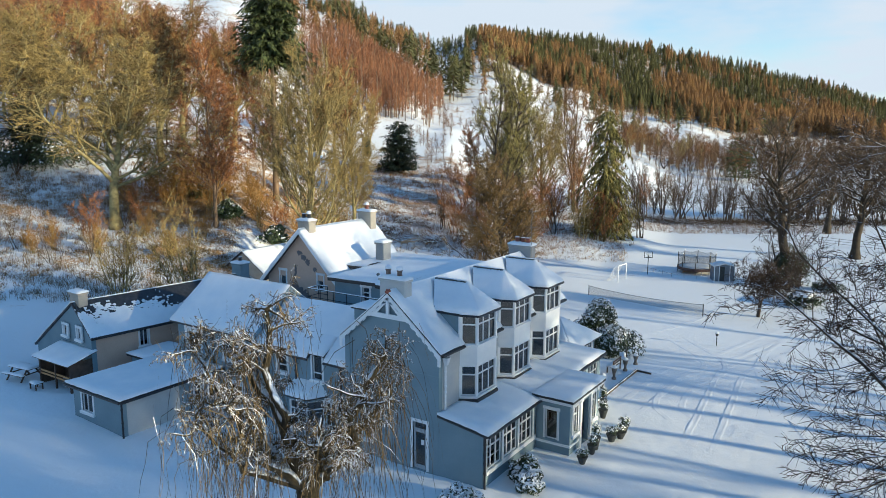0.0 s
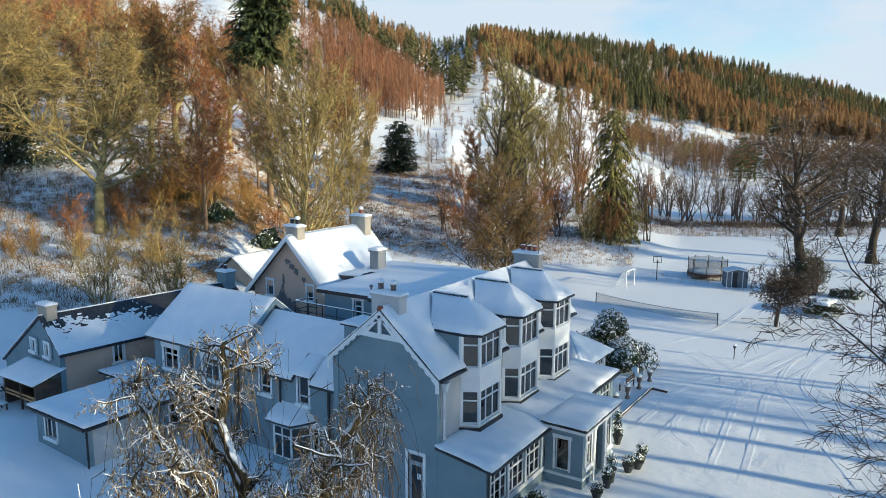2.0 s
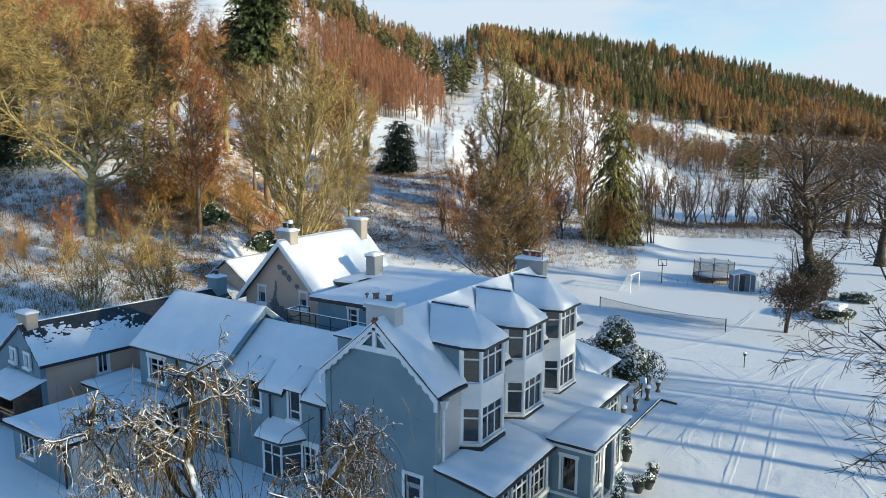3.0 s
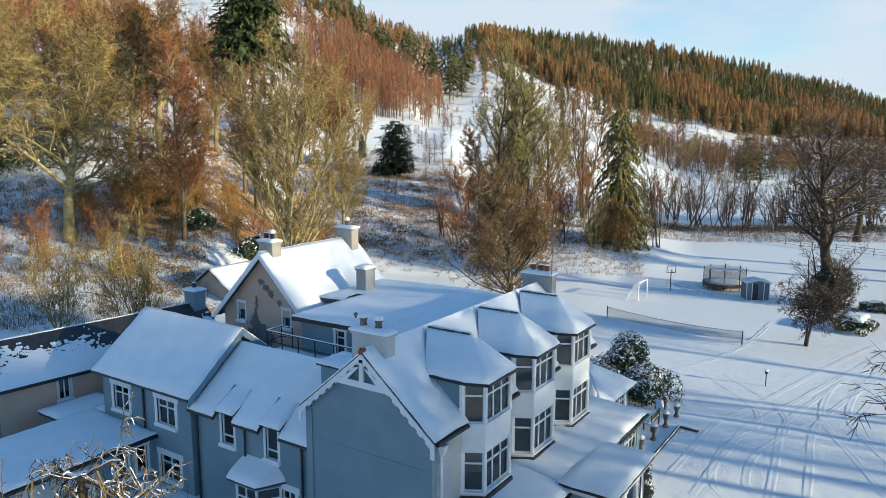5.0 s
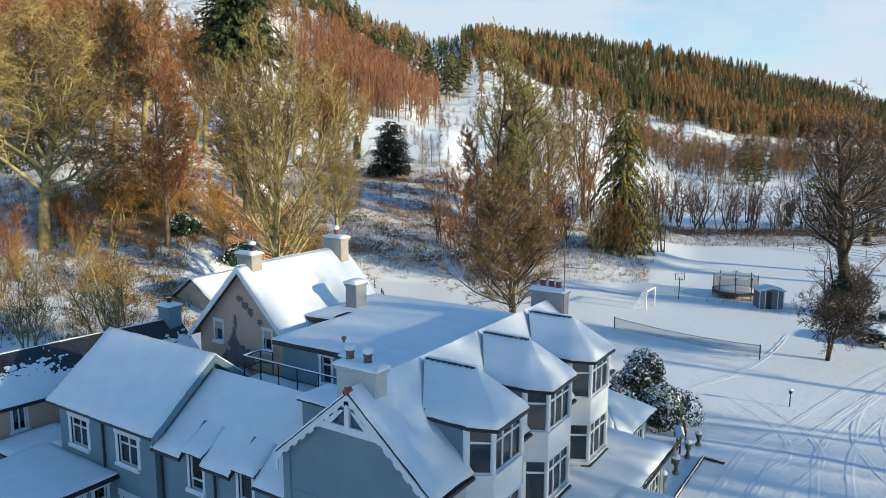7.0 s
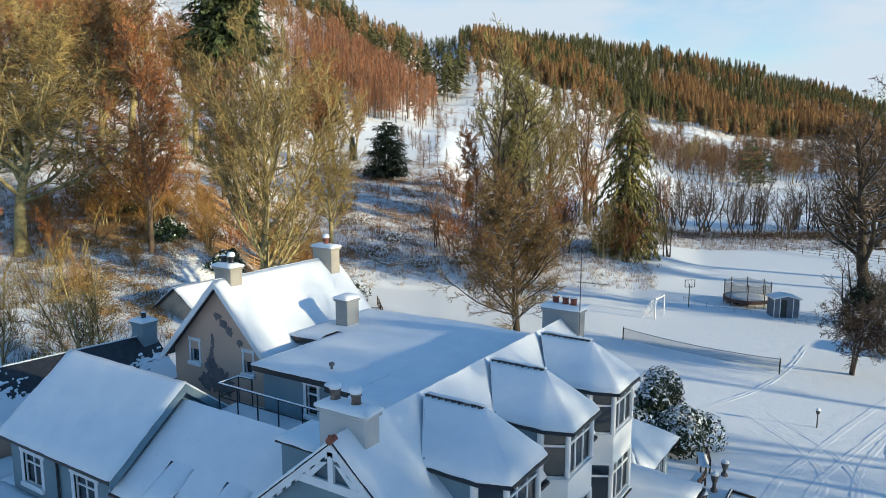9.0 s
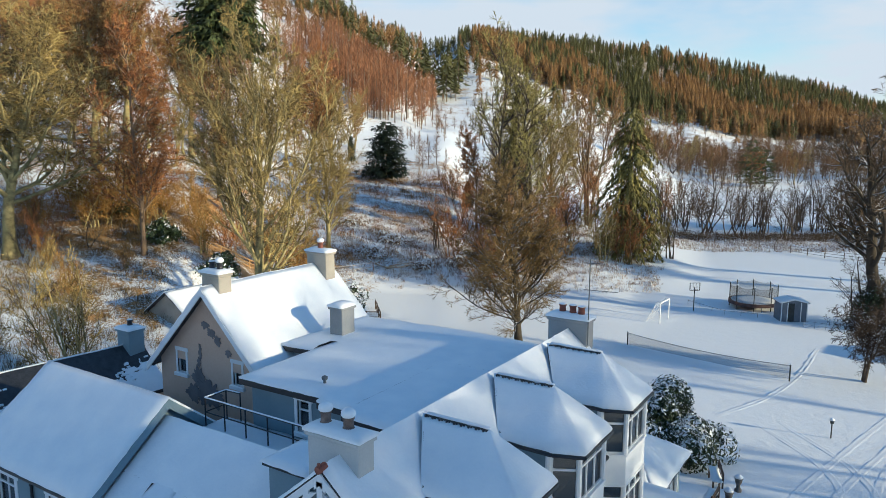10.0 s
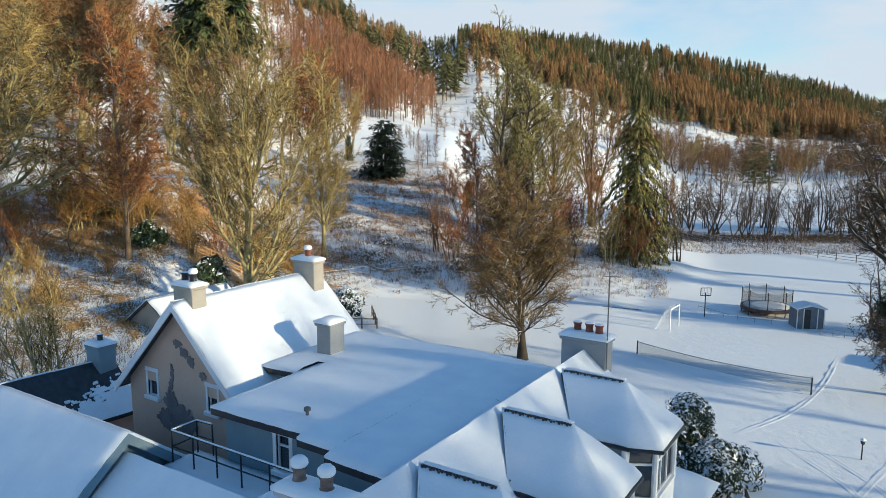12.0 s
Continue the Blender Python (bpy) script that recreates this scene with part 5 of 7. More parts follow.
tree_kind("upright", 5, BARK_OLIVE, TWIG_OLIVE, "broadleaf_tree", "tall bare tree with rising lichened branches behind the house", "tree",
          height=20, grow=0.86, kids=[34, 11, 9, 8], angle=[50, 38, 40, 40], first=[0.2, 0.2, 0.2, 0.1], ratio=[0.58, 0.44, 0.48, 0.6], shorten=[0.42, 0.4, 0.4, 0.3], radius=0.42, thin=0.0135, rshare=[0.46, 0.6, 0.6, 0.6],
          wander=[0.08, 0.13, 0.18, 0.22, 0.22], lift=[0.05, 0.17, 0.10, 0.06, 0.03], **FIVE)
tree_kind("olive_crown", 17, BARK_DARK, TWIG_MOSS, "broadleaf_tree", "dense bare tree with dark stem and olive twigs by the bank", "tree",
          height=20, stems=2, lean=0.12, kids=[22, 9, 7, 6], angle=[40, 42, 44, 40], first=[0.26, 0.2, 0.2, 0.1], ratio=[0.40, 0.48, 0.5, 0.6], radius=0.27, thin=0.019, rshare=[0.5, 0.58, 0.6, 0.6], **FIVE)
tree_kind("fork", 18, BARK_BROWN, TWIG_BROWN, "broadleaf_tree", "pale-stemmed bare tree forking into rising limbs by the bank", "tree",
          height=19, stems=4, lean=0.16, kids=[13, 7, 6, 5], angle=[30, 34, 38, 40], first=[0.25, 0.2, 0.2, 0.1], ratio=[0.36, 0.46, 0.5, 0.6], radius=0.24, thin=0.017, rshare=[0.5, 0.6, 0.6, 0.6], **FIVE)
tree_kind("birch", 11, BARK_BROWN, TWIG_RED, "birch_tree", "slender bare russet birch on the snowy slope", "tree",
          height=17, kids=[38, 10, 8, 8], angle=[48, 42, 40, 40], first=[0.15, 0.2, 0.2, 0.1], ratio=[0.30, 0.5, 0.5, 0.6], radius=0.2, thin=0.0145, rshare=[0.4, 0.55, 0.55, 0.6], **FIVE)
tree_kind("slim", 14, BARK_DARK, TWIG_DARK, "alder_tree", "slender bare dark-stemmed tree beyond the fence", "tree",
          height=13, stems=4, lean=0.16, kids=[14, 5, 5], angle=[46, 44, 42], first=[0.16, 0.2, 0.2], ratio=[0.27, 0.5, 0.55], wander=[0.14, 0.25, 0.3, 0.3], radius=0.14, thin=0.02, segs=[8, 5, 3, 1], sides=[6, 3, 2, 2])
tree_kind("slim_crooked", 19, BARK_DARK, TWIG_GREAT, "alder_tree", "crooked bare dark-stemmed tree beyond the fence", "tree",
          height=12, stems=2, lean=0.3, kids=[12, 6, 5], angle=[55, 46, 42], first=[0.25, 0.2, 0.2], ratio=[0.38, 0.5, 0.55], wander=[0.22, 0.3, 0.3, 0.3], radius=0.16, thin=0.021, segs=[8, 5, 3, 1], sides=[6, 3, 2, 2])
tree_kind("round", 21, BARK_GREAT, TWIG_ROUND, "round_tree", "dense bare round-crowned tree with brown twigs in the yard", "tree",
          height=13, kids=[70, 12, 8, 7], angle=[56, 42, 42, 40], first=[0.16, 0.2, 0.2, 0.1], ratio=[0.45, 0.46, 0.5, 0.55], shorten=[0.6, 0.4, 0.4, 0.3], radius=0.25, rshare=[0.4, 0.5, 0.55, 0.6], lift=[0.05, 0.11, 0.07, 0.04, 0.02], thin=0.0105, **FIVE)
tree_kind("wood_birch", 12, BARK_BROWN, TWIG_RED, "birch_tree", "bare russet birch in the hillside wood", "tree",
          height=16, kids=[30, 8, 10], angle=[46, 42, 40], first=[0.2, 0.2, 0.15], ratio=[0.30, 0.5, 0.55], radius=0.17, thin=0.024, **FOUR)
tree_kind("wood_broad", 13, BARK_OLIVE, TWIG_BROWN, "broadleaf_tree", "bare broadleaf tree in the hillside wood", "tree",
          height=19, grow=0.7, kids=[18, 10, 10], angle=[46, 45, 42], first=[0.3, 0.2, 0.15], ratio=[0.58, 0.5, 0.5], wander=[0.18, 0.25, 0.3, 0.3], radius=0.28, thin=0.024, rshare=[0.6, 0.68, 0.66], **FOUR)
tree_kind("wood_open", 16, BARK_BROWN, TWIG_BROWN, "broadleaf_tree", "tall bare tree beside the snowy drive", "tree",
          height=19, grow=0.7, kids=[17, 8, 8], angle=[46, 45, 42], first=[0.42, 0.2, 0.15], ratio=[0.58, 0.5, 0.5], wander=[0.18, 0.25, 0.3, 0.3], radius=0.26, thin=0.021, segs=[7, 5, 3, 1], sides=[6, 4, 2, 2])
tree_kind("wood_olive", 15, BARK_OLIVE, TWIG_OLIVE, "broadleaf_tree", "bare lichened tree in the hillside wood", "tree",
          height=18, stems=3, kids=[14, 9, 10], angle=[40, 40, 40], first=[0.25, 0.2, 0.15], ratio=[0.40, 0.5, 0.5], radius=0.22, thin=0.024, rshare=[0.6, 0.68, 0.66], **FOUR)
tree_kind("shrub", 24, BARK_BROWN, TWIG_RED, "shrub", "dense bare russet shrub", "shrub",
          height=5, stems=7, segs=[4, 3, 2, 1], sides=[4, 3, 2, 2], kids=[11, 8, 6], angle=[34, 38, 40], first=[0.15, 0.2, 0.2], ratio=[0.42, 0.5, 0.5], radius=0.05, flare=1.0, wood=0, thin=0.011, least=[1, 1.8, 1.3, 1.0])
tree_kind("gold", 27, BARK_OLIVE, TWIG_GOLD, "shrub", "dense golden-brown bare thicket on the slope", "shrub",
          height=6, stems=9, segs=[4, 3, 2, 1], sides=[4, 3, 2, 2], kids=[11, 8, 6], angle=[38, 38, 40], first=[0.1, 0.2, 0.2], ratio=[0.45, 0.5, 0.5], radius=0.06, flare=1.0, wood=0, thin=0.011, least=[1, 1.8, 1.3, 1.0])
tree_kind("scrub", 29, BARK_OLIVE, TWIG_OLIVE, "shrub", "straggling olive-stemmed bare thicket", "shrub",
          height=7, stems=8, segs=[5, 3, 2, 1], sides=[4, 3, 2, 2], kids=[12, 8, 6], angle=[35, 38, 40], first=[0.2, 0.2, 0.2], ratio=[0.42, 0.5, 0.5], radius=0.08, flare=1.0, wood=0, thin=0.011, least=[1, 1.8, 1.3, 1.0])
tree_kind("big", 33, BARK_SNOW, TWIG_SNOW, "broadleaf_tree", "large dark bare tree with snow lying along its branches", "tree",
          height=20, grow=0.74, kids=[36, 11, 9, 8], angle=[62, 50, 48, 42], ratio=[0.56, 0.5, 0.5, 0.55], shorten=[0.25, 0.4, 0.4, 0.3], rshare=[0.27, 0.5, 0.5, 0.6], first=[0.24, 0.15, 0.15, 0.1], radius=0.44, wander=[0.16, 0.30, 0.38, 0.42, 0.3], lift=[0.05, 0.03, 0.0, -0.06, -0.10], wood=2, thin=0.0105,
          segs=[9, 7, 4, 3, 1], sides=[10, 6, 3, 2, 2])
tree_kind("great", 34, BARK_GREAT, TWIG_GREAT, "broadleaf_tree", "great dark bare tree with a dense twiggy crown by the lawn", "tree",
          height=20, grow=0.8, kids=[24, 9, 7, 6], angle=[56, 47, 46, 42], ratio=[0.54, 0.5, 0.5, 0.55], rshare=[0.5, 0.6, 0.6, 0.6], first=[0.3, 0.15, 0.15, 0.1], radius=0.6, wander=[0.16, 0.28, 0.34, 0.38, 0.3], lift=[0.05, 0.07, 0.03, -0.02, -0.04], wood=2, thin=0.021,
          segs=[9, 7, 4, 3, 1], sides=[10, 6, 3, 2, 2])
tree_kind("apple", 37, BARK_SNOW, TWIG_SNOW, "fruit_tree", "small bare round-headed tree on the snowy lawn", "tree",
          height=4.2, grow=0.66, stems=2, lean=0.12, segs=[6, 5, 4, 3, 1], sides=[7, 4, 3, 2, 2], kids=[22, 9, 7, 6], angle=[58, 50, 45, 40], first=[0.5, 0.25, 0.2, 0.2], ratio=[0.8, 0.5, 0.5, 0.5], shorten=[0.2, 0.4, 0.4, 0.3], radius=0.1, thin=0.009, least=[1, 3, 2, 1.3, 1],
          wander=[0.12, 0.25, 0.3, 0.3, 0.3], lift=[0.03, 0.03, -0.03, -0.06, -0.05])


def weeping_willow(seed=41):
    """A stout trunk that forks into gnarled limbs, which end in dense twigs and long hanging strands."""
    s = spec(10, segs=[6, 5, 4, 3], sides=[5, 4, 3, 2], kids=[6, 5, 4], first=[0.2, 0.2, 0.15], angle=[60, 60, 55], ratio=[0.7, 0.6, 0.6], shorten=[0.2, 0.3, 0.3],
             wander=[0.55, 0.6, 0.6, 0.5], lift=[0.06, -0.05, -0.2, -0.45], taper=[0.45, 0.4, 0.4, 0.5], rshare=[0.6, 0.6, 0.6], thin=0.008, wood=0)
    g = Growth(seed, s)
    rnd = g.rnd

    def arm(a, b, r0, r1, sides=8, jag=0.22):
        a, b, n = Vector(a), Vector(b), 9
        pts, off = [], Vector((0, 0, 0))
        for i in range(n + 1):
            t = i / n
            off = (off + Vector((rnd.uniform(-jag, jag), rnd.uniform(-jag, jag), rnd.uniform(-jag, jag) * 0.6))) * 0.75
            pts.append(a.lerp(b, t) + off * math.sin(math.pi * t))
        g.limb(pts, [(r0 + (r1 - r0) * i / n) * rnd.uniform(0.85, 1.2) for i in range(n + 1)], sides, 0)
        return pts

    fork = (0.0, 0.0, 5.7)
    arm((0, 0, -0.4), fork, 0.34, 0.24, 10, 0.1)
    # local x runs across, z up: two heads with a gap between, and a spire
    mains = [((1.9, 0.1, 9.1), 0.22), ((1.5, -0.6, 8.2), 0.15), ((-1.5, 0.2, 9.2), 0.22), ((-2.7, 0.5, 8.9), 0.16), ((-0.9, 0.3, 10.0), 0.16), ((-1.6, -0.8, 8.0), 0.15),
             ((1.7, 0.8, 7.7), 0.13), ((-2.4, -0.3, 7.4), 0.12), ((1.3, -0.5, 6.9), 0.12), ((-1.3, 0.5, 6.8), 0.12), ((0.5, -0.9, 7.2), 0.11)]
    bare = 3        # the last of them carry few strands
    for nth, (end, r) in enumerate(mains):
        pts = arm(fork, end, r, 0.04, jag=0.34)
        for k in range(10):
            q = pts[(4, 6, 7, 8, 9, 9, 8, 5, 7, 9)[k]]
            d = Vector((rnd.gauss(0, 1), rnd.gauss(0, 1), rnd.uniform(-0.2, 0.9)))
            g.branch(0, q, d, rnd.uniform(0.45, 1.0), 0.038)
            for i in range(10 if nth < len(mains) - bare else 3):
                p = q + d.normalized() * rnd.uniform(0.0, 0.8) + Vector((rnd.gauss(0, 0.25), rnd.gauss(0, 0.25), rnd.gauss(0, 0.15)))
                ln, n = rnd.choice((rnd.uniform(0.5, 1.2), rnd.uniform(1.0, 2.2), rnd.uniform(1.8, 4.0))), 6
                v, line = Vector((rnd.gauss(0, 0.5), rnd.gauss(0, 0.5), rnd.uniform(-0.2, 0.4))), [p]
                for j in range(n):
                    v = (v * 0.55 + Vector((rnd.gauss(0, 0.17), rnd.gauss(0, 0.17), -0.6))).normalized()
                    line.append(line[-1] + v * (ln / n))
                g.limb(line, [0.0075 - 0.0006 * j for j in range(n + 1)], 2, 1)
    TREES["willow"] = (g.meshes("willow", BARK_WILLOW, TWIG_WILLOW), "weeping_willow", "gnarled weeping tree with snow-dusted limbs and hanging twigs", "tree", 10)


weeping_willow()


def conifer_kind(key, seed, needle, name, label, height, width, tiers, droop=0.25, sparse=1.0, bark=None, full=0.8, low=0.06):
    """Whorls of drooping boughs, each a spray of flat needle tufts."""
    rnd = random.Random(seed)
    g = Growth(seed, spec(height))
    g.limb([Vector((0, 0, -0.3)), Vector((0.05, 0, height * 0.5)), Vector((0, 0, height))], [height * 0.018, height * 0.01, 0.02], 7, 0)
    verts, faces = g.sets[1]

    def tuft(p, d, ln, w):
        a = d.cross(Vector((0, 0, 1)))
        a = a.normalized() if a.length > 1e-3 else Vector((1, 0, 0))
        a = (a + Vector((0, 0, rnd.uniform(-0.5, 0.5)))).normalized()
        o = len(verts)
        verts.extend((p - a * w * 0.3, p + d * ln * 0.5 - a * w, p + d * ln, p + d * ln * 0.5 + a * w))
        faces.append((o, o + 1, o + 2, o + 3))

    for t in range(tiers):
        f = (t + rnd.random()) / tiers
        z = height * (low + (0.98 - low) * f)
        reach = width / 2 * (1 - f) ** full * rnd.uniform(0.7, 1.15) + 0.15
        for k in range(max(4, int(9 * sparse * (1 - 0.4 * f)))):
            a = rnd.uniform(0, 6.28)
            d = Vector((math.cos(a), math.sin(a), rnd.uniform(-0.1, 0.35)))
            ln = reach * rnd.choice((rnd.uniform(0.5, 0.9), rnd.uniform(0.8, 1.2)))
            n = max(3, int(ln / 0.55))
            p = Vector((0, 0, z))
            for i in range(n):
                q = p + d * (ln / n)
                d = (d + Vector((0, 0, -droop / n * 2))).normalized()
                for _ in range(6 if i else 2):
                    w = Vector((rnd.uniform(-0.8, 0.8), rnd.uniform(-0.8, 0.8), rnd.uniform(-0.95, 0.2)))
                    tuft(p.lerp(q, rnd.random()), (d + w).normalized(), rnd.uniform(0.4, 0.95) * (0.45 + ln / n), rnd.uniform(0.06, 0.15))
                p = q
    TREES[key] = (g.meshes(key, bark or BARK_BROWN, needle), name, label, "conifer", height)


conifer_kind("spruce", 51, NEEDLE, "spruce_tree", "tall dark green spruce among bare trees", 24, 9.5, 60, 0.2, 1.7, full=0.42, low=0.58)
conifer_kind("yew", 52, NEEDLE_DARK, "yew_tree", "broad dark evergreen at the edge of the snow field", 9, 7.6, 34, 0.1, 1.8, full=0.38)
conifer_kind("thin_spruce", 53, NEEDLE_OLIVE, "spruce_tree", "feathery olive-green conifer beside the lawn's bank", 22, 12.5, 66, 0.8, 0.95, full=0.36)
conifer_kind("pine", 54, NEEDLE, "pine_tree", "dark green pine on the far slope", 14, 7, 20, 0.1, 1.0, full=0.5)


def put(key, u, s, height, turn=0.0, **k):
    x, y, z = spot(u, s)
    return plant(key, x, y, height, turn, **k)


# the weeping tree in front, and the great trees beside the lawn
plant("willow", 4.6, -13.0, 11.1, 33)
plant("big", 19.3, 1.0, 21.5, 40, wide=1.0)
plant("big", 23.8, -7.1, 15.5, 170, wide=0.78)
plant("great", 5.4, 61.5, 20.5, 200)
for dx, dy, h, t in ((1.2, 0.4, 6, 20), (-1.1, 0.6, 7, 110), (0.3, -1.3, 6.5, 230), (-0.9, -1.0, 5.5, 300), (1.4, -1.1, 5, 70)):
    plant("slim", 5.4 + dx, 61.5 + dy, h, t, label="bare dark suckers round the great tree's foot", wide=1.5)
put("great", 0.61, 97, 19, 40)
put("great", 0.69, 88, 18, 140)
put("great", 0.565, 122, 18, 250)
plant("apple", 5.46, 44.4, 5.8, 10)
# the wood that stands between the house and the low sun
for x, y, h, t in ((30, 16, 19, 90), (38, 33, 20, 150), (33, 50, 19, 260), (45, 6, 20, 310), (52, 24, 21, 75), (40, -9, 18, 140), (58, 44, 21, 5),
                   (29, 25, 20, 35), (34, 41, 20, 85), (31, 8, 19, 215), (36, 20, 21, 300), (42, 46, 20, 65), (47, 33, 21, 245), (27, 12, 18, 10), (32, 29, 20, 55)):
    plant("wood_open", x, y - 0.25 * x, h * 1.18, t, wide=1.15)
for x, y, h, t in ((26, 20, 18, 125), (28, 33, 19, 200), (41, 14, 21, 20), (44, 24, 21, 100), (39, 3, 20, 260), (50, 14, 21, 330)):
    plant("wood_open", x, y - 0.25 * x, h * 1.18, t, wide=1.25)
# named trees on the slope: kind, side, reach, height, turn
for key, u, s, h, t in (("broad", -0.48, 78, 23.5, 0), ("broad2", -0.405, 106, 25, 60), ("broad2", -0.37, 116, 27, 120), ("birch", -0.333, 80, 18.5, 0), ("upright", -0.20, 71, 21, 30),
                        ("broad", -0.66, 92, 25, 90), ("broad", -0.58, 112, 23, 200), ("birch", -0.26, 102, 16, 50), ("upright", -0.13, 100, 13, 80), ("broad2", -0.30, 122, 22, 20)):
    put(key, u, s, h, t, wide=1.22 if key == "broad" else 1.0)
for key, u, s, h, t in (("olive_crown", 0.070, 110, 23, 10), ("olive_crown", 0.118, 116, 20, 140), ("upright", 0.145, 124, 18, 75), ("fork", 0.193, 132, 20, 75), ("thin_spruce", 0.237, 110, 19.5, 0),
                        ("slim", 0.29, 112, 10, 0), ("shrub", 0.058, 92, 10.5, 0), ("shrub", 0.095, 95, 9.5, 40), ("shrub", 0.13, 99, 8, 200), ("shrub", 0.02, 103, 7, 140), ("slim", 0.0, 105, 9, 40),
                        ("birch", 0.05, 118, 13, 90), ("slim_crooked", 0.165, 108, 9, 20), ("scrub", 0.205, 106, 7, 0), ("scrub", 0.27, 110, 6, 90), ("shrub", 0.16, 112, 8, 60)):
    put(key, u, s, h, t)
plant("round", -17.26, 38.0, 13.0, 0, wide=1.28)
plant("scrub", -32.6, 11.6, 8.0, 0)
plant("scrub", -38.0, 9.0, 6.5, 70)
put("spruce", -0.243, 99, 31.5, 0, wide=0.8)
put("yew", -0.064, 150, 10.4, 0)
put("yew", 0.04, 133, 4.4, 60, wide=0.5, label="narrow dark evergreen stump clad in ivy")
put("yew", -0.109, 164, 5.2, 120, wide=0.42, label="narrow dark columnar evergreen on the snow field")
put("yew", -0.60, 100, 9, 100, label="dark evergreen mass among bare trees on the slope")
put("pine", 0.425, 240, 15, 30, wide=1.3)
put("pine", 0.445, 244, 12, 90, wide=1.3)
for u, s, h in ((-0.38, 87, 7), (-0.34, 86, 6), (-0.42, 90, 6), (-0.52, 74, 5), (-0.44, 78, 5), (-0.28, 90, 6), (-0.24, 88, 5)):
    put("gold" if h > 5 else "shrub", u, s, h, u * 900)
for u, s, h in ((-0.36, 90, 7), (-0.40, 86, 6.5), (-0.32, 89, 6), (-0.20, 90, 6), (-0.16, 93, 5), (-0.27, 84, 5), (-0.46, 83, 5)):
    put("gold", u, s, h, u * 700, wide=1.3)

# woodland on the slope behind
rnd = random.Random(7)
for i in range(88):
    u, s = rnd.uniform(-0.76, -0.10), rnd.uniform(112, 200)
    if -0.2 < u and s < 135:
        continue
    key = rnd.choice(("wood_birch", "wood_birch", "wood_broad", "wood_olive", "wood_broad", "wood_olive"))
    tall = 0.66 if -0.47 < u < -0.26 else 1.0      # the snowy clearing shows above these
    put(key, u, s, rnd.uniform(12, 21) * tall, rnd.uniform(0, 360))
for i in range(22):
    put(rnd.choice(("slim_crooked", "gold", "slim_crooked")), rnd.uniform(-0.68, -0.34), rnd.uniform(68, 84), rnd.uniform(2, 4.5), rnd.uniform(0, 360))
# thin row beyond the fence, and the clump by the bank
for i in range(58):
    u = 0.275 + 0.40 * i / 57 + rnd.uniform(-0.012, 0.012)
    put(rnd.choice(("slim", "slim", "slim_crooked")), u, rnd.uniform(134, 152), rnd.uniform(5.5, 12), rnd.uniform(0, 360), wide=rnd.uniform(0.8, 1.3))
for i in range(46):
    u = rnd.uniform(0.25, 0.75)
    put(rnd.choice(("wood_olive", "wood_broad", "wood_birch", "slim_crooked")), u, rnd.uniform(252, 310), rnd.uniform(7, 11) * (1.3 if u < 0.37 else 1.0), rnd.uniform(0, 360), wide=1.5)
for i in range(4):
    put(rnd.choice(("wood_olive", "wood_broad")), rnd.uniform(0.10, 0.30), rnd.uniform(124, 165), rnd.uniform(11, 17), rnd.uniform(0, 360))
for i in range(16):
    u, s = rnd.uniform(0.0, 0.30), rnd.uniform(106, 150)
    put(rnd.choice(("slim_crooked", "wood_birch", "shrub")), u, s, rnd.uniform(4, 9), rnd.uniform(0, 360))


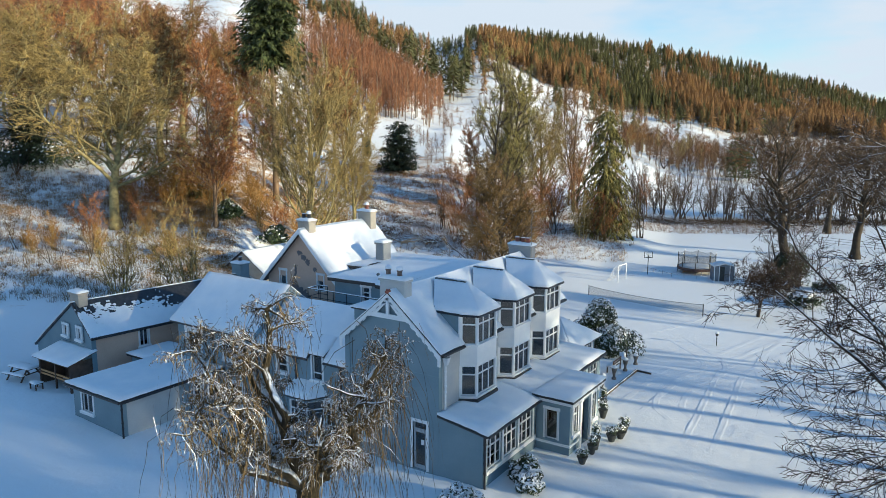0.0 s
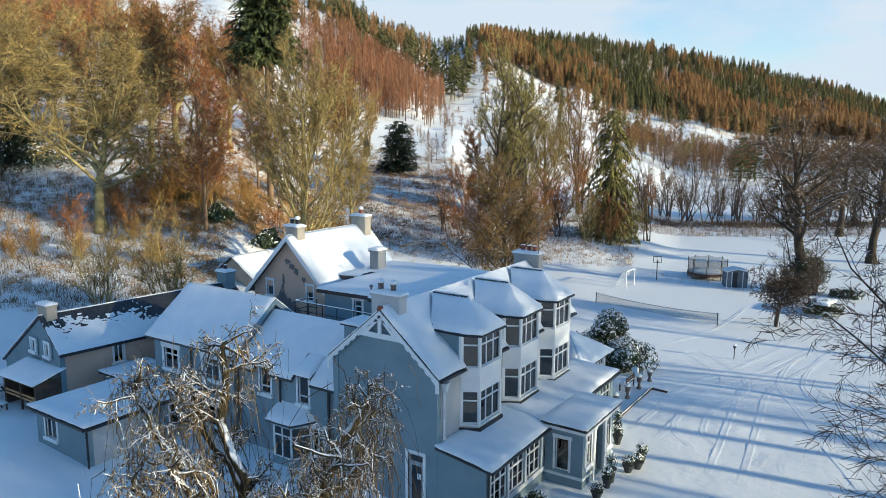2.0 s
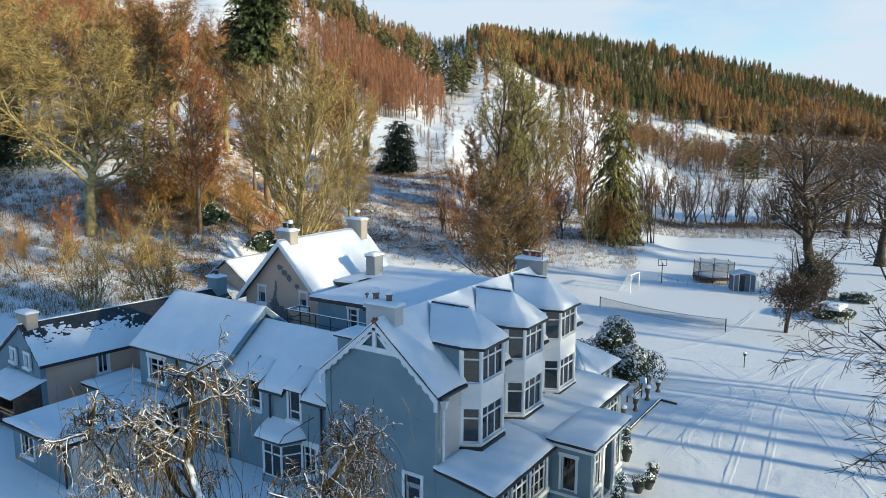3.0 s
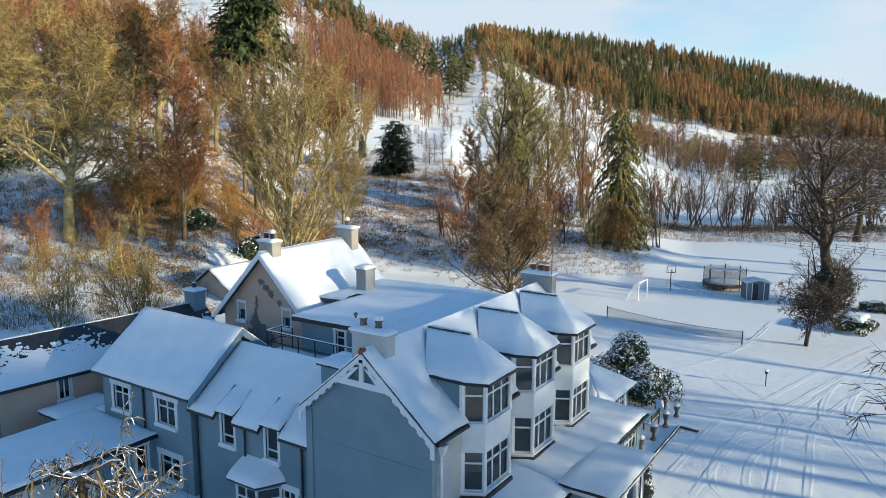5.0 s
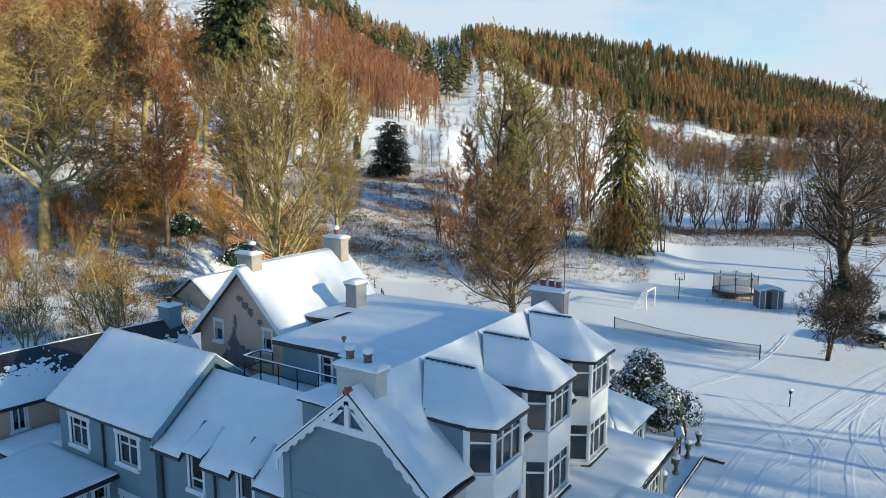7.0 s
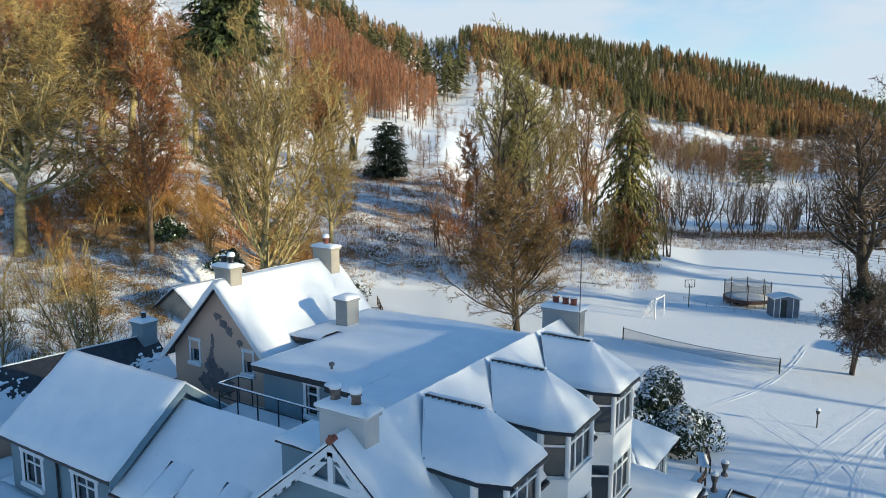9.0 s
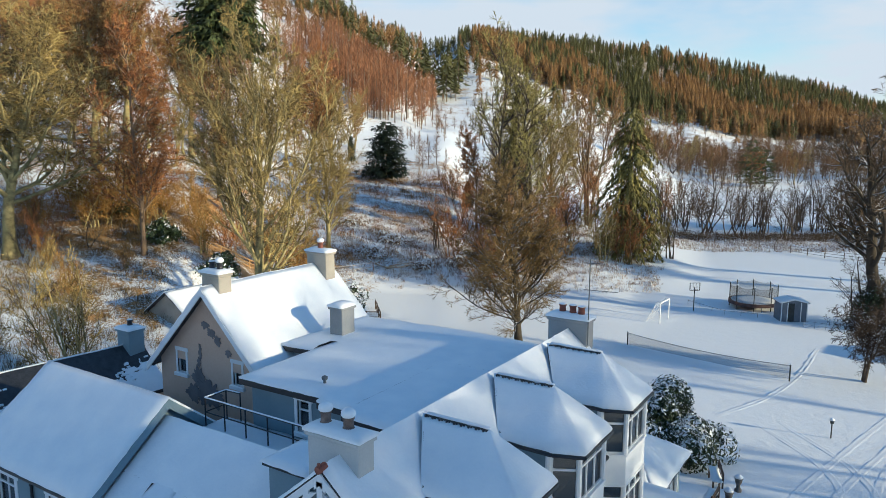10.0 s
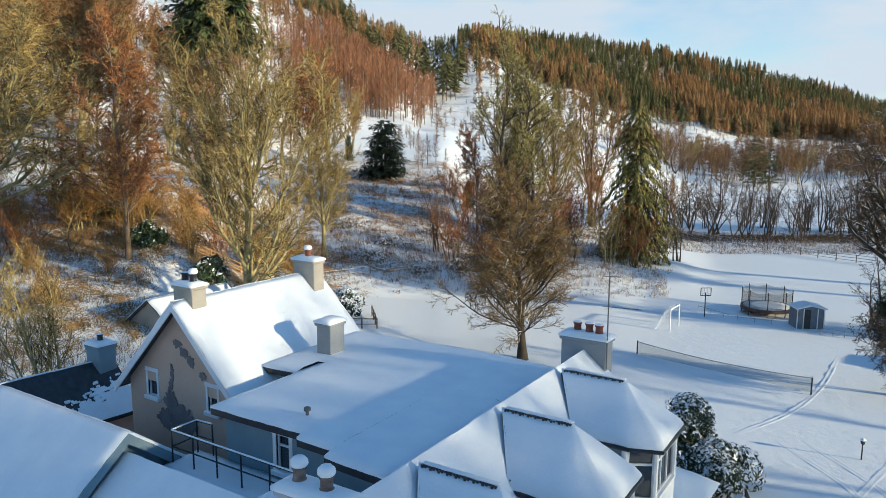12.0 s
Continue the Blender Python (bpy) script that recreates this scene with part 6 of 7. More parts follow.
# ---- far woods ----
def far_wood(name, count, material, zone, height, width, seed, label, kind_of="fir", trunk=True, crown=(0.12, 0.3)):
    """Many far trees in one mesh; zone(rnd) gives side and reach, or None."""
    r = random.Random(seed)
    verts, faces, tv, tf = [], [], [], []
    made = 0
    while made < count:
        us = zone(r)
        if us is None:
            continue
        made += 1
        x, y, z = spot(*us)
        h = r.uniform(*height)
        w = h * r.uniform(*width)
        bare_to = r.uniform(*crown)
        if kind_of == "fir":
            tiers, blunt = 11, r.uniform(0.4, 0.75)
            for t in range(tiers):
                f = t / tiers
                zz = z + h * (bare_to + (0.98 - bare_to) * f)
                rad = w / 2 * (1 - f) ** blunt * r.uniform(0.75, 1.2) + 0.12
                a0 = r.uniform(0, 6.28)
                for k in range(5):
                    a = a0 + k * 1.257 + r.uniform(-0.4, 0.4)
                    o = len(verts)
                    dx, dy = math.cos(a), math.sin(a)
                    q, c = rad * r.uniform(0.6, 1.2), r.uniform(0.18, 0.34)
                    top, low_ = h * r.uniform(0.05, 0.10), h * r.uniform(0.0, 0.05)
                    verts.extend(((x, y, zz + top), (x + (dx * 0.9 - dy * c) * q, y + (dy * 0.9 + dx * c) * q, zz - low_ * 0.6), (x + (dx * 0.9 + dy * c) * q, y + (dy * 0.9 - dx * c) * q, zz - low_)))
                    faces.append((o, o + 1, o + 2))
        else:
            for k in range(95):
                a, f = r.uniform(0, 6.28), r.uniform(0.2, 0.9)
                o = len(verts)
                ln = w / 2 * r.uniform(0.3, 1.1) * (1.1 - 0.7 * f) * 0.75
                dx, dy = math.cos(a), math.sin(a)
                bz = z + h * f
                tip = (x + dx * ln, y + dy * ln, bz + h * r.uniform(0.05, 0.17))
                s_ = r.uniform(0.014, 0.032)
                verts.extend(((x - dy * 0.05, y + dx * 0.05, bz), (x + dx * ln * 0.6 - dy * s_, y + dy * ln * 0.6 + dx * s_, bz + h * 0.03), tip, (x + dx * ln * 0.6 + dy * s_, y + dy * ln * 0.6 - dx * s_, bz + h * 0.045)))
                faces.append((o, o + 1, o + 2, o + 3))
        if trunk:
            o = len(tv)
            tr = 0.012 * h + 0.04
            for zz, k in ((z - 0.5, 1.0), (z + h * 0.9, 0.25)):
                for a in (0, 2.09, 4.19):
                    tv.append((x + math.cos(a) * tr * k, y + math.sin(a) * tr * k, zz))
            for k in range(3):
                tf.append((o + k, o + (k + 1) % 3, o + 3 + (k + 1) % 3, o + 3 + k))
    me = bpy.data.meshes.new(name)
    me.from_pydata(verts, [], faces)
    me.materials.append(material)
    ob = new(name, me)
    tagged(ob, label, "woodland", kind="stuff")
    if trunk:
        me = bpy.data.meshes.new("trunks")
        me.from_pydata(tv, [], tf)
        me.materials.append(TRUNKS)
        t_ob = new("trunks", me)
        t_ob.parent = ob
        tagged(t_ob, "thin pale far trunks", kind="stuff")
    return ob


def patch(u, s):
    """Which kind stands where in the far forest: below 0 larch, above 0 spruce."""
    return noise.noise(Vector((u * s * 0.016, s * 0.011, 4))) + 0.5 * noise.noise(Vector((u * s * 0.05, s * 0.03, 9)))


def forest(r, u0):
    u = r.uniform(u0, 0.88)
    edge = hill_base(u) + 26 * noise.noise(Vector((u * 14, 2, 0))) + 10 * noise.noise(Vector((u * 60, 7, 0)))
    return u, edge + (900 - edge) * r.random() ** 1.3


def zone_fir(r):
    u, s = forest(r, 0.03)
    k = patch(u, s) + (s - hill_base(u)) / 420 - 0.25
    return (u, s) if k > r.uniform(-0.12, 0.12) else None


def zone_larch(r):
    u, s = forest(r, 0.05)
    k = patch(u, s) + (s - hill_base(u)) / 420 - 0.25
    return (u, s) if k <= r.uniform(-0.12, 0.12) else None


def zone_stragglers(r):
    """Trees that stand out singly and in threes below the forest's edge."""
    u = r.uniform(0.03, 0.5)
    s = hill_base(u) - abs(r.gauss(0, 70)) * (1.3 if u < 0.3 else 0.4)
    return (u, s) if noise.noise(Vector((u * s * 0.03, s * 0.03, 1))) > 0.05 else None


def zone_left_fir(r):
    u = r.uniform(-0.6, 0.05)
    s = r.gauss(590, 70)
    return (u, s) if 470 < s < 780 and noise.noise(Vector((u * s * 0.02, s * 0.02, 6))) > 0.0 else None


def zone_pine(r):
    u, s = r.uniform(-0.16, 0.04), r.uniform(340, 470)
    return (u, s) if noise.noise(Vector((u * s * 0.03, s * 0.03, 3))) > -0.05 else None


def zone_birch(r):
    u, s = r.gauss(-0.10, 0.055), r.uniform(232, 350)
    return (u, s) if u < 0.0 and noise.noise(Vector((u * s * 0.03, s * 0.03, 15))) > -0.3 else None


def zone_birch_left(r):
    u, s = r.uniform(-0.75, -0.24), r.uniform(200, 340)
    return None if -0.47 < u < -0.26 and s > 225 else (u, s)


def zone_larch_left(r):
    u, s = r.uniform(-0.5, -0.02), r.uniform(380, 600)
    if -0.47 < u < -0.25 and s < 520:
        return None
    return (u, s) if noise.noise(Vector((u * s * 0.02, s * 0.02, 12))) > 0.0 else None


def zone_belt(r):
    u = 0.24 + 0.62 * r.random() ** 0.75
    return (u, r.uniform(255, 330 if u < 0.42 else 430))


def zone_field_edge(r):
    u, s = r.uniform(-0.06, 0.40), r.uniform(150, 520)
    return (u, s) if noise.noise(Vector((u * s * 0.04, s * 0.04, 8))) > -0.05 else None


far_wood("conifer_forest", 4200, FIR, zone_fir, (8, 19), (0.26, 0.40), 61, "dense dark conifer forest on the far hill", crown=(0.2, 0.45))
far_wood("larch_forest", 4200, LARCH, zone_larch, (8, 19), (0.26, 0.38), 62, "orange-brown bare larches in the far forest", crown=(0.2, 0.4))
far_wood("straggling_conifers", 120, FIR, zone_stragglers, (8, 17), (0.4, 0.6), 73, "scattered conifers on the snow below the forest", crown=(0.08, 0.2))
far_wood("straggling_larches", 150, LARCH, zone_stragglers, (7, 16), (0.35, 0.5), 74, "scattered larches on the snow below the forest", crown=(0.1, 0.25))
far_wood("conifer_ridge", 480, FIR, zone_left_fir, (6, 14), (0.42, 0.6), 63, "scattered conifers along the ridge")
far_wood("pine_clump", 60, FIR, zone_pine, (12, 21), (0.45, 0.6), 64, "dark pines above the birches", crown=(0.1, 0.3))
far_wood("birch_wood", 640, BIRCH, zone_birch, (9, 15), (0.35, 0.55), 65, "russet bare birches on the snowy hill", "birch")
far_wood("birch_scrub", 1100, BIRCH, zone_birch_left, (8, 14), (0.4, 0.7), 66, "russet bare birches high on the slope", "birch")
far_wood("larch_clump", 320, LARCH, zone_larch_left, (8, 16), (0.34, 0.45), 67, "orange-brown larches on the upper slope")
far_wood("field_trees", 1500, WOODS, zone_belt, (5, 9.5), (0.5, 0.9), 68, "brown bare trees beyond the snowy field", "birch")
far_wood("hill_scrub", 480, WOODS, zone_field_edge, (2, 6), (0.5, 0.9), 69, "scattered bare scrub on the snow field", "birch")


def undergrowth(name, count, zone, material, seed, label, size=(0.4, 1.3)):
    r = random.Random(seed)
    verts, faces = [], []
    for _ in range(count):
        us = zone(r)
        if us is None:
            continue
        x, y, z = spot(*us)
        h = r.uniform(*size)
        for k in range(16):
            a, t = r.uniform(0, 6.28), r.uniform(0.2, 1.0)
            dx, dy = math.cos(a), math.sin(a)
            bx, by = x + r.uniform(-0.6, 0.6) * h, y + r.uniform(-0.6, 0.6) * h
            o = len(verts)
            w = 0.016
            verts.extend(((bx - dy * w, by + dx * w, z - 0.05), (bx + dy * w, by - dx * w, z - 0.05), (bx + dx * t * h * 0.8, by + dy * t * h * 0.8, z + h * r.uniform(0.4, 1.0))))
            faces.append((o, o + 1, o + 2))
    me = bpy.data.meshes.new(name)
    me.from_pydata(verts, [], faces)
    me.materials.append(material)
    return tagged(new(name, me), label, "undergrowth", kind="stuff")


undergrowth("bracken", 3000, lambda r: (r.uniform(-0.75, -0.10), r.uniform(80, 150)), TWIG_BROWN, 71, "dead brown bracken and brush in snow", (0.3, 0.9))
undergrowth("dead_brush", 2200, lambda r: (r.gauss(0.0, 0.09), r.uniform(98, 158)), TWIG_BROWN, 77, "low dead brush poking through the snowy bank", (0.4, 1.3))
undergrowth("brush", 2400, lambda r: (r.uniform(-0.75, -0.30), r.uniform(60, 96)), TWIG_BRUSH, 75, "dark tangled brush on the snowy lower slope", (0.3, 1.1))
undergrowth("brambles", 2400, lambda r: (r.uniform(-0.12, 0.27), 92 + 26 * r.random() + 14 * max(0, r.uniform(-0.12, 0.27))), TWIG_FROST, 72, "snow-dusted brambles on the bank", (0.25, 0.7))
undergrowth("bank_brush", 1500, lambda r: (r.uniform(0.17, 0.62), r.uniform(121, 131)), TWIG_FROST, 78, "snow-dusted rough grass along the lawn's far bank", (0.25, 0.8))
# unseen wood added behind the viewpoint to cut low skylight and bounced light
far_wood("unseen_screen_wood", 220, WOODS, lambda r: (r.uniform(-1.6, 1.1), -r.uniform(45, 90)), (8, 14), (0.5, 0.8), 81, "unseen bare brown wood added behind to block low skylight", "birch")
undergrowth("hedge_bottom", 1500, lambda r: (r.uniform(0.27, 0.75), r.uniform(131, 139)), TWIG_DARK, 76, "dark tangled hedge bottom along the field's edge", (0.5, 1.5))


# ---- things on the lawn and round the house ----
def netting(name, cover):
    """Fine mesh: part of the light goes through."""
    m = bpy.data.materials.new(name)
    m.use_nodes = True
    n, l = m.node_tree.nodes, m.node_tree.links
    p, tr_, mix = n["Principled BSDF"], n.new("ShaderNodeBsdfTransparent"), n.new("ShaderNodeMixShader")
    p.inputs["Base Color"].default_value, p.inputs["Roughness"].default_value = (0.04, 0.045, 0.05, 1), 0.8
    mix.inputs["Fac"].default_value = cover
    l.new(tr_.outputs["BSDF"], mix.inputs[1])
    l.new(p.outputs["BSDF"], mix.inputs[2])
    l.new(mix.outputs["Shader"], n["Material Output"].inputs["Surface"])
    return m


NET, SAFETY_NET = netting("dark_netting", 0.17), netting("safety_netting", 0.36)
POST_DARK = surf("dark_painted_post", (0.015, 0.018, 0.018), (0.04, 0.045, 0.045), 5, 0.6, 0.1)
METAL_GREY = surf("galvanised_steel", (0.28, 0.29, 0.30), (0.4, 0.41, 0.42), 6, 0.45, 0.05, metal=0.7)
SHED_GREY = surf("slate_blue_sheet_metal", (0.11, 0.13, 0.16), (0.17, 0.19, 0.22), 2, 0.5, 0.1)
PAD = surf("rust_brown_padding", (0.06, 0.035, 0.03), (0.13, 0.07, 0.055), 3, 0.7, 0.1)
FENCE = surf("weathered_grey_timber", (0.10, 0.085, 0.07), (0.24, 0.21, 0.18), 3, 0.9, 0.4, 30, snowy=0.25)
TAN_TIMBER = surf("fresh_tan_timber", (0.34, 0.20, 0.08), (0.5, 0.31, 0.14), 3, 0.85, 0.3, 30)
LEAF = surf("glossy_dark_leaves", (0.012, 0.025, 0.010), (0.05, 0.075, 0.025), 1.5, 0.45, 0, 8, island=0.5)
LEAF_SNOW = surf("snow_clumps_on_leaves", (0.8, 0.82, 0.86), (0.9, 0.91, 0.92), 2.0, 0.6, 0.2, 10)
LEAF_BROWN = surf("withered_brown_leaves", (0.10, 0.06, 0.03), (0.22, 0.15, 0.07), 2.0, 0.8, 0, 8, island=0.5)


def on_ground(x, y):
    return (x, y, ground(x, y))


# tennis net
net = thing("tennis_net", (0, 0, 0), "long sagging dark tennis net between two dark posts", "tennis net")
na, nb = Vector((-10.86, 44.45, -1.27)), Vector((1.26, 42.2, -1.2))
for p in (na, nb):
    bm = bmesh.new()
    tube(bm, p + Vector((0, 0, -0.3)), p + Vector((0, 0, 1.07)), 0.05)
    post = part("post", bm, POST_DARK, net)
    bm = bmesh.new()
    lathe(bm, [(0.05, 0), (0.07, 0.03), (0.06, 0.08), (0.01, 0.11)], p + Vector((0, 0, 1.07)), 10)
    part("snow_cap", bm, SNOW, post, "", True)
bm = bmesh.new()
cols = []
for i in range(41):
    k = i / 40
    p = na.lerp(nb, k)
    sag = 0.26 * math.sin(math.pi * k) ** 0.8
    cols.append((p + Vector((0, 0, 0.06)), p + Vector((0, 0, 1.02 - sag))))
for (a, b), (c, d) in zip(cols, cols[1:]):
    prism(bm, [a, c, d, b], (0.0, 0.004, 0))
part("netting", bm, NET, net)
bm = bmesh.new()
for (a, b), (c, d) in zip(cols, cols[1:]):
    tube(bm, b, d, 0.028, sides=6)
part("headband", bm, surf("dull_white_band", (0.3, 0.3, 0.3), (0.42, 0.42, 0.42), 4, 0.8, 0.1), net)

# trampoline with safety net
tr = thing("trampoline", on_ground(-4.95, 63.9), "round trampoline with dark safety net on the snowy lawn", "trampoline")
TR_R = 2.15
for k in range(8):
    a = k * math.pi / 4 + 0.2
    bm = bmesh.new()
    x, y = TR_R * math.cos(a), TR_R * math.sin(a)
    tube(bm, (x, y, -0.1), (x, y, 2.35), 0.045)
    pole = part("pole", bm, POST_DARK, tr)
    bm = bmesh.new()
    lathe(bm, [(0.045, 0), (0.07, 0.03), (0.06, 0.09), (0.01, 0.12)], (x, y, 2.35), 8)
    part("snow_cap", bm, SNOW, pole, "", True)
bm = bmesh.new()
for k in range(40):
    a, b = k * math.pi / 20, (k + 1) * math.pi / 20
    sag = lambda t: 0.16 * abs(math.sin(4 * (t - 0.2)))
    q = [(TR_R * 0.98 * math.cos(t), TR_R * 0.98 * math.sin(t)) for t in (a, b)]
    bm.faces.new([bm.verts.new(v) for v in ((*q[0], 0.75), (*q[1], 0.75), (*q[1], 2.3 - sag(b)), (*q[0], 2.3 - sag(a)))])
part("safety_net", bm, SAFETY_NET, tr)
bm = bmesh.new()
lathe(bm, [(2.0, 0.66), (2.0, 0.72), (TR_R + 0.12, 0.72), (TR_R + 0.12, 0.42), (TR_R + 0.06, 0.42), (TR_R + 0.06, 0.64)], (0, 0, 0), 40)
part("pad", bm, PAD, tr)
bm = bmesh.new()
lathe(bm, [(2.06, 0.66), (2.04, 0.74), (1.2, 0.80), (0.1, 0.78)], (0, 0, 0), 32)
part("snow_cover", bm, SNOW, tr, "", True)
for k in range(6):
    a = k * math.pi / 3
    bm = bmesh.new()
    tube(bm, (2.2 * math.cos(a), 2.2 * math.sin(a), -0.1), (2.2 * math.cos(a), 2.2 * math.sin(a), 0.6), 0.04)
    part("leg", bm, METAL_GREY, tr)

# garden shed
shed = thing("garden_shed", on_ground(-1.2, 60.6), "small slate-blue sheet-metal shed with white trim and snow", "shed", turn=28)
sw_, sd_, sh_ = 2.3, 1.7, 1.75
bm = bmesh.new()
prism(bm, [(-sw_ / 2, -sd_ / 2, -0.1), (sw_ / 2, -sd_ / 2, -0.1), (sw_ / 2, -sd_ / 2, sh_), (0, -sd_ / 2, sh_ + 0.28), (-sw_ / 2, -sd_ / 2, sh_)], (0, sd_, 0))
part("body", bm, SHED_GREY, shed)
for x in (-sw_ / 2 + 0.3 * k for k in range(8)):
    bm = bmesh.new()
    box(bm, x, x + 0.05, -sd_ / 2 - 0.015, -sd_ / 2, 0, sh_)
    part("rib", bm, SHED_GREY, shed)
for x in (-sw_ / 2, sw_ / 2 - 0.08, -0.62, 0.54):
    bm = bmesh.new()
    box(bm, x, x + 0.08, -sd_ / 2 - 0.03, -sd_ / 2 - 0.016, 0, sh_ + 0.02)
    part("trim", bm, WHITE, shed)
bm = bmesh.new()
box(bm, -0.54, 0.0, -sd_ / 2 - 0.024, -sd_ / 2 - 0.016, 0.02, sh_ - 0.05)
part("door", bm, POST_DARK, shed)
for sx in (-1, 1):
    q = [(0, -sd_ / 2 - 0.12, sh_ + 0.3), (sx * (sw_ / 2 + 0.12), -sd_ / 2 - 0.12, sh_), (sx * (sw_ / 2 + 0.12), sd_ / 2 + 0.12, sh_), (0, sd_ / 2 + 0.12, sh_ + 0.3)]
    slab(shed, "roof", q, 0.05, WHITE)
    snow(shed, [q], 0.1, 0.3)

# football goal
goal = thing("football_goal", on_ground(-10.65, 53.75), "small white football goal with sloping net", "goal", turn=-3)
gw, gh, gd = 2.3, 1.85, 1.25
for y in (-gw / 2, gw / 2):
    bm = bmesh.new()
    tube(bm, (0, y, -0.1), (0, y, gh), 0.055)
    part("post", bm, WHITE, goal)
    bm = bmesh.new()
    tube(bm, (0, y, gh), (-0.35, y, gh), 0.03)
    tube(bm, (-0.35, y, gh), (-gd, y, 0.02), 0.025)
    part("stay", bm, WHITE, goal)
bm = bmesh.new()
tube(bm, (0, -gw / 2, gh), (0, gw / 2, gh), 0.055)
part("crossbar", bm, WHITE, goal)
bm = bmesh.new()
for k in range(13):
    y = -gw / 2 + gw * k / 12
    tube(bm, (-0.35, y, gh), (-gd, y, 0.02), 0.006, sides=4)
for k in range(9):
    f = k / 8
    x, z = -0.35 - (gd - 0.35) * f, gh * (1 - f)
    tube(bm, (x, -gw / 2, z), (x, gw / 2, z), 0.006, sides=4)
    for y in (-gw / 2, gw / 2):
        tube(bm, (x, y, z), (0, y, z), 0.006, sides=4)
part("netting", bm, WHITE, goal)

# basketball hoop
hoop = thing("basketball_hoop", on_ground(-9.4, 59.1), "dark basketball post with small framed backboard", "basketball hoop", turn=35)
bm = bmesh.new()
tube(bm, (0, 0, -0.2), (0, 0, 2.3), 0.05)
part("post", bm, POST_DARK, hoop)
bm = bmesh.new()
ring(bm, (-0.5, 0.5, 2.0, 2.75), 0.05, -0.06, -0.02, Matrix.Identity(4))
part("backboard", bm, POST_DARK, hoop)
bm = bmesh.new()
for k in range(7):
    x = -0.42 + 0.14 * k
    tube(bm, (x, -0.04, 2.02), (x, -0.04, 2.73), 0.008, sides=4)
part("grille", bm, POST_DARK, hoop)
bm = bmesh.new()
for k in range(14):
    a, b = k * math.pi / 7, (k + 1) * math.pi / 7
    tube(bm, (0.23 * math.cos(a), -0.35 + 0.23 * math.sin(a), 2.1), (0.23 * math.cos(b), -0.35 + 0.23 * math.sin(b), 2.1), 0.012, sides=5)
part("rim", bm, PAD, hoop)


def rail_fence(name, pts, height, rails, label, post_gap, material, post_r=0.05, rail_r=0.025):
    """Posts along a line, with rails between."""
    f = thing(name, (0, 0, 0), label, "fence")
    pts = [Vector((x, y, 0)) for x, y in pts]
    stops = []
    for a, b in zip(pts, pts[1:]):
        n = max(1, round((b - a).length / post_gap))
        stops += [a.lerp(b, k / n) for k in range(n)]
    stops.append(pts[-1])
    feet = [Vector(on_ground(p.x, p.y)) for p in stops]
    up = Vector((0, 0, 1))
    for p in feet:
        bm = bmesh.new()
        tube(bm, p - up * 0.2, p + up * height, post_r, sides=6)
        part("post", bm, material, f)
    for k in range(rails):
        z = up * (height * (k + 0.8) / rails)
        for a, b in zip(feet, feet[1:]):
            bm = bmesh.new()
            tube(bm, a + z, b + z, rail_r, sides=5)
            part("rail", bm, material, f)
    return f


rail_fence("field_fence", [(-25, 110.8), (-2.2, 100.3), (24, 92.5)], 1.1, 3, "weathered post-and-rail fence along the snowy field", 2.4, FENCE, 0.06, 0.035)
rail_fence("low_rail", [(-10.6, 61.8), (-6.6, 59.3), (-3.8, 59.7)], 0.45, 1, "low thin metal rail edging the court", 1.6, METAL_GREY, 0.02, 0.018)
rail_fence("low_rail", [(0.2, 58.4), (2.8, 58.3), (5.4, 59.0)], 0.6, 2, "low thin metal rail beside the shed", 1.0, METAL_GREY, 0.02, 0.015)
rail_fence("yard_rail", [(-32.4, 36.2), (-30.6, 37.9), (-33.4, 40.8)], 0.9, 2, "dark wooden rail round the yard's corner", 1.3, DARK_WOOD, 0.06, 0.04)
rail_fence("slope_rail", [spot(-0.31, 84)[:2], spot(-0.25, 86)[:2], spot(-0.19, 90)[:2]], 1.0, 3, "tan timber rails laid along the slope", 2.5, TAN_TIMBER, 0.06, 0.05)
rail_fence("slope_rail", [spot(-0.18, 92)[:2], spot(-0.10, 95)[:2], spot(-0.03, 99)[:2]], 0.9, 2, "weathered rails along the bank", 2.5, FENCE, 0.05, 0.04)

# garden lamp
lamp = thing("garden_lamp", on_ground(4.6, 33.1), "short dark garden lamp post in the snow", "lamp")
bm = bmesh.new()
tube(bm, (0, 0, -0.2), (0, 0, 0.85), 0.035)
part("post", bm, POST_DARK, lamp)
bm = bmesh.new()
lathe(bm, [(0.03, 0.82), (0.09, 0.86), (0.12, 1.02), (0.14, 1.04), (0.03, 1.14)], (0, 0, 0), 10)
part("lantern", bm, POST_DARK, lamp)
bm = bmesh.new()
lathe(bm, [(0.14, 1.05), (0.13, 1.11), (0.02, 1.19)], (0, 0, 0), 10)
part("snow_cap", bm, SNOW, lamp, "", True)


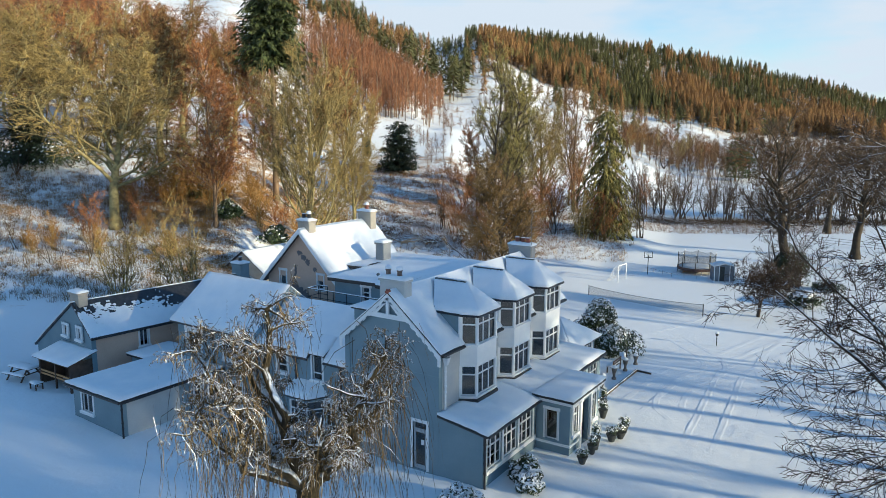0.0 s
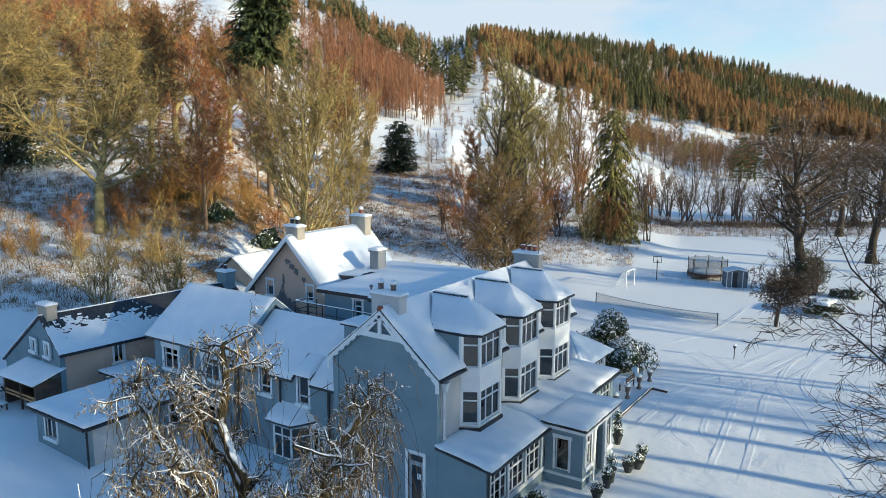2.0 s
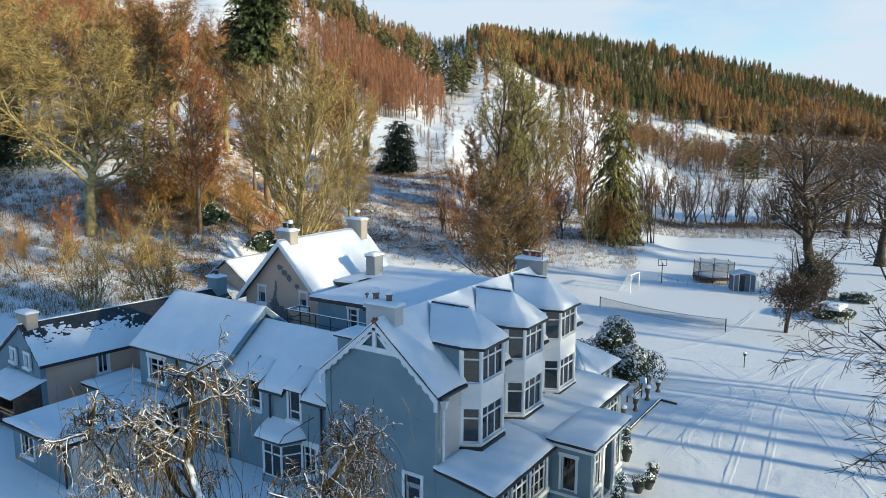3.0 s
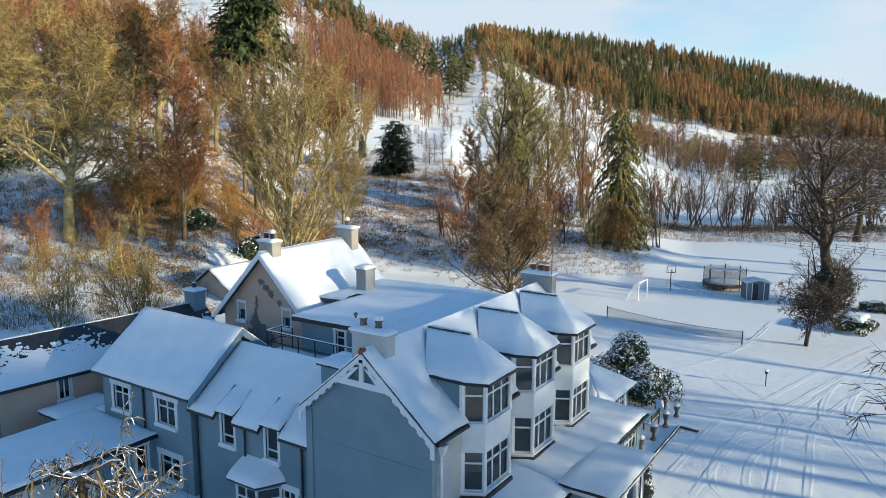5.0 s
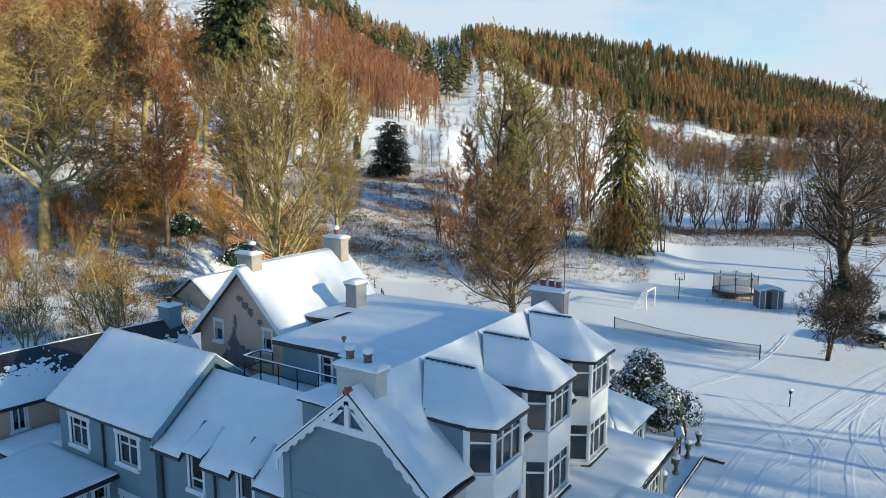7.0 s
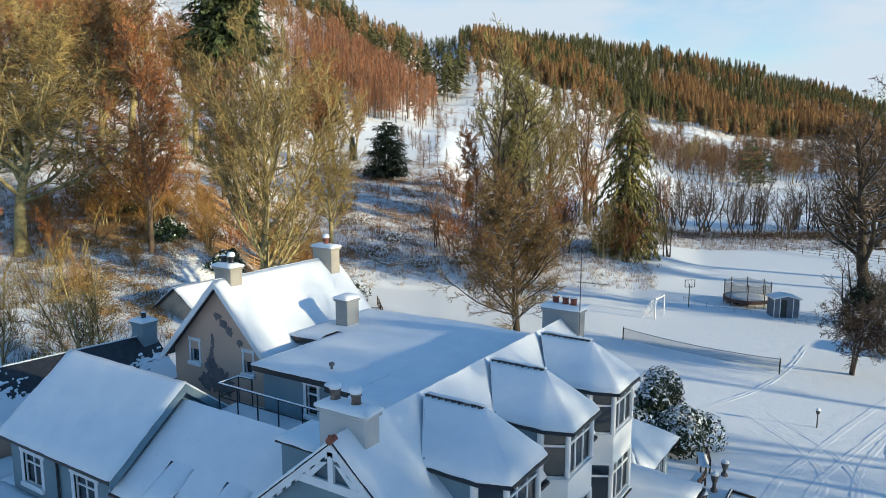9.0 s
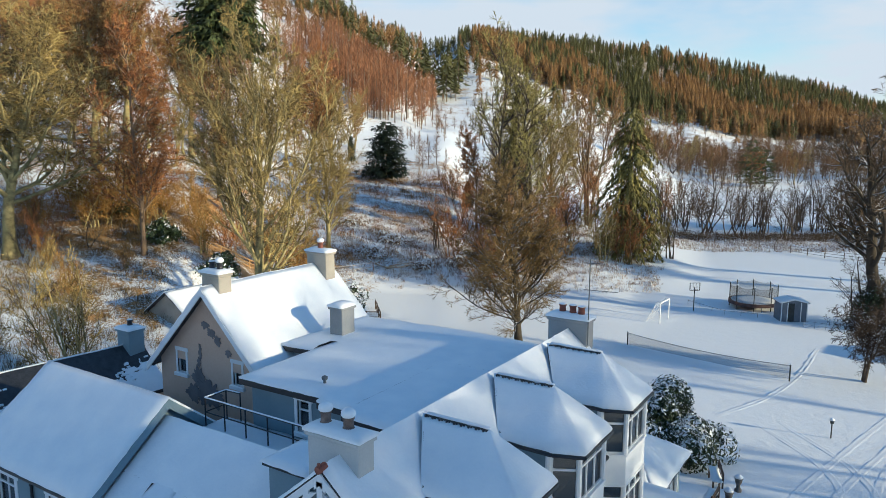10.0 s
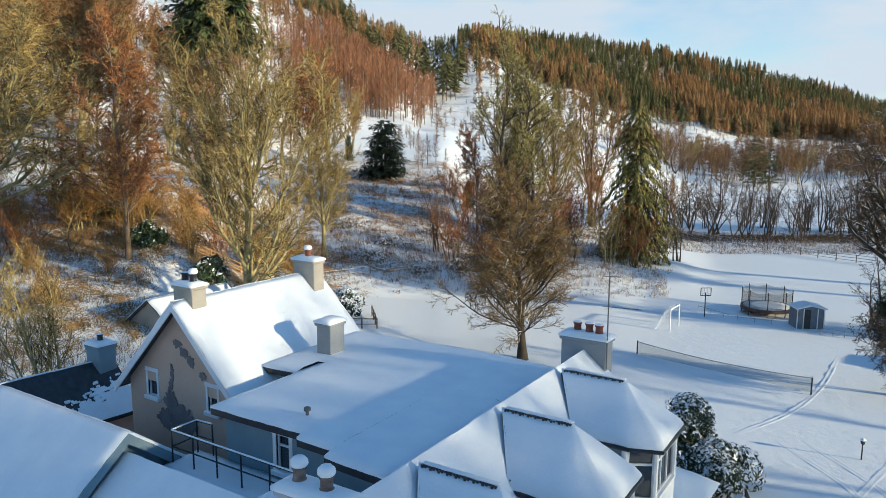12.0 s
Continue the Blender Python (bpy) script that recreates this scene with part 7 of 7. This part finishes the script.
def leafy_bush(name, x, y, rx_, ry_, h, leaves, snow_share, label, material=None, seed=1, size=0.16, base=0.0, category="bush"):
    """A mound of many pointed leaves on stems, with snow clumps lying on its upper side."""
    r = random.Random(seed)
    b = thing(name, on_ground(x, y), label, category)
    lv, lf, sv, sf = [], [], [], []
    lumps = [(r.uniform(0, 6.28), r.uniform(0.0, 0.95) ** 0.7, r.uniform(0.12, 0.88), r.uniform(0.2, 0.42)) for _ in range(30)]
    lumps = [(a_, rad_, hz_ * (1.15 - 0.65 * rad_), k_) for a_, rad_, hz_, k_ in lumps]
    for i in range(leaves):
        a0, rad, hz, k = lumps[i % len(lumps)]
        d = Vector((r.gauss(0, 1), r.gauss(0, 1), r.gauss(0.25, 1))).normalized()
        c = Vector((math.cos(a0) * rad * rx_, math.sin(a0) * rad * ry_, base + hz * h))
        p = c + Vector((d.x * rx_ * k, d.y * ry_ * k, d.z * h * k * 0.8)) * r.uniform(0.8, 1.05)
        if p.z < 0.03:
            continue
        n = (d + Vector((r.gauss(0, 0.4), r.gauss(0, 0.4), r.gauss(0, 0.4)))).normalized()
        t = n.cross(Vector((r.gauss(0, 1), r.gauss(0, 1), r.gauss(0, 1)))).normalized()
        s_ = n.cross(t)
        snow_on = d.z > 0.1 and r.random() < snow_share * (0.4 + d.z)
        v, f, sz = (sv, sf, size * 1.15) if snow_on else (lv, lf, size)
        sz *= r.uniform(0.7, 1.3)
        o = len(v)
        lift = n * (0.05 if snow_on else 0.0)
        v.extend(p + lift + q for q in (-t * sz, s_ * sz * 0.4 + n * 0.03, t * sz, -s_ * sz * 0.4 + n * 0.03))
        f.append((o, o + 1, o + 2, o + 3))
    for nm, v, f, m_ in (("foliage", lv, lf, material or LEAF), ("snow_cover", sv, sf, LEAF_SNOW)):
        if v:
            me = bpy.data.meshes.new(nm)
            me.from_pydata([tuple(q) for q in v], [], f)
            me.materials.append(m_)
            ob = new(nm, me)
            ob.parent = b
            tagged(ob, kind="stuff")
    bm = bmesh.new()
    for k in range(7):
        a = r.uniform(0, 6.28)
        tube(bm, (0, 0, -0.1), (math.cos(a) * rx_ * 0.5, math.sin(a) * ry_ * 0.5, h * 0.6), 0.05, 0.02, 6)
    part("tangle", bm, DARK_WOOD, b)
    return b


leafy_bush("rhododendron", -2.3, 25.3, 2.7, 2.7, 3.6, 14000, 0.36, "large dark evergreen bush laden with snow clumps", seed=3, size=0.115)
leafy_bush("garden_bush", 3.7, 1.4, 0.9, 0.8, 0.8, 1500, 0.75, "low rounded bush nearly covered in snow", seed=4, size=0.1)
leafy_bush("garden_bush", 3.2, 2.4, 0.7, 0.6, 0.9, 900, 0.25, "low dark evergreen bush against the lean-to", seed=5, size=0.1)
leafy_bush("garden_bush", 2.2, -1.6, 0.9, 0.8, 0.85, 1500, 0.7, "low snow-covered bush by the gable corner", seed=6, size=0.1)
leafy_bush("hedge_bush", 8.4, 52.7, 1.7, 2.3, 1.2, 3600, 0.2, "low dark clipped hedge with a flat snow top", seed=7, size=0.13)
bm = bmesh.new()
snow_sheet(bm, [(7.5, 51.4, -0.3), (9.0, 51.2, -0.3), (9.4, 54.0, -0.3), (7.6, 54.2, -0.3)], 0.22, 0.3, 0.16)
part("snow_top", bm, SNOW, bpy.data.objects["hedge_bush"], "", True).matrix_parent_inverse = bpy.data.objects["hedge_bush"].matrix_world.inverted()
leafy_bush("hedge_bush", 9.6, 61.0, 1.6, 1.2, 1.1, 1500, 0.25, "dark low hedge bush beside the big tree", seed=8, size=0.13)
leafy_bush("ivy_thicket", 5.5, 61.6, 2.3, 2.3, 4.6, 7000, 0.03, "dark ivy thicket round the tree's foot", seed=9, size=0.12)
leafy_bush("laurel_bush", -34.8, 38.6, 1.8, 1.8, 2.6, 2400, 0.7, "snow-laden evergreen bush at the yard's corner", seed=10, size=0.17)
for i, (u, s, w, h) in enumerate(((-0.25, 80, 1.8, 2.4), (-0.315, 83, 1.6, 1.8), (-0.37, 90, 2.6, 2.6), (-0.54, 100, 4.0, 4.5), (-0.62, 96, 4.5, 5.5))):
    x, y, _ = spot(u, s)
    leafy_bush("laurel_bush", x, y, w, w, h, 1700, 0.12, "dark green evergreen bush under the bare trees", seed=20 + i, size=0.2)
for i in range(9):
    x, y, _ = spot(*((-0.08, 100), (-0.05, 106), (-0.02, 98), (0.0, 112), (0.03, 100), (-0.1, 112), (0.06, 104), (0.13, 106), (0.2, 110))[i])
    leafy_bush("bramble_bush", x, y, 2.0, 2.0, 1.4, 700, 0.75, "tangled brambles dusted with snow on the bank", LEAF_BROWN, 40 + i, 0.13)


def potted(x, y, h, w, seed, label, z=None):
    """A tapered pot with a snow-dusted plant."""
    t = thing("plant_pot", (x, y, ground(x, y) if z is None else z), label, "plant pot", "pots about the porch")
    bm = bmesh.new()
    lathe(bm, [(w * 0.55, -0.03), (w * 0.62, 0.05), (w, h * 0.42), (w * 1.12, h * 0.44), (w * 1.12, h * 0.5), (w * 0.9, h * 0.5)], (0, 0, 0), 12)
    part("pot", bm, POST_DARK, t)
    r = random.Random(seed)
    for nm, m_, count, lift in (("foliage", LEAF, 150, 0.0), ("snow_cover", LEAF_SNOW, 60, 0.12)):
        v, f = [], []
        for k in range(count):
            d = Vector((r.gauss(0, 1), r.gauss(0, 1), r.gauss(0.4, 0.8))).normalized()
            p = Vector((0, 0, h * (0.72 + lift))) + Vector((d.x * w * 1.45, d.y * w * 1.45, d.z * h * 0.28)) * r.uniform(0.4, 1.0)
            q = d.cross(Vector((r.gauss(0, 1), r.gauss(0, 1), r.gauss(0, 1)))).normalized() * r.uniform(0.035, 0.075)
            q2 = d.cross(q) * 0.5
            o = len(v)
            v.extend(((p - q), (p + q2), (p + q), (p - q2)))
            f.append((o, o + 1, o + 2, o + 3))
        me = bpy.data.meshes.new(nm)
        me.from_pydata([tuple(a) for a in v], [], f)
        me.materials.append(m_)
        ob = tagged(new(nm, me), kind="stuff")
        ob.parent = t
    return t


for i, (x, y, h, w) in enumerate(((4.95, 4.9, 0.75, 0.24), (4.95, 6.1, 0.95, 0.22), (4.9, 6.7, 1.35, 0.22), (5.2, 8.1, 0.8, 0.26), (5.45, 8.7, 0.75, 0.26), (5.35, 9.5, 0.9, 0.24), (3.7, 10.8, 1.0, 0.24), (3.4, 11.6, 1.5, 0.2))):
    potted(x, y, h, w, 60 + i, "dark pot with a snow-dusted plant beside the porch")


STONE_DARK = surf("dark_weathered_stone", (0.07, 0.065, 0.06), (0.2, 0.18, 0.16), 5.0, 0.9, 0.5, 25, snowy=0.2)


def urn(x, y, h):
    """A stone urn on a stem, heaped with snow."""
    t = thing("stone_urn", on_ground(x, y), "stone garden urn heaped with snow", "urn", "urns along the terrace")
    bm = bmesh.new()
    lathe(bm, [(0.15, -0.1), (0.15, 0.1), (0.09, 0.16), (0.08, h * 0.4), (0.13, h * 0.5), (0.17, h * 0.74), (0.2, h * 0.78), (0.18, h * 0.82)], (0, 0, 0), 14)
    part("bowl", bm, STONE_DARK, t, "", True)
    bm = bmesh.new()
    lathe(bm, [(0.19, h * 0.81), (0.17, h * 0.88), (0.1, h * 0.95), (0.02, h * 0.98)], (0, 0, 0), 12)
    part("snow_cap", bm, SNOW, t, "", True)


for y, h in ((15.2, 1.0), (17.2, 0.95), (19.25, 0.95), (21.3, 0.8)):
    urn(1.95, y, h)
kerb = thing("terrace_edging", (0, 0, 0), "low dark timber edging of the front terrace", "edging")
for a, b in (((2.6, 10.6), (2.6, 19.6)), ((2.6, 19.6), (3.6, 19.5))):
    bm = bmesh.new()
    za, zb = ground(*a), ground(*b)
    d = Vector((b[0] - a[0], b[1] - a[1], 0)).normalized()
    s_ = Vector((-d.y, d.x, 0)) * 0.06
    A, B = Vector((*a, za)), Vector((*b, zb))
    prism(bm, [A - s_ - Vector((0, 0, 0.2)), B - s_ - Vector((0, 0, 0.2)), B - s_ + Vector((0, 0, 0.13)), A - s_ + Vector((0, 0, 0.13))], s_ * 2)
    part("board", bm, DARK_WOOD, kerb)
    bm = bmesh.new()
    snow_sheet(bm, [A - s_ + Vector((0, 0, 0.13)), B - s_ + Vector((0, 0, 0.13)), B + Vector((0, 0, 0.13)), A + Vector((0, 0, 0.13))], 0.04, 0.4, 0.02, 0)
    part("snow_cover", bm, SNOW, kerb, "", True)


def garden_bench(x, y, turn):
    t = thing("garden_bench", on_ground(x, y), "snow-covered wooden garden bench on the terrace", "bench", turn=turn)
    for sx in (-0.65, 0.65):
        for y0, z1 in ((-0.2, 0.42), (0.2, 0.85)):
            bm = bmesh.new()
            box(bm, sx - 0.035, sx + 0.035, y0 - 0.035, y0 + 0.035, -0.05, z1)
            part("leg", bm, DARK_WOOD, t)
    for k in range(4):
        bm = bmesh.new()
        box(bm, -0.75, 0.75, -0.23 + 0.12 * k, -0.13 + 0.12 * k, 0.42, 0.45)
        part("slat", bm, DARK_WOOD, t)
    for k in range(2):
        bm = bmesh.new()
        box(bm, -0.75, 0.75, 0.2, 0.23, 0.58 + 0.16 * k, 0.68 + 0.16 * k)
        part("backrest", bm, DARK_WOOD, t)
    snow(t, [[(-0.75, -0.24, 0.45), (0.75, -0.24, 0.45), (0.75, 0.18, 0.45), (-0.75, 0.18, 0.45)]], 0.1, 0.2)


garden_bench(1.3, 18.9, -90)
garden_bench(0.9, 21.8, -70)

# picnic table, stool and log store by the cottage
pt = thing("picnic_table", on_ground(-27.9, -4.1), "wooden picnic table with attached benches under snow", "picnic table", turn=8)
bm = bmesh.new()
box(bm, -0.9, 0.9, -0.38, 0.38, 0.70, 0.75)
part("tabletop", bm, DARK_WOOD, pt)
for y in (-0.72, 0.72):
    bm = bmesh.new()
    box(bm, -0.9, 0.9, y - 0.13, y + 0.13, 0.42, 0.46)
    part("seat", bm, DARK_WOOD, pt)
    snow(pt, [[(-0.9, y - 0.12, 0.46), (0.9, y - 0.12, 0.46), (0.9, y + 0.12, 0.46), (-0.9, y + 0.12, 0.46)]], 0.1, 0.2)
for x in (-0.65, 0.65):
    for sy in (-1, 1):
        bm = bmesh.new()
        tube(bm, (x, sy * 0.75, -0.05), (x, sy * 0.25, 0.72), 0.05, sides=6)
        part("leg", bm, DARK_WOOD, pt)
    bm = bmesh.new()
    box(bm, x - 0.03, x + 0.03, -0.78, 0.78, 0.36, 0.42)
    part("crossbeam", bm, DARK_WOOD, pt)
snow(pt, [[(-0.9, -0.38, 0.75), (0.9, -0.38, 0.75), (0.9, 0.38, 0.75), (-0.9, 0.38, 0.75)]], 0.13, 0.2)
st = thing("log_store", (0, 0, 0.4), "open-fronted dark timber log store with a snowy roof", "log store")
lx0, lx1, ly0, ly1 = -26.3, -22.9, -4.0, -2.42
for nm, a in (("side_panel", (lx0, lx0 + 0.06, ly0, ly1)), ("side_panel", (lx1 - 0.06, lx1, ly0, ly1)), ("back_panel", (lx0 + 0.06, lx1 - 0.06, ly1 - 0.06, ly1))):
    bm = bmesh.new()
    box(bm, *a, -0.1, 1.9)
    part(nm, bm, DARK_WOOD, st)
for x in (lx0 + 0.05, -24.6, lx1 - 0.15):
    bm = bmesh.new()
    box(bm, x, x + 0.1, ly0, ly0 + 0.1, -0.1, 1.85)
    part("post", bm, DARK_WOOD, st)
for z in (0.75, 0.95):
    bm = bmesh.new()
    box(bm, lx0 + 0.1, lx1 - 0.1, ly0 + 0.02, ly0 + 0.07, z, z + 0.1)
    part("rail", bm, TAN_TIMBER, st)
lq = [(lx0 - 0.2, ly0 - 0.25, 1.85), (lx1 + 0.2, ly0 - 0.25, 1.85), (lx1 + 0.2, ly1, 2.35), (lx0 - 0.2, ly1, 2.35)]
slab(st, "roof", lq, 0.06, DARK_WOOD)
snow(st, [lq], 0.13, 0.25)
stool = thing("low_table", on_ground(-25.4, -4.7), "small low wooden table under snow", "table")
bm = bmesh.new()
box(bm, -0.35, 0.35, -0.25, 0.25, 0.36, 0.4)
part("top", bm, DARK_WOOD, stool)
for x in (-0.3, 0.3):
    for y in (-0.2, 0.2):
        bm = bmesh.new()
        box(bm, x - 0.03, x + 0.03, y - 0.03, y + 0.03, -0.05, 0.36)
        part("leg", bm, DARK_WOOD, stool)
snow(stool, [[(-0.35, -0.25, 0.4), (0.35, -0.25, 0.4), (0.35, 0.25, 0.4), (-0.35, 0.25, 0.4)]], 0.09, 0.15)

# felled branches lying on the bank
r_ = random.Random(90)
bx, by, bz = spot(-0.055, 97)
felled = thing("fallen_branch", (bx, by, ground(bx, by)), "pale fallen branches on the snowy bank", "branch")
g_ = Growth(91, spec(4, wood=4, lift=[0.0, 0.05, 0.03, 0.0, 0.0], sides=[6, 4, 3, 3, 3], kids=[6, 4, 3, 2]))
for k in range(3):
    a = r_.uniform(-0.4, 0.4) + (math.pi if k == 1 else 0)
    g_.branch(0, Vector((r_.uniform(-1, 1), r_.uniform(-0.5, 0.5), 0.25)), Vector((math.cos(a), math.sin(a), 0.12)), r_.uniform(3, 5), 0.16)
for me in g_.meshes("branch", surf("pale_dead_wood", (0.30, 0.24, 0.16), (0.5, 0.42, 0.3), 2, 0.9, 0.3, 20, snowy=0.3), TWIG_FROST)[:1]:
    o_ = new("limb", me)
    o_.parent = felled


# tyre tracks and footprints pressed into the snow
def track(verts, faces, pts, width=0.3, berm=0.017):
    """A shallow rut with a raised lip on each side, along a smooth line."""
    line = []
    ext = [2 * Vector(pts[0]) - Vector(pts[1])] + [Vector(p) for p in pts] + [2 * Vector(pts[-1]) - Vector(pts[-2])]
    for i in range(1, len(ext) - 2):
        p0, p1, p2, p3 = ext[i - 1:i + 3]
        n = max(3, int((p2 - p1).length / 0.45))
        for k in range(n):
            t = k / n
            line.append(0.5 * (2 * p1 + (p2 - p0) * t + (2 * p0 - 5 * p1 + 4 * p2 - p3) * t * t + (3 * p1 - p0 - 3 * p2 + p3) * t ** 3))
    profile = ((-1.9, -0.02), (-1.1, 1.0), (-0.6, 0.18), (0.6, 0.18), (1.1, 1.0), (1.9, -0.02))
    for i, p in enumerate(line):
        d = (line[min(i + 1, len(line) - 1)] - line[max(i - 1, 0)]).normalized()
        s_ = Vector((-d.y, d.x))
        fade = min(1.0, i / 5, (len(line) - 1 - i) / 5)
        for o, h in profile:
            q = p + s_ * (o * width / 2)
            k = max(0.0, 0.6 + 1.1 * noise.noise(Vector((q.x * 1.3, q.y * 1.3, o))))
            verts.append((q.x, q.y, ground(q.x, q.y) + 0.004 + berm * max(h, -0.2) * k * fade - (0.03 if h < 0 else 0)))
        if i:
            a = len(verts) - 12
            faces.extend((a + j, a + j + 1, a + j + 7, a + j + 6) for j in range(5))


tv_, tf_ = [], []
routes = [[(4.4, 12.5), (4.6, 17.0), (4.9, 23.5), (6.2, 31.5), (9.0, 42.0), (13.0, 55.0), (16.0, 70.0)],
          [(9.0, 10.0), (8.4, 17.0), (7.8, 24.0), (8.3, 31.0), (10.6, 41.0), (14.5, 54.0), (18.0, 68.0)],
          [(16.0, 10.0), (12.5, 18.0), (9.4, 27.0), (9.2, 36.0), (11.5, 46.0)],
          [(7.4, 13.0), (6.2, 14.5), (5.9, 18.0), (6.6, 23.0), (5.0, 29.0), (1.0, 34.0)]]
for r0 in routes:
    for off in (-0.72, 0.72):
        line = []
        for i, p in enumerate(r0):
            a, b = r0[max(i - 1, 0)], r0[min(i + 1, len(r0) - 1)]
            d = Vector((b[0] - a[0], b[1] - a[1])).normalized()
            line.append((p[0] - d.y * off, p[1] + d.x * off))
        track(tv_, tf_, line)
for r0 in ([(-1.5, 33.0), (0.5, 38.0), (1.6, 44.0), (2.0, 52.0)], [(1.5, 22.0), (0.2, 25.0), (-0.5, 29.0)]):
    track(tv_, tf_, r0, 0.28, 0.04)
me = bpy.data.meshes.new("tyre_tracks")
me.from_pydata(tv_, [], tf_)
me.materials.append(SNOW)
me.shade_smooth()
tagged(new("tyre_tracks", me), "tyre tracks and footprints pressed into the snow", "tracks", kind="stuff")
